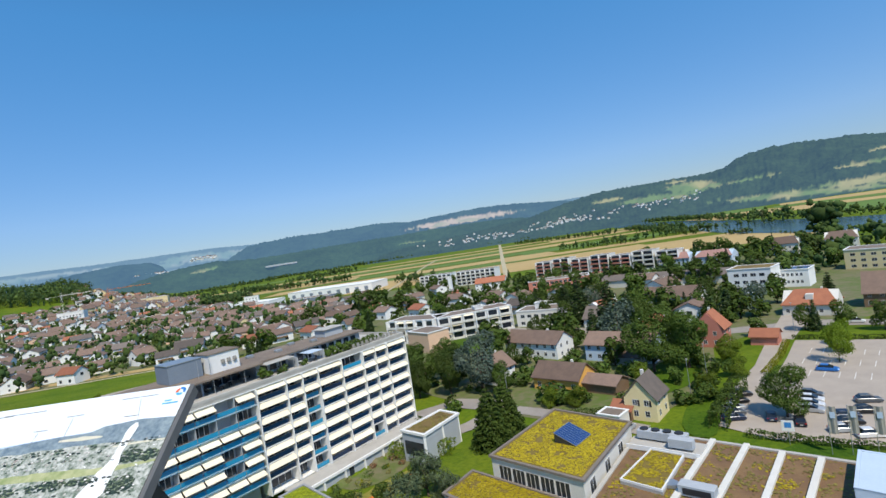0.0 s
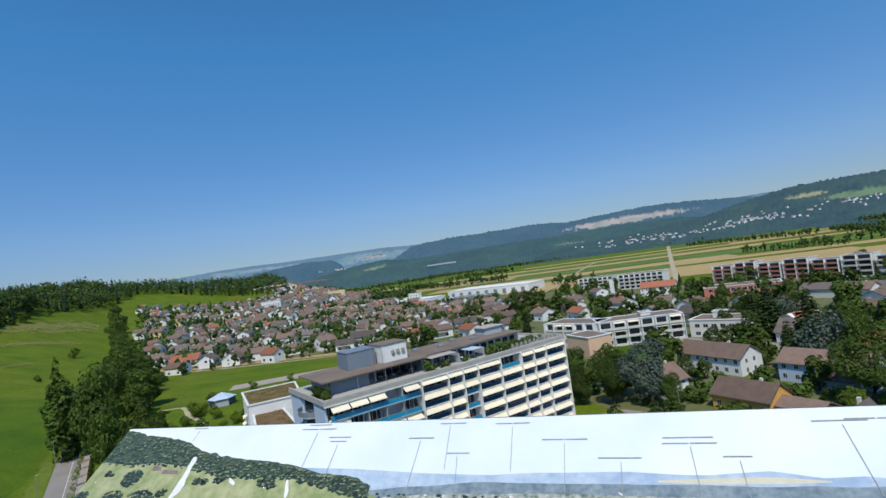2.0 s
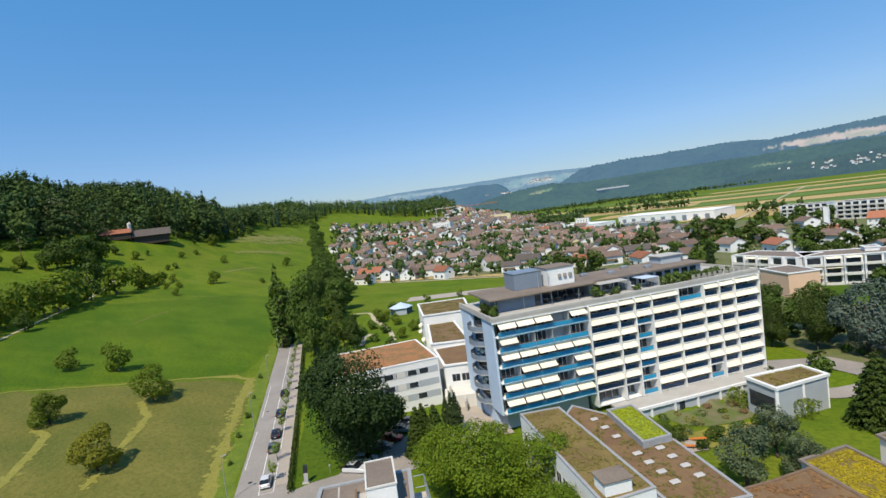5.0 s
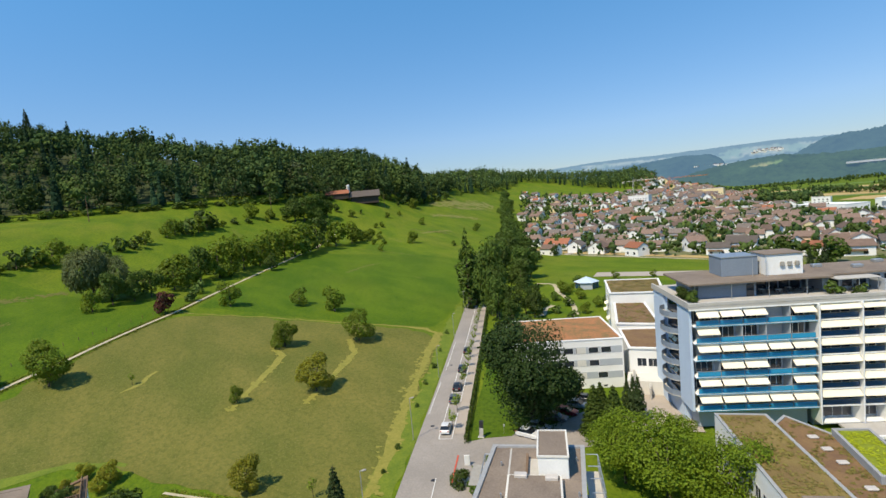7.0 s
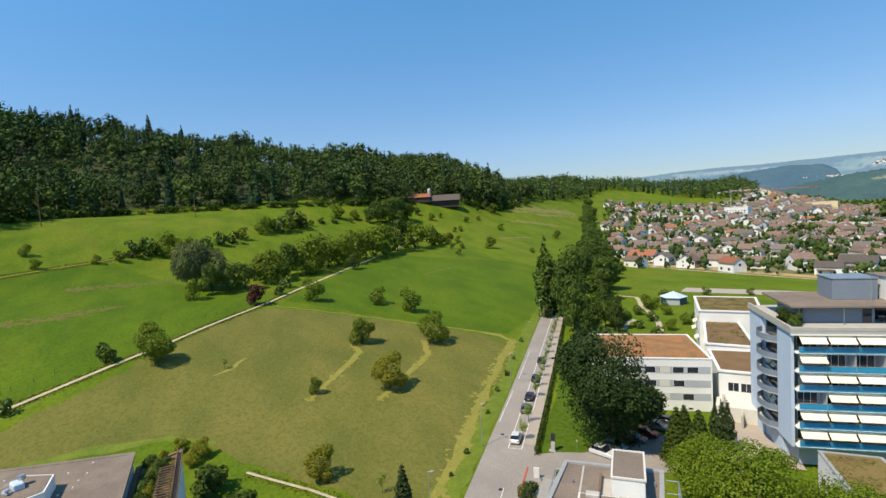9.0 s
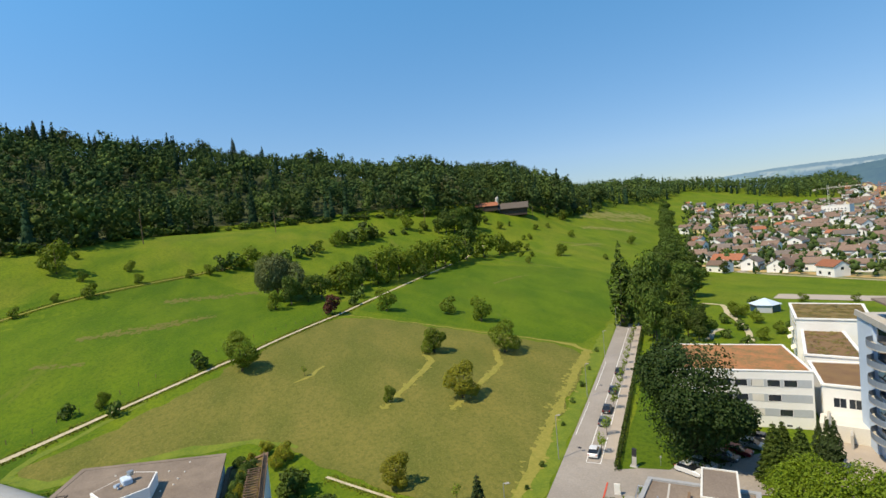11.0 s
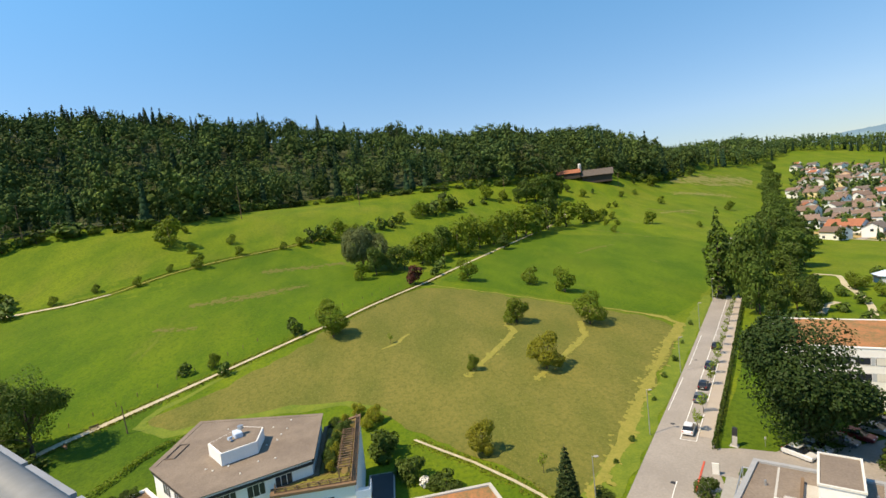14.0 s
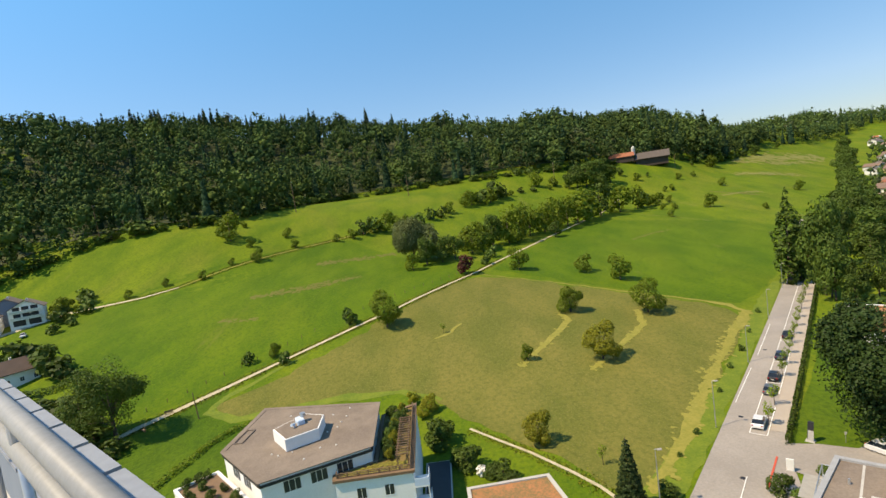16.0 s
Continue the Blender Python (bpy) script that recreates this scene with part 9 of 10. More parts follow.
for x, y, h in ((-70.5, -10.6, 1.8), (-69.3, -11.0, 1.5), (-73, -10.5, 2.0), (-76, -10.4, 2.2), (-79, -10.5, 2.0), (-81.5, -10.8, 1.8), (-71.5, -11.5, 1.6)):
    plant(rr.choice(("bush", "darkbush", "bush")), x, y, h, 0.8, "shrubs on the roof terrace", "small shrub on the planted roof terrace", z=9.35)
for x, y, h, c in ((-68.4, -10.6, 1.6, "yellow"), (-72.2, -10.2, 2.2, "yellow"), (-74.4, -11.0, 2.0, "bush"), (-77.6, -10.8, 1.9, "yellow"), (-80.4, -9.6, 1.8, "bush"), (-83.4, -10.0, 1.9, "yellow"), (-83.2, -11.8, 1.6, "bush")):
    plant(c, x, y, h, 0.9, "shrubs on the roof terrace", "leafy shrub on the planted roof terrace", z=9.35)
rail_ = thing("timber_railing", pose(0, 0, 0), "weathered grey-brown timber railing along the roof terrace", "railing")
edge_pts = [(-66.0, -17.3), (-64.8, -17.1), (-64.9, -7.6), (-85.2, -8.3)]
for a_, b_ in zip(edge_pts, edge_pts[1:]):
    for z in (9.65, 9.9, 10.15):
        part("rail", Mesh().tube([(*a_, z), (*b_, z)], 0.06, 6), M["wood"], rail_)
    n_ = int(math.dist(a_, b_) / 1.3)
    for k in range(n_):
        s_ = k / n_
        px_, py_ = a_[0] + (b_[0] - a_[0]) * s_, a_[1] + (b_[1] - a_[1]) * s_
        part("post", Mesh().box(-0.07, -0.07, 9.5, 0.07, 0.07, 10.2, pose(px_, py_, 0)), M["wood"], rail_)
trellis = thing("pergola", pose(0, 0, 0), "low weathered wooden pergola on the roof terrace", "pergola")
for k in range(16):
    x_ = -66.2 - 0.75 * k
    part("slat", Mesh().box(x_ - 0.06, -9.5 - 0.02 * k, 10.95, x_ + 0.06, -7.7 - 0.02 * k, 11.07), M["wood"], trellis)
for dy_ in (-9.3, -7.9):
    part("beam", Mesh().tube([(-66.0, dy_, 10.9), (-77.8, dy_ - 0.35, 10.9)], 0.07, 6), M["wood"], trellis)
    for s_ in (0.03, 0.35, 0.66, 0.97):
        part("post", Mesh().box(-0.06, -0.06, 9.3, 0.06, 0.06, 10.9, pose(-66.0 - 11.8 * s_, dy_ - 0.35 * s_, 0)), M["wood"], trellis)
bal = thing("balcony_stack", pose(0, 0, 0), "stack of white balconies with glass fronts", "balcony")
for z in (1.6, 4.4, 7.2):
    part("slab", Mesh().box(-66.9, -7.25, z, -64.3, -5.4, z + 0.2), M["white"], bal)
    part("glass_front", Mesh().box(-66.9, -5.45, z + 0.2, -64.3, -5.4, z + 1.2), M["paleblue"], bal)
    part("glass_front", Mesh().box(-64.35, -7.25, z + 0.2, -64.3, -5.46, z + 1.2), M["paleblue"], bal)
part("post", Mesh().box(-64.5, -5.6, 0, -64.36, -5.46, 7.2), M["white"], bal)
for x, y, h in ((-74.5, -38.2, 1.8), (-76, -37.2, 1.5), (-72.6, -39.8, 2.2), (-70.6, -41.4, 2.0), (-78.4, -36.4, 1.4), (-66.6, -41.6, 2.4), (-63.5, -38.6, 2.6), (-60.5, -35.6, 2.4), (-57.2, -32.6, 2.6), (-58.6, -27.6, 2.8), (-59.8, -24.8, 2.2)):
    plant(rr.choice(("bush", "darkbush", "bush")), x, y, h, 1.1, "garden shrubs of the terraced house")
flat_block("terrace_house_deck", [(-71.8, -35.6), (-68.0, -40.0), (-58.0, -31.0), (-61.8, -26.6)], 0, 8.9, M["white"], M["wood"], "roof deck of the terraced house with planters", edge=M["white"], over=0.05, rim=0.5)
for x, y, h in ((-70.6, -36.6, 1.3), (-68.8, -38.6, 1.5), (-66.2, -37.2, 1.2), (-64.2, -35.4, 1.4), (-66.4, -32.4, 1.3), (-63.8, -29.8, 1.5), (-60.2, -32.4, 1.3), (-69.5, -37.2, 1.6), (-67.6, -35.8, 1.4), (-65.0, -33.5, 1.5), (-62.6, -31.2, 1.3), (-60.8, -29.8, 1.6)):
    plant(rr.choice(("bush", "darkbush")), x, y, h, 0.8, "planters on the roof deck", "potted shrub on the roof deck", z=9.0)
rb2 = [(-61.6, 11.2), (-67.2, 10.2), (-66.5, -0.7), (-58.5, -0.5), (-57.5, 8.0)]
flat_block("low_garden_house", rb2, 0, 4.6, M["offwhite"], M["roofred"], "low house with a brown-red planted flat roof", edge=M["concrete"], over=0.15)
t = thing("pool_cover", pose(0, 0, 0), "black flat roof of a sunken garage with a pale rim", "garage roof")
part("rim", Mesh().box(-82.6, -7.2, 0, -67.2, -3.1, 0.55), M["concrete"], t)
part("surface", Mesh().box(-82.4, -7.0, 0.55, -67.4, -3.3, 0.60), M["darkmetal"], t)
for x, y, h, c in ((-90.7, -4.9, 4.6, "darkbush"), (-88.6, -4.6, 4.2, "bush"), (-107.6, -10.4, 3.2, "yellow"), (-103.6, -6.8, 3.8, "yellow"), (-101, -8.4, 3.0, "yellow"), (-80.2, -0.2, 4.0, "darkbush"), (-82.4, -1.6, 2.6, "bush"), (-75.2, 4.6, 3.2, "darkbush"), (-73.0, 5.6, 2.6, "darkbush"), (-77.0, 3.0, 2.2, "bush"), (-66, 25.5, 2.4, "darkbush"), (-61, 40, 2.4, "bush"), (-64, 39, 2.8, "darkbush"), (-58, 42.5, 2.2, "bush"), (-66.5, 46.5, 1.4, "bush"), (-61, 48, 1.6, "bush"), (-58, 51, 3.4, "bush")):
    plant(c, x, y, h, 1.05, "garden shrubs below the tower")
t = thing("white_flower_bush", pose(-77.6, 1.6, g(-77, 1)), "small bush full of white blossom", "bush")
v, f = lobed(np.random.default_rng(3), [(0, 0, 0.8, 0.9, 0.9, 0.8), (0.5, 0.3, 1.1, 0.5, 0.5, 0.5)], 260, 0.3)
part("blossom", np_mesh("blossom", v, f, M["line"]), None, t)


# ---- the look-out platform: floor, coping, rail and panorama board ----
RAIL = [(-8.0, -4.30), (-3.527, 0.803), (-3.22, 1.15), (-2.15, 1.72), (3.2, 1.72), (7.5, -2.5)]
FLOOR = 41.02


def offset(line, d):
    out = []
    for i, p in enumerate(line):
        a, b = Vector(line[max(i - 1, 0)]), Vector(line[min(i + 1, len(line) - 1)])
        p = Vector(p)
        n0 = (p - a).normalized() if i else (b - p).normalized()
        n1 = (b - p).normalized() if i < len(line) - 1 else n0
        l0, l1 = Vector((-n0.y, n0.x)), Vector((-n1.y, n1.x))
        out.append(tuple(p + (l0 + l1) / (1 + l0.dot(l1)) * d))
    return out


outer, inner = offset(RAIL, 0.41), offset(RAIL, 0.06)
tower = thing("lookout_tower", pose(0, 0, 0), "tall white tower with a look-out platform", "tower")
rear = [(7.5, -9.0), (-8.0, -9.0)]
part("shaft", Mesh().prism((offset(RAIL, 0.30) + rear)[::-1], 0, FLOOR - 0.2), M["white"], tower)
part("platform_floor", Mesh().prism((offset(RAIL, 0.30) + rear)[::-1], FLOOR - 0.2, FLOOR), M["concrete"], tower, "grey concrete platform floor")
para = Mesh()
for i in range(len(RAIL) - 1):
    a, b, c, d = offset(RAIL, 0.36)[i], offset(RAIL, 0.36)[i + 1], offset(RAIL, 0.10)[i + 1], offset(RAIL, 0.10)[i]
    para.add([(*p, z) for z in (FLOOR, 41.49) for p in (a, b, c, d)], [(3, 2, 1, 0), (4, 5, 6, 7), (0, 1, 5, 4), (1, 2, 6, 5), (2, 3, 7, 6), (3, 0, 4, 7)])
part("parapet", para, M["greyblue"], tower)
for i in range(len(RAIL) - 1):
    a, b = Vector(outer[i]), Vector(outer[i + 1])
    c, d = Vector(inner[i]), Vector(inner[i + 1])
    n = max(1, round((b - a).length / 0.62))
    for k in range(n):
        s0, s1 = k / n + 0.004, (k + 1) / n - 0.004
        q = [a.lerp(b, s0), a.lerp(b, s1), c.lerp(d, s1), c.lerp(d, s0)]
        part("coping_sheet", Mesh().add([(*p, z) for z in (41.495, 41.52) for p in q], [(3, 2, 1, 0), (4, 5, 6, 7), (0, 1, 5, 4), (1, 2, 6, 5), (2, 3, 7, 6), (3, 0, 4, 7)]), M["copingsheet"], tower)
rail = thing("handrail", pose(0, 0, 0), "double white tubular handrail round the platform", "railing")
for z, nm in ((42.03, "upper_tube"), (41.875, "lower_tube")):
    for i in range(len(RAIL) - 1):
        part(nm, Mesh().tube([(*RAIL[i], z), (*RAIL[i + 1], z)], 0.042, 18), M["railpaint"], rail, smooth=True)
for i in range(len(RAIL) - 1):
    a, b = Vector(RAIL[i]), Vector(RAIL[i + 1])
    n = max(1, round((b - a).length / 1.05))
    for k in range(n):
        p = a.lerp(b, (k + 0.5) / n)
        st = part("stanchion", Mesh().tube([(p.x, p.y, FLOOR), (p.x, p.y, 41.99)], 0.022, 10), M["steel"], rail, smooth=True)
        part("clamp", Mesh().box(-0.03, -0.03, 41.90, 0.03, 0.03, 42.0, pose(p.x, p.y, 0, 0, 0, math.degrees(math.atan2(b.y - a.y, b.x - a.x))), 0.008), M["steel"], st)

# the board: its own axes are x along the top, y down the face
BL, BR = Vector((-1.4686, 1.5515, 42.7167)), Vector((-0.3172, 1.5020, 42.7167))
bx_ = (BR - BL).normalized()
by_ = Vector((-0.0357, -0.8301, -0.5565)).normalized()
bz_ = bx_.cross(by_)
bz_ = bz_ if bz_.z > 0 else -bz_
board_m = Matrix(((bx_.x, by_.x, bz_.x, BL.x), (bx_.y, by_.y, bz_.y, BL.y), (bx_.z, by_.z, bz_.z, BL.z), (0, 0, 0, 1)))
board = thing("panorama_board", board_m, "slanted panorama board with a printed view and name labels", "information board")
BW, BD = 1.1525, 0.30
part("panel", Mesh().box(0, 0, -0.022, BW, BD, -0.001, bevel=0.003), mat("dark_board_edge", (0.15, 0.15, 0.15), (0.11, 0.11, 0.11), rough=0.5, scale=6, fine=60, bump=0.05), board, "dark grey metal panel edge")
def ink(name, c1, c2, scale, fine, island=0.0):
    """Printed colour under a clear coat."""
    return mat(name, c1, c2, rough=0.3, scale=scale, fine=fine, bump=0, spec=0.4, contrast=0.35, coords="object", island=island)


PRINT = {
    "sky": ink("printed_sky", (0.80, 0.83, 0.86), (0.66, 0.74, 0.82), 3.0, 8),
    "wood": ink("printed_woods", (0.030, 0.052, 0.036), (0.10, 0.13, 0.075), 120, 320),
    "crown": ink("printed_crowns", (0.10, 0.14, 0.08), (0.24, 0.28, 0.15), 160, 420, 0.5),
    "crown_dark": ink("printed_dark_crowns", (0.018, 0.034, 0.028), (0.045, 0.065, 0.045), 160, 420, 0.3),
    "hill": ink("printed_hills", (0.12, 0.17, 0.21), (0.27, 0.33, 0.35), 34, 150),
    "far": ink("printed_far_hills", (0.30, 0.40, 0.54), (0.48, 0.57, 0.66), 22, 90),
    "field": ink("printed_meadow", (0.24, 0.29, 0.11), (0.44, 0.44, 0.24), 26, 80),
    "pale": ink("printed_pale_fields", (0.66, 0.60, 0.48), (0.55, 0.54, 0.40), 30, 110),
    "town": ink("printed_town", (0.10, 0.14, 0.09), (0.55, 0.55, 0.50), 70, 210),
    "roofs": ink("printed_houses", (0.72, 0.70, 0.67), (0.34, 0.27, 0.23), 90, 260, 0.45),
    "farm": ink("printed_farm_roofs", (0.16, 0.13, 0.13), (0.34, 0.22, 0.20), 60, 200),
    "ink": ink("printed_ink", (0.36, 0.36, 0.36), (0.28, 0.28, 0.28), 50, 200),
    "bare": ink("worn_white_patch", (0.85, 0.85, 0.83), (0.70, 0.70, 0.68), 60, 220),
    "blue": ink("printed_blue", (0.03, 0.22, 0.55), (0.03, 0.18, 0.48), 50, 200), "orange": ink("printed_orange", (0.75, 0.16, 0.06), (0.65, 0.13, 0.05), 50, 200), "sky2": ink("printed_cyan", (0.08, 0.42, 0.68), (0.07, 0.36, 0.60), 50, 200),
}


def printed(name, outline, key, z):
    return part(name, Mesh().add([(x, y, z * 0.12) for x, y in outline], [tuple(range(len(outline)))[::-1]]), PRINT[key], board)


def wavy(top, bottom, amp, freq, seed, n=90):
    """A printed band: its upper edge follows top (x, depth) with small tree-like bumps."""
    x0, x1 = top[0][0], top[-1][0]
    xs = [x0 + (x1 - x0) * k / n for k in range(n + 1)]
    up = [(x, float(np.interp(x, [p[0] for p in top], [p[1] for p in top])) + amp * noise.noise((x * freq, seed, 0))) for x in xs]
    lo = [(x, float(np.interp(x, [p[0] for p in bottom], [p[1] for p in bottom]))) for x in xs]
    return up, lo


def band(name, top, bottom, key, z, amp=0.002, freq=60, seed=0.0):
    up, lo = wavy(top, bottom, amp, freq, seed)
    n = len(up)
    return part(name, Mesh().add([(x, y, z * 0.12) for x, y in up + lo], [(k, n + k, n + k + 1, k + 1) for k in range(n - 1)]), PRINT[key], board)


E_, R_ = BD - 0.004, BW - 0.004
printed("printed_sky", [(0.004, 0.004), (R_, 0.004), (R_, E_), (0.004, E_)], "sky", 0.0005)
band("printed_far_range", [(0.33, 0.064), (0.40, 0.065), (0.50, 0.070), (0.553, 0.071), (0.603, 0.068), (0.685, 0.067), (0.726, 0.069), (0.75, 0.069), (0.796, 0.065), (0.829, 0.071), (0.859, 0.069), (0.895, 0.074), (0.977, 0.070), (R_, 0.066)], [(0.33, E_), (R_, E_)], "far", 0.001, 0.001, 14, 1.0)
band("printed_hill_range", [(0.42, 0.090), (0.50, 0.082), (0.56, 0.078), (0.62, 0.079), (0.70, 0.078), (0.80, 0.079), (0.86, 0.078), (0.90, 0.076), (0.942, 0.073), (0.977, 0.071), (1.029, 0.069), (1.045, 0.062), (1.083, 0.059), (1.099, 0.058), (R_, 0.062)], [(0.42, E_), (R_, E_)], "hill", 0.0014, 0.0015, 25, 2.0)
band("printed_clearing", [(0.708, 0.0745), (0.753, 0.072), (0.791, 0.0705), (0.834, 0.073)], [(0.708, 0.0765), (0.743, 0.0775), (0.807, 0.0765), (0.834, 0.0745)], "pale", 0.0018, 0.0006, 50, 7.0)
band("printed_clearing", [(0.985, 0.0765), (1.02, 0.0745), (1.05, 0.0785)], [(0.985, 0.079), (1.02, 0.082), (1.05, 0.081)], "pale", 0.0018, 0.0008, 60, 8.0)
band("printed_town", [(0.42, 0.098), (0.50, 0.092), (0.60, 0.089), (0.80, 0.089), (0.907, 0.090), (1.03, 0.090), (R_, 0.097)], [(0.42, E_), (R_, E_)], "town", 0.0020, 0.002, 40, 3.0)
band("printed_river", [(1.075, 0.0985), (1.11, 0.0965), (R_, 0.0965)], [(1.075, 0.1005), (1.11, 0.0995), (R_, 0.0990)], "pale", 0.0024, 0.0005, 40, 9.0)
band("printed_plain", [(0.62, 0.124), (0.75, 0.120), (0.90, 0.124), (0.966, 0.125), (1.081, 0.130), (R_, 0.128)], [(0.62, 0.130), (0.90, 0.134), (0.975, 0.137), (1.03, 0.140), (1.087, 0.139), (R_, 0.131)], "field", 0.0024, 0.004, 40, 4.0)
band("printed_meadow", [(0.004, 0.050), (0.10, 0.052), (0.20, 0.062), (0.30, 0.068), (0.39, 0.076), (0.44, 0.096)], [(0.004, E_), (0.44, E_)], "field", 0.0026, 0.003, 25, 6.0)
WOOD_X = (0.002, 0.062, 0.111, 0.145, 0.165, 0.207, 0.242, 0.272, 0.318, 0.363, 0.409, 0.430)
WOOD_TOP = (0.006, 0.017, 0.022, 0.031, 0.040, 0.048, 0.053, 0.055, 0.060, 0.071, 0.074, 0.086)
WOOD_LOW = (0.057, 0.062, 0.058, 0.062, 0.064, 0.071, 0.075, 0.077, 0.076, 0.083, 0.094, 0.096)
band("printed_wood", [(max(x, 0.004), y) for x, y in zip(WOOD_X, WOOD_TOP)], [(max(x, 0.004), y) for x, y in zip(WOOD_X, WOOD_LOW)], "wood", 0.0030, 0.003, 90, 5.0)
pr = random.Random(9)


def blot(mesh, x, y, w, h, z, sides=8):
    """One small uneven printed patch, kept inside the sheet."""
    pts = [(min(max(x + w * math.cos(q * 2 * math.pi / sides) * pr.uniform(0.65, 1.15), 0.005), R_), min(y + h * math.sin(q * 2 * math.pi / sides) * pr.uniform(0.65, 1.15), E_), z * 0.12) for q in range(sides)]
    mesh.add(pts, [tuple(range(sides))[::-1]])


def wood_at(x, s):
    return float(np.interp(x, WOOD_X, WOOD_TOP)) * (1 - s) + float(np.interp(x, WOOD_X, WOOD_LOW)) * s


dark_, light_, houses_ = Mesh(), Mesh(), Mesh()
z_ = 0.0034
for k in range(900):
    x, s_ = pr.uniform(0.006, 0.43), pr.random()
    y, w = wood_at(x, s_) + 0.002, pr.uniform(0.0016, 0.0034)
    z_ += 0.0000012
    blot(dark_, x + 0.0006, y + w * 0.45, w, w * 0.55, z_)
    if pr.random() < 0.9 - 0.45 * s_:
        blot(light_, x - w * 0.2, y - w * 0.1, w * 0.8, w * 0.5, z_ + 0.0000005, 7)
for cx, cy, rx, ry, n in ((0.081, 0.079, 0.016, 0.011, 46), (0.071, 0.106, 0.017, 0.010, 40), (0.119, 0.104, 0.022, 0.009, 46), (0.016, 0.108, 0.012, 0.010, 30), (0.192, 0.082, 0.006, 0.004, 8), (0.203, 0.081, 0.005, 0.004, 6), (0.225, 0.078, 0.008, 0.006, 12), (0.293, 0.081, 0.011, 0.006, 16), (0.303, 0.085, 0.007, 0.005, 8), (0.032, 0.073, 0.004, 0.005, 5), (0.041, 0.076, 0.003, 0.003, 4), (0.148, 0.097, 0.008, 0.005, 12), (0.391, 0.079, 0.012, 0.006, 14),
                          (0.16, 0.13, 0.05, 0.010, 40), (0.30, 0.12, 0.04, 0.010, 40), (0.24, 0.15, 0.06, 0.012, 50), (0.38, 0.14, 0.03, 0.02, 40), (0.06, 0.15, 0.04, 0.012, 40),
                          (1.108, 0.118, 0.017, 0.010, 40), (1.135, 0.119, 0.011, 0.009, 26), (1.113, 0.158, 0.020, 0.012, 50), (1.059, 0.147, 0.022, 0.006, 34), (1.011, 0.147, 0.030, 0.007, 34), (0.93, 0.150, 0.04, 0.008, 40), (0.84, 0.146, 0.04, 0.010, 44), (0.70, 0.145, 0.06, 0.012, 60), (0.55, 0.13, 0.06, 0.016, 70), (0.47, 0.115, 0.03, 0.010, 40)):
    for k in range(int(n * 2.4)):
        q, r_ = pr.uniform(0, 6.28), math.sqrt(pr.random())
        x, y, w = cx + rx * r_ * math.cos(q), cy + ry * r_ * math.sin(q), pr.uniform(0.0018, 0.0036)
        z_ += 0.0000012
        blot(dark_, x + 0.0006, y + w * 0.4, w, w * 0.6, z_)
        if pr.random() < 0.6:
            blot(light_, x, y, w * 0.75, w * 0.5, z_ + 0.0000005, 7)
for k in range(1700):
    x, y = pr.uniform(0.44, R_ - 0.006), 0.093 + 0.18 * pr.random() ** 1.6
    if 0.122 < y < 0.141 and x > 0.62:
        continue
    z_ += 0.0000006
    w = pr.uniform(0.001, 0.0034)
    (blot(houses_, x, y, w, w * 0.42, z_, 4) if pr.random() < 0.5 else blot(dark_, x, y, w, w * 0.5, z_, 7))
part("printed_dark_crowns", dark_, PRINT["crown_dark"], board)
part("printed_light_crowns", light_, PRINT["crown"], board)
part("printed_houses", houses_, PRINT["roofs"], board)
for x0, y0, x1, y1 in ((0.105, 0.0625, 0.122, 0.069), (0.125, 0.068, 0.154, 0.0735)):
    printed("printed_farm", [(x0, y0), (x1 - 0.003, y0 + 0.001), (x1, y1), (x0 + 0.002, y1)], "farm", 0.0058)


def scratch(points, z=0.0062):
    """A worn patch down to the white sheet, along a line of (x, y, half width)."""
    side = [(x - w * pr.uniform(0.7, 1.2), y) for x, y, w in points] + [(x + w * pr.uniform(0.7, 1.2), y) for x, y, w in points[::-1]]
    printed("worn_patch", side, "bare", z)


scratch([(0.1655, 0.050, 0.003), (0.166, 0.056, 0.0052), (0.167, 0.064, 0.0044), (0.168, 0.072, 0.0040), (0.169, 0.080, 0.0052), (0.170, 0.088, 0.0062), (0.170, 0.097, 0.0056), (0.1685, 0.106, 0.003), (0.168, 0.112, 0.002)])
scratch([(0.240, 0.078, 0.0015), (0.246, 0.083, 0.005), (0.249, 0.085, 0.004), (0.251, 0.087, 0.001)])
scratch([(0.323, 0.079, 0.0012), (0.325, 0.084, 0.0018), (0.329, 0.092, 0.0024), (0.331, 0.10, 0.0014)])
scratch([(1.094, 0.064, 0.002), (1.092, 0.070, 0.006), (1.091, 0.079, 0.0075), (1.091, 0.090, 0.0055), (1.091, 0.101, 0.0062), (1.089, 0.112, 0.0050), (1.090, 0.126, 0.0075), (1.086, 0.138, 0.012), (1.083, 0.150, 0.014), (1.079, 0.167, 0.016), (1.073, 0.19, 0.012)])
for k in range(26):
    x, y = pr.choice((pr.uniform(1.03, R_ - 0.01), pr.uniform(0.01, 0.4), pr.uniform(0.55, 1.0))), pr.uniform(0.075, 0.2)
    w = pr.uniform(0.0006, 0.0018)
    scratch([(x - w, y, w * 0.3), (x, y + w, w), (x + w, y + 2 * w, w * 0.4)], 0.0062)


def caption(x0, x1, y, words):
    """A label too small to read: bars as long as its words."""
    gap = 0.0016
    w = (x1 - x0 - gap * (words - 1)) / words
    for k in range(words):
        a_ = x0 + k * (w + gap)
        printed("label_bar", [(a_, y - 0.00055), (a_ + w, y - 0.00055), (a_ + w, y + 0.00055), (a_, y + 0.00055)], "ink", 0.0064)


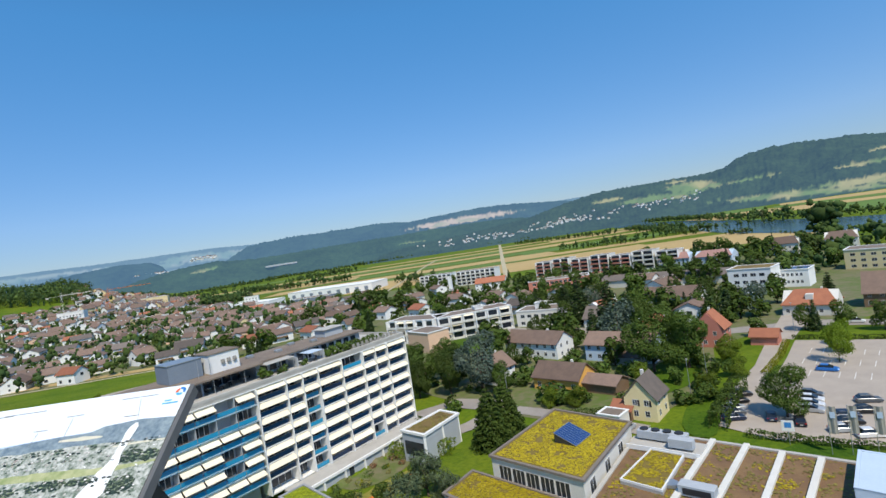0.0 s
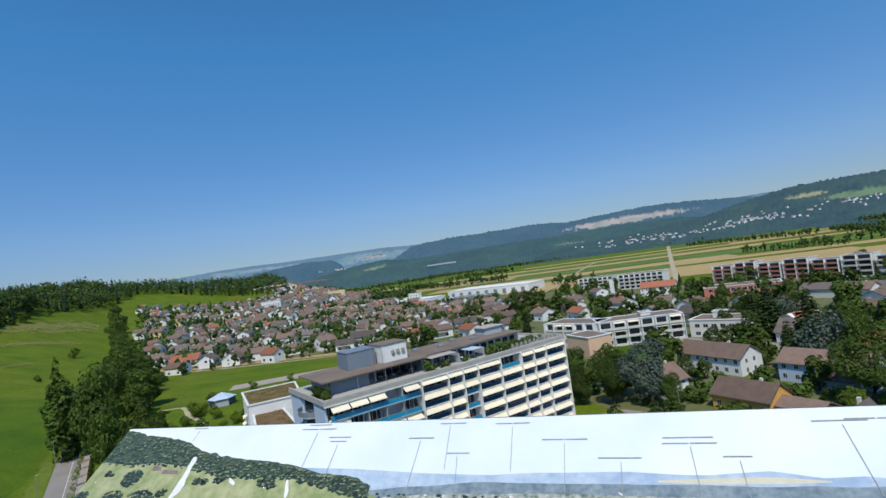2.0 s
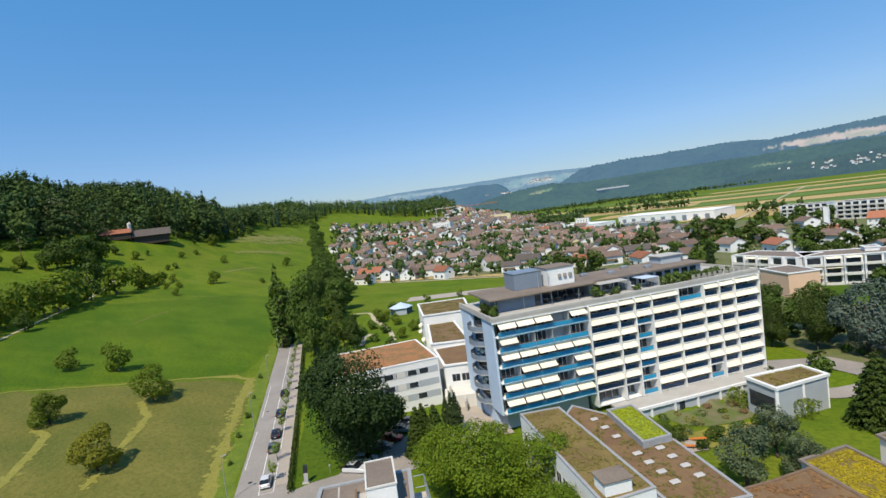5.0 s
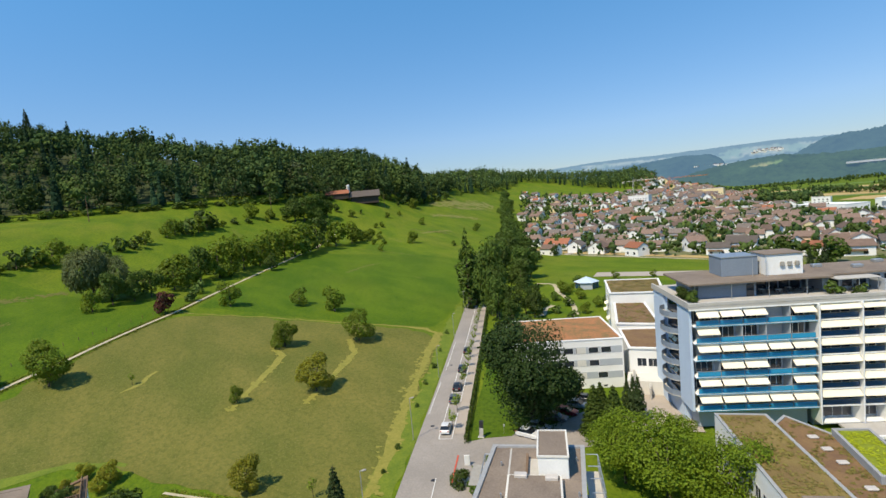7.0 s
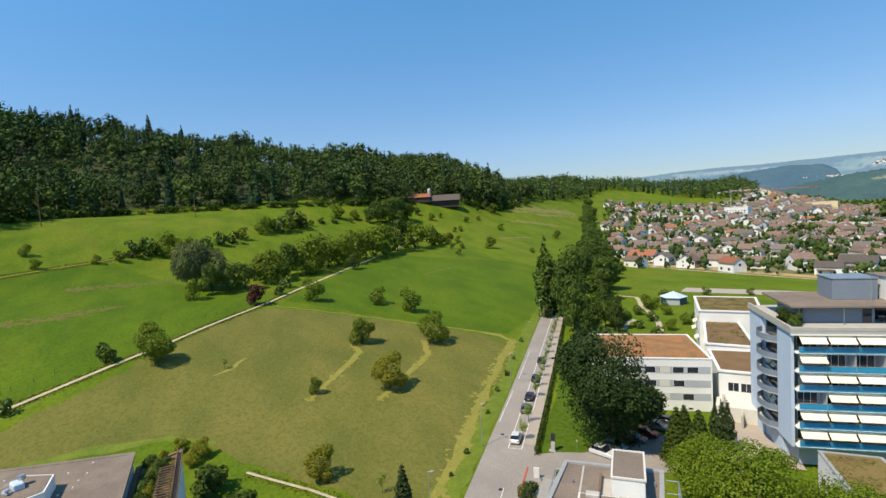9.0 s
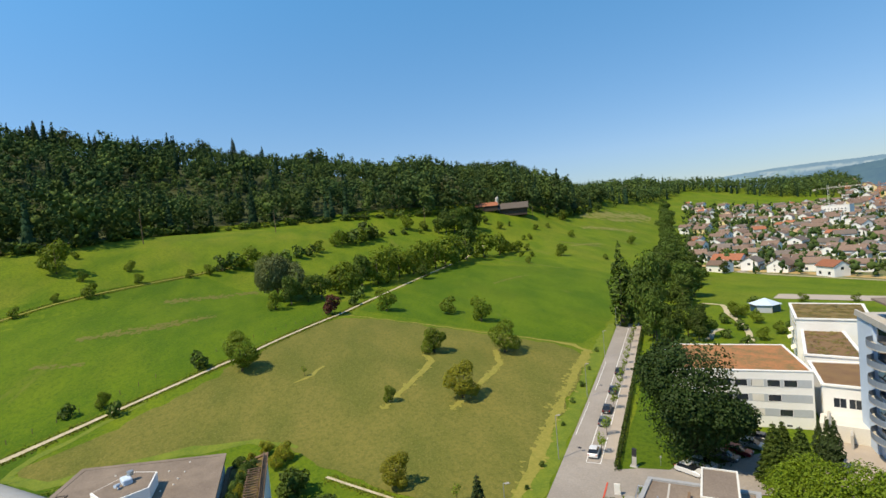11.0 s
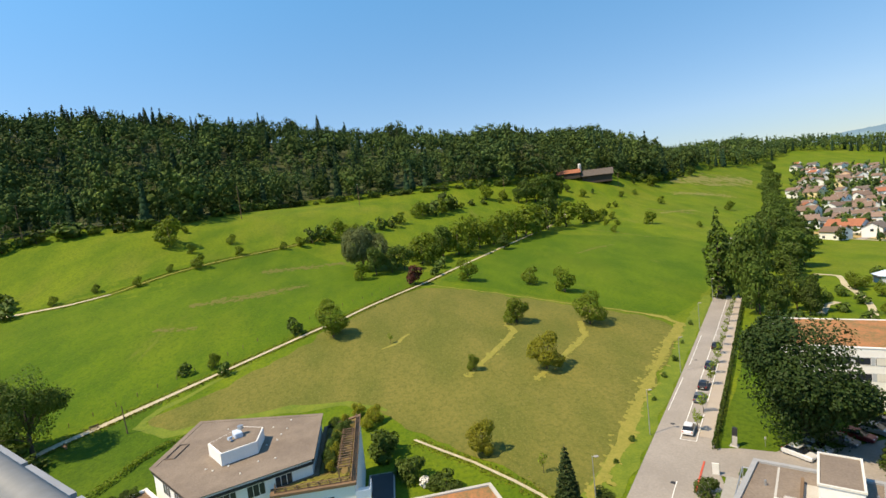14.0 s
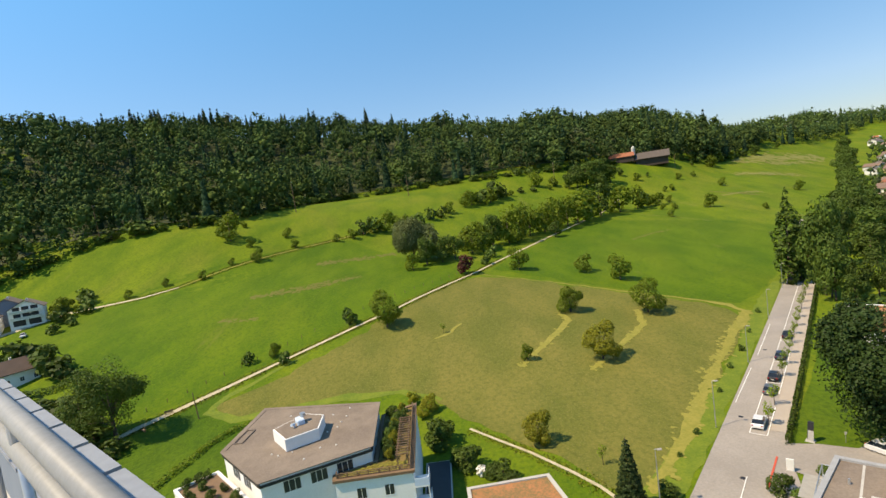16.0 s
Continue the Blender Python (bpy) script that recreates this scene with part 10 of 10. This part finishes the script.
def leader(x0, y0, x1, y1):
    printed("leader_line", [(x0 - 0.0003, y0), (x0 + 0.0003, y0), (x1 + 0.0003, y1), (x1 - 0.0003, y1)], "ink", 0.0064)


for x0, x1, y, words in ((0.130, 0.154, 0.007, 1), (0.318, 0.349, 0.007, 1), (0.309, 0.358, 0.013, 2), (0.353, 0.383, 0.025, 1), (0.357, 0.379, 0.0305, 1), (0.458, 0.488, 0.028, 1), (0.492, 0.522, 0.010, 2), (0.507, 0.532, 0.047, 1), (0.556, 0.592, 0.012, 2),
                         (0.606, 0.650, 0.0325, 2), (0.659, 0.697, 0.053, 1), (0.717, 0.759, 0.0325, 1), (0.716, 0.761, 0.0385, 2), (0.763, 0.785, 0.052, 1), (0.838, 0.878, 0.018, 1), (0.862, 0.930, 0.0165, 3), (0.972, 0.999, 0.035, 2), (0.933, 0.955, 0.0545, 1), (1.048, 1.105, 0.016, 2), (1.067, 1.090, 0.050, 1)):
    caption(x0, x1, y, words)
for x0, y0, x1, y1 in ((0.142, 0.011, 0.142, 0.027), (0.334, 0.018, 0.334, 0.066), (0.369, 0.035, 0.370, 0.079), (0.473, 0.032, 0.472, 0.090), (0.504, 0.014, 0.508, 0.066), (0.519, 0.051, 0.524, 0.090), (0.574, 0.016, 0.577, 0.067), (0.628, 0.037, 0.629, 0.091), (0.679, 0.057, 0.678, 0.091), (0.739, 0.042, 0.740, 0.090), (0.775, 0.056, 0.775, 0.089), (0.859, 0.022, 0.862, 0.086), (0.942, 0.058, 0.941, 0.080), (0.984, 0.039, 0.990, 0.080), (1.079, 0.020, 1.092, 0.060)):
    leader(x0, y0, x1, y1)
for q0, q1, r0, r1, key, z in ((-0.3, 1.7, 0.0045, 0.0085, "blue", 0.0064), (1.9, 3.3, 0.0030, 0.0075, "orange", 0.0066), (3.6, 5.6, 0.0025, 0.0065, "sky2", 0.0068)):
    cx, cy = 1.138, 0.0165
    arc = [(cx + r1 * math.cos(q), cy - r1 * math.sin(q)) for q in np.linspace(q0, q1, 10)] + [(cx + r0 * math.cos(q), cy - r0 * math.sin(q)) for q in np.linspace(q1, q0, 10)]
    printed("emblem_arc", arc, key, z)
for x0, x1, y in ((1.120, 1.131, 0.0295), (1.118, 1.142, 0.0345)):
    printed("emblem_bar", [(x0, y), (x1, y), (x1, y + 0.0022), (x0, y + 0.0022)], "sky2", 0.0064)
part("bracket", Mesh().box(0.15, 0.05, -0.06, 0.20, 0.26, -0.0225).box(0.15, 0.02, -0.30, 0.20, 0.07, -0.06), M["darkmetal"], board)
part("bracket", Mesh().box(0.95, 0.05, -0.06, 1.00, 0.26, -0.0225).box(0.95, 0.02, -0.30, 1.00, 0.07, -0.06), M["darkmetal"], board)


# ---- flowering sedum, moss and garden plants ----
FLOWER = leaf_mat("yellow_sedum_flowers", (0.50, 0.37, 0.012), (0.30, 0.25, 0.02), 0.15)
LIMEFLOWER = leaf_mat("lime_sedum_cushions", (0.42, 0.46, 0.02), (0.26, 0.32, 0.02), 0.15)
MOSS = leaf_mat("olive_moss_cushions", (0.22, 0.20, 0.04), (0.15, 0.11, 0.04), 0.1)
RUST = leaf_mat("rust_sedum_cushions", (0.34, 0.16, 0.06), (0.22, 0.13, 0.05), 0.1)


def cushions(name, outline, z, density, size, material, label, seed, patch=0.5, need=0.0, margin=0.7):
    """Low plants strewn over a flat roof, thick in some spots and thin in others."""
    rng = np.random.default_rng(seed)
    xs, ys = [p[0] for p in outline], [p[1] for p in outline]
    cx, cy = sum(xs) / len(xs), sum(ys) / len(ys)
    inner = [(cx + (x - cx) * (1 - margin / 10), cy + (y - cy) * (1 - margin / 10)) for x, y in outline]
    n = int((max(xs) - min(xs)) * (max(ys) - min(ys)) * density)
    x, y = rng.uniform(min(xs), max(xs), n), rng.uniform(min(ys), max(ys), n)
    keep = inside(x, y, inner)
    x, y = x[keep], y[keep]
    thick = np.array([noise.noise((a * patch, b * patch, seed)) + 0.6 * noise.noise((a * patch * 3, b * patch * 3, seed + 5)) for a, b in zip(x, y)])
    keep = thick > need + rng.normal(0, 0.10, len(x))
    x, y = x[keep], y[keep]
    c = np.stack([x, y, z + rng.uniform(0.01, 0.06, len(x))], 1)
    up = np.tile((0.0, 0.0, 1.0), (len(x), 1))
    v, f = leaf_cards(rng, c, up, size, 0, 1.3, 0.12, 0.05)
    return tagged(new(name, np_mesh(name, v, f, material)), label, "roof plants", kind="stuff")


cushions("sedum_flowers", sp, 8.36, 34, 0.26, FLOWER, "yellow flowering sedum on the bath house roof", 1, 0.5, -0.32)
cushions("sedum_flowers", sp2, 4.96, 34, 0.26, FLOWER, "yellow flowering sedum on the low bath wing", 2, 0.5, -0.35)
cushions("sedum_flowers", yb, 6.46, 34, 0.26, FLOWER, "yellow flowering sedum in the roof bed", 3, 0.6, -0.05)
cushions("sedum_flowers", yp, 8.06, 22, 0.28, LIMEFLOWER, "lime-green sedum in the raised roof bed", 4, 0.6, -0.1)
cushions("roof_moss", wl_, 8.77, 12, 0.32, MOSS, "olive moss cushions on the low wing roof", 5, 0.45, 0.0)
cushions("roof_moss", lo, 7.27, 12, 0.32, MOSS, "olive moss cushions on the hall roof", 6, 0.45, 0.05)
cushions("roof_moss", lo2, 6.67, 12, 0.32, RUST, "rust-brown sedum on the garden hall roof", 7, 0.45, 0.0)
cushions("roof_moss", rb, 5.87, 8, 0.34, FLOWER, "yellow sedum spots between the roof ribs", 9, 0.35, 0.34)
cushions("roof_moss", rb, 5.87, 7, 0.36, MOSS, "olive moss between the roof ribs", 10, 0.4, 0.05)
cushions("roof_moss", rw2, 12.37, 7, 0.4, MOSS, "olive moss on the rear wing roof", 11, 0.4, 0.0)
cushions("roof_moss", rw, 9.37, 6, 0.4, MOSS, "olive moss on the rear wing roof", 12, 0.4, 0.05)
cushions("roof_moss", ax, 5.05, 9, 0.34, MOSS, "olive moss on the annex roof", 13, 0.4, 0.0)

cushions("roof_moss", [(-66.3, -17.2), (-64.9, -17.0), (-65.0, -8.0), (-67.2, -8.0), (-67.9, -12.6)], 9.4, 26, 0.34, leaf_mat("dry_roof_grass", (0.36, 0.30, 0.07), (0.26, 0.25, 0.05)), "dry yellow grass on the roof terrace", 14, 0.5, -0.4, 0.1)
cushions("roof_moss", [(-67.6, -12.2), (-67.4, -8.0), (-85.0, -8.6), (-83.0, -12.8)], 9.4, 14, 0.36, MOSS, "olive ground cover on the roof terrace", 15, 0.5, -0.1, 0.1)

# planting of the sunk clinic garden
BED = [leaf_mat("dry_grass_tufts", (0.30, 0.26, 0.08), (0.20, 0.20, 0.06)), LEAF["green"], LEAF["yellow"], LEAF["grey"], leaf_mat("rosy_perennials", (0.30, 0.12, 0.08), (0.22, 0.14, 0.06))]
bed_rng = random.Random(21)
for k in range(120):
    x, y = bed_rng.uniform(-34, -2), bed_rng.uniform(78, 110)
    lx_, ly_ = (x + 51.2) * 0.621 + (y - 79.0) * 0.784, (x + 51.2) * -0.784 + (y - 79.0) * 0.621
    if not (24 < lx_ < 58 and -14.5 < ly_ < -6.6) or abs(lx_ - 34.6) < 1.2:
        continue
    t = thing("perennial_clump", pose(x, y, g(x, y) + 0.1), "clump of grasses and perennials in the garden bed", "plant", "plants of the garden bed")
    r_ = bed_rng.uniform(0.5, 1.1)
    v, f = lobed(np.random.default_rng(k), [(0, 0, r_ * 0.5, r_, r_, r_ * 0.7), (r_ * 0.5, 0.2, r_ * 0.6, r_ * 0.6, r_ * 0.6, r_ * 0.6)], 110, 0.24)
    part("foliage", np_mesh("foliage", v, f, bed_rng.choice(BED)), None, t)


def wall_boxes():
    """The plans of all walls, to plant clear of them."""
    out = []
    for o in bpy.data.objects:
        if o.type == "MESH" and o.name.split(".")[0] == "wall" and o.parent is not None:
            m = o.parent.matrix_basis @ o.matrix_basis
            pts = [m @ Vector(c) for c in o.bound_box]
            out.append((min(p.x for p in pts), max(p.x for p in pts), min(p.y for p in pts), max(p.y for p in pts)))
    return np.array(out)


BOXES = wall_boxes()
yard_rng = random.Random(64)
street_lines = [[(62, 112), (76, 126), (94, 148), (112, 168), (135, 196)], [(20, 228), (60, 190), (84, 166), (112, 160), (150, 128)], [(-6, 118), (10, 124), (24, 112), (34, 100)]]
for k in range(240):
    x, y = yard_rng.uniform(-25, 84), yard_rng.uniform(106, 215)
    if y > 232 - 0.9 * x + 10 or (x > 66 and y < 150) or (x < 32 and y > 158):
        continue
    if bool(np.any((BOXES[:, 0] - 1.2 < x) & (x < BOXES[:, 1] + 1.2) & (BOXES[:, 2] - 1.2 < y) & (y < BOXES[:, 3] + 1.2))):
        continue
    if any(bool(inside(np.array([x]), np.array([y]), strip(ln, 10))[0]) for ln in street_lines):
        continue
    plant(yard_rng.choice(("bush", "darkbush", "bush", "towntree", "bush", "darkbush")), x, y, yard_rng.uniform(1.4, 4.6), yard_rng.uniform(0.9, 1.4), "shrubs of the house gardens")
# furniture of the clinic roof terrace
cl = Matrix.Translation((-51.2, 79.0, 22.06)) @ Matrix.Rotation(math.atan2(0.784, 0.621), 4, "Z")
for lx_, ly_ in ((14.2, 6.2), (16.6, 5.2), (18.8, 6.6), (21.0, 5.4), (26.2, 4.0), (29.0, 4.2), (33.0, 3.6), (36.0, 3.4), (40.6, 3.6)):
    t = thing("terrace_table", cl @ pose(lx_, ly_, 0), "round white terrace table on the clinic roof", "table", "terrace tables")
    part("tabletop", Mesh().tube([(0, 0, 0.71), (0, 0, 0.75)], 0.5, 14), M["frame"], t)
    part("column", Mesh().tube([(0, 0, 0.03), (0, 0, 0.71)], 0.04, 8), M["darkmetal"], t)
    part("foot", Mesh().tube([(0, 0, 0), (0, 0, 0.03)], 0.28, 12), M["darkmetal"], t)
    for k in range(3):
        c_ = thing("terrace_chair", cl @ pose(lx_ + 0.95 * math.cos(2.1 * k + lx_), ly_ + 0.95 * math.sin(2.1 * k + lx_), 0, 0, 0, math.degrees(2.1 * k + lx_) - 90), "dark metal terrace chair beside a round table", "chair", "terrace chairs")
        part("seat", Mesh().box(-0.24, -0.24, 0.43, 0.24, 0.24, 0.47, bevel=0.01), M["darkmetal"], c_)
        part("backrest", Mesh().box(-0.24, 0.22, 0.5, 0.24, 0.26, 0.88, bevel=0.01), M["darkmetal"], c_)
        for sx in (-1, 1):
            for sy in (-1, 1):
                part("leg", Mesh().tube([(0.21 * sx, 0.21 * sy, 0), (0.21 * sx, 0.21 * sy, 0.43)], 0.018, 5), M["darkmetal"], c_)
# plants on the clinic roof terrace
cl = Matrix.Translation((-51.2, 79.0, 0)) @ Matrix.Rotation(math.atan2(0.784, 0.621), 4, "Z")
for lx_, ly_, h in ((1.0, 2.2, 1.6), (1.6, 3.6, 1.9), (24.6, 2.0, 1.2), (26.5, 1.6, 1.0), (28.0, 2.4, 1.4), (23.4, 2.4, 2.0), (39.6, 2.2, 2.2), (41.5, 2.0, 2.4), (43.2, 1.8, 1.8), (44.6, 2.6, 1.9), (46.0, 2.6, 1.8), (47.4, 2.2, 1.6), (48.5, 2.6, 1.9), (49.8, 2.2, 1.6), (51.0, 2.4, 1.8), (52.6, 2.8, 1.6), (54.0, 3.0, 1.7), (56.0, 2.4, 1.3), (0.6, 4.4, 2.4), (0.8, 5.6, 2.1), (32.4, 1.6, 1.4)):
    p = cl @ Vector((lx_, ly_, 0))
    plant(yard_rng.choice(("bush", "darkbush", "bush")), p.x, p.y, h, 1.0, "plants of the clinic roof terrace", "green shrub in the roof terrace planting", z=22.08)


# ---- long grass along the tracks and tufts in the meadow ----
def tufts(name, x, y, size, material, label, seed, stray=0.5):
    rng = np.random.default_rng(seed)
    n = len(x)
    c = np.stack([x, y, gz(x, y) + size * 0.25], 1)
    side = np.stack([rng.normal(0, 1, n), rng.normal(0, 1, n), np.full(n, 2.6)], 1)
    side /= np.linalg.norm(side, axis=1)[:, None]
    v, f = leaf_cards(rng, c, side, size, 0, 0.8, stray)
    return tagged(new(name, np_mesh(name, v, f, material)), label, "grass", kind="stuff")


def beside(line, half, n, spread, rng):
    pts = np.array(line, float)
    seg = np.hypot(*np.diff(pts, axis=0).T)
    at = rng.uniform(0, seg.sum(), n)
    k = np.searchsorted(np.cumsum(seg), at).clip(0, len(seg) - 1)
    s = (at - np.concatenate([[0], np.cumsum(seg)])[k]) / seg[k]
    d = (pts[k + 1] - pts[k]) / seg[k][:, None]
    off = rng.choice((-1, 1), n) * (half + np.abs(rng.normal(0, spread, n)))
    p = pts[k] + (pts[k + 1] - pts[k]) * s[:, None]
    return p[:, 0] - d[:, 1] * off, p[:, 1] + d[:, 0] * off


patch_rng = np.random.default_rng(64)


def dry_patches(line, width, material, label):
    """Small uneven patches of dry grass strewn along a line, thinning out to its sides."""
    ln = sum(math.dist(a, b) for a, b in zip(line, line[1:]))
    size = 0.35 + width * 0.07
    x, y = beside(line, 0.0, int(min(900, 0.55 * ln * width / size ** 2)), width * 0.32, patch_rng)
    r = size * patch_rng.uniform(0.4, 1.3, len(x))
    q = np.arange(7) * 0.898
    wob = patch_rng.uniform(0.5, 1.3, (len(x), 7))
    px = x[:, None] + r[:, None] * wob * np.cos(q) * 1.3
    py = y[:, None] + r[:, None] * wob * np.sin(q)
    v = np.stack([px, py, gz(px.ravel(), py.ravel()).reshape(px.shape) + 0.05 + size * 0.04 + patch_rng.uniform(0, 0.03, (len(x), 1))], 2).reshape(-1, 3)
    k = np.arange(len(x))[:, None] * 7
    f = np.concatenate([k + [0, a, a + 1] for a in range(1, 6)])
    return tagged(new("dry_streak", np_mesh("dry_streak", v, f, material)), label, "grass", kind="stuff")


TUFT = leaf_mat("long_meadow_grass", (0.11, 0.145, 0.010), (0.20, 0.20, 0.025))
M["browngrass"] = mat("brown_meadow_grass", (0.150, 0.122, 0.028), (0.098, 0.128, 0.012), scale=0.5, fine=2.5, bump=0.4, contrast=0.7)
M["drygrass"] = mat("dry_meadow_grass", (0.235, 0.195, 0.062), (0.135, 0.170, 0.026), scale=0.3, fine=2.5, bump=0.4, contrast=0.7)
tuft_rng = np.random.default_rng(91)
x, y = beside(track_line[:6], 0.7, 5200, 0.8, tuft_rng)
tufts("track_grass", x, y, 0.38, TUFT, "long uncut grass along the farm track", 92)
x, y = beside([(-209, -143), (-213, -129), (-220, -116), (-246, -90), (-275, -62), (-305, -35)], 0.9, 2600, 0.8, tuft_rng)
tufts("track_grass", x, y, 0.45, TUFT, "long uncut grass along the upper track", 93)
x, y = beside([(-93.7, 0.7), (-89.1, 4.4), (-82.3, 10.0), (-75.0, 15.0), (-70.3, 17.8), (-66, 19.5)], 0.4, 900, 0.6, tuft_rng)
tufts("track_grass", x, y, 0.3, TUFT, "long grass along the footpath", 95)
for line, w in (([(-196.7, -77), (-198, -64), (-202.3, -52.6), (-208.7, -44.5), (-214, -36)], 4.0), ([(-200, -70), (-204, -58), (-210, -48)], 2.6), ([(-176, -80.5), (-174, -73), (-173.6, -66)], 2.4), ([(-240, -60), (-246, -44), (-250, -34), (-256, -24)], 5.0), ([(-575, 340), (-594, 385), (-612, 430), (-622, 478)], 34.0), ([(-560, 372), (-572, 402), (-580, 430)], 12.0), ([(-505, 296), (-498, 325), (-495, 356)], 14.0), ([(-420, 222), (-404, 236), (-390, 246)], 4.0), ([(-397, 222), (-403, 240), (-406, 258)], 5.0), ([(-343, 136), (-329, 145), (-308, 158), (-300, 160)], 1.3), ([(-258, 96), (-272, 112), (-280, 126)], 1.6), ([(-262, -20), (-268, -6), (-276, 4)], 5.0)):
    dry_patches(line, w, M["drygrass"] if w >= 5 and line[0][0] < -380 else M["browngrass"], "streak of dry brown grass in the meadow")
for line, w in (([(-141, 82), (-134, 77), (-127.5, 71), (-120, 64.5), (-110, 57), (-97.5, 47), (-85, 38), (-77, 32), (-68, 24)], 2.6), ([(-154, 33), (-145.3, 33.1), (-135.3, 26.8), (-128, 21.2), (-118.8, 14.6)], 1.6), ([(-150, 54.5), (-137.8, 51.9), (-128, 43.5), (-118.5, 35.6), (-113, 29.8)], 1.7)):
    dry_patches(line, w, M["hay"], "loose yellow-green grass beside the dry band")
for u_, v_, h in ((16, 11.6, 1.6), (34, 11.4, 1.4), (47, 11.8, 1.8), (58, 11.2, 2.2), (72, 11.6, 1.5), (90, 11.9, 2.0), (8, 12.2, 1.2)):
    x, y = road_xy(u_, v_)
    plant("bush", x, y, h * 0.7, 0.8, "young shrubs on the verge", "small green shrub on the street verge")
# dark garden trees between the near houses of the town
grove_rng = random.Random(88)
for k in range(110):
    az_, r_ = grove_rng.uniform(-39, -8), grove_rng.uniform(165, 330)
    x, y = polar(az_, r_)
    if bool(np.any((BOXES[:, 0] - 2.6 < x) & (x < BOXES[:, 1] + 2.6) & (BOXES[:, 2] - 2.6 < y) & (y < BOXES[:, 3] + 2.6))):
        continue
    if any(bool(inside(np.array([x]), np.array([y]), strip(ln, 12))[0]) for ln in street_lines) or noise.noise((x * 0.02, y * 0.02, 4.4)) < -0.12:
        continue
    plant(grove_rng.choice(("towndark", "towndark", "townfir", "towntree")), x, y, grove_rng.uniform(6, 11), grove_rng.uniform(0.85, 1.1), "dark garden trees of the town")

# the patterns from which copies were made are no longer needed
for root in [r for r, _ in TREES.values()] + KINDS + list(CARS.values()):
    for o in [*root.children_recursive, root]:
        bpy.data.objects.remove(o)
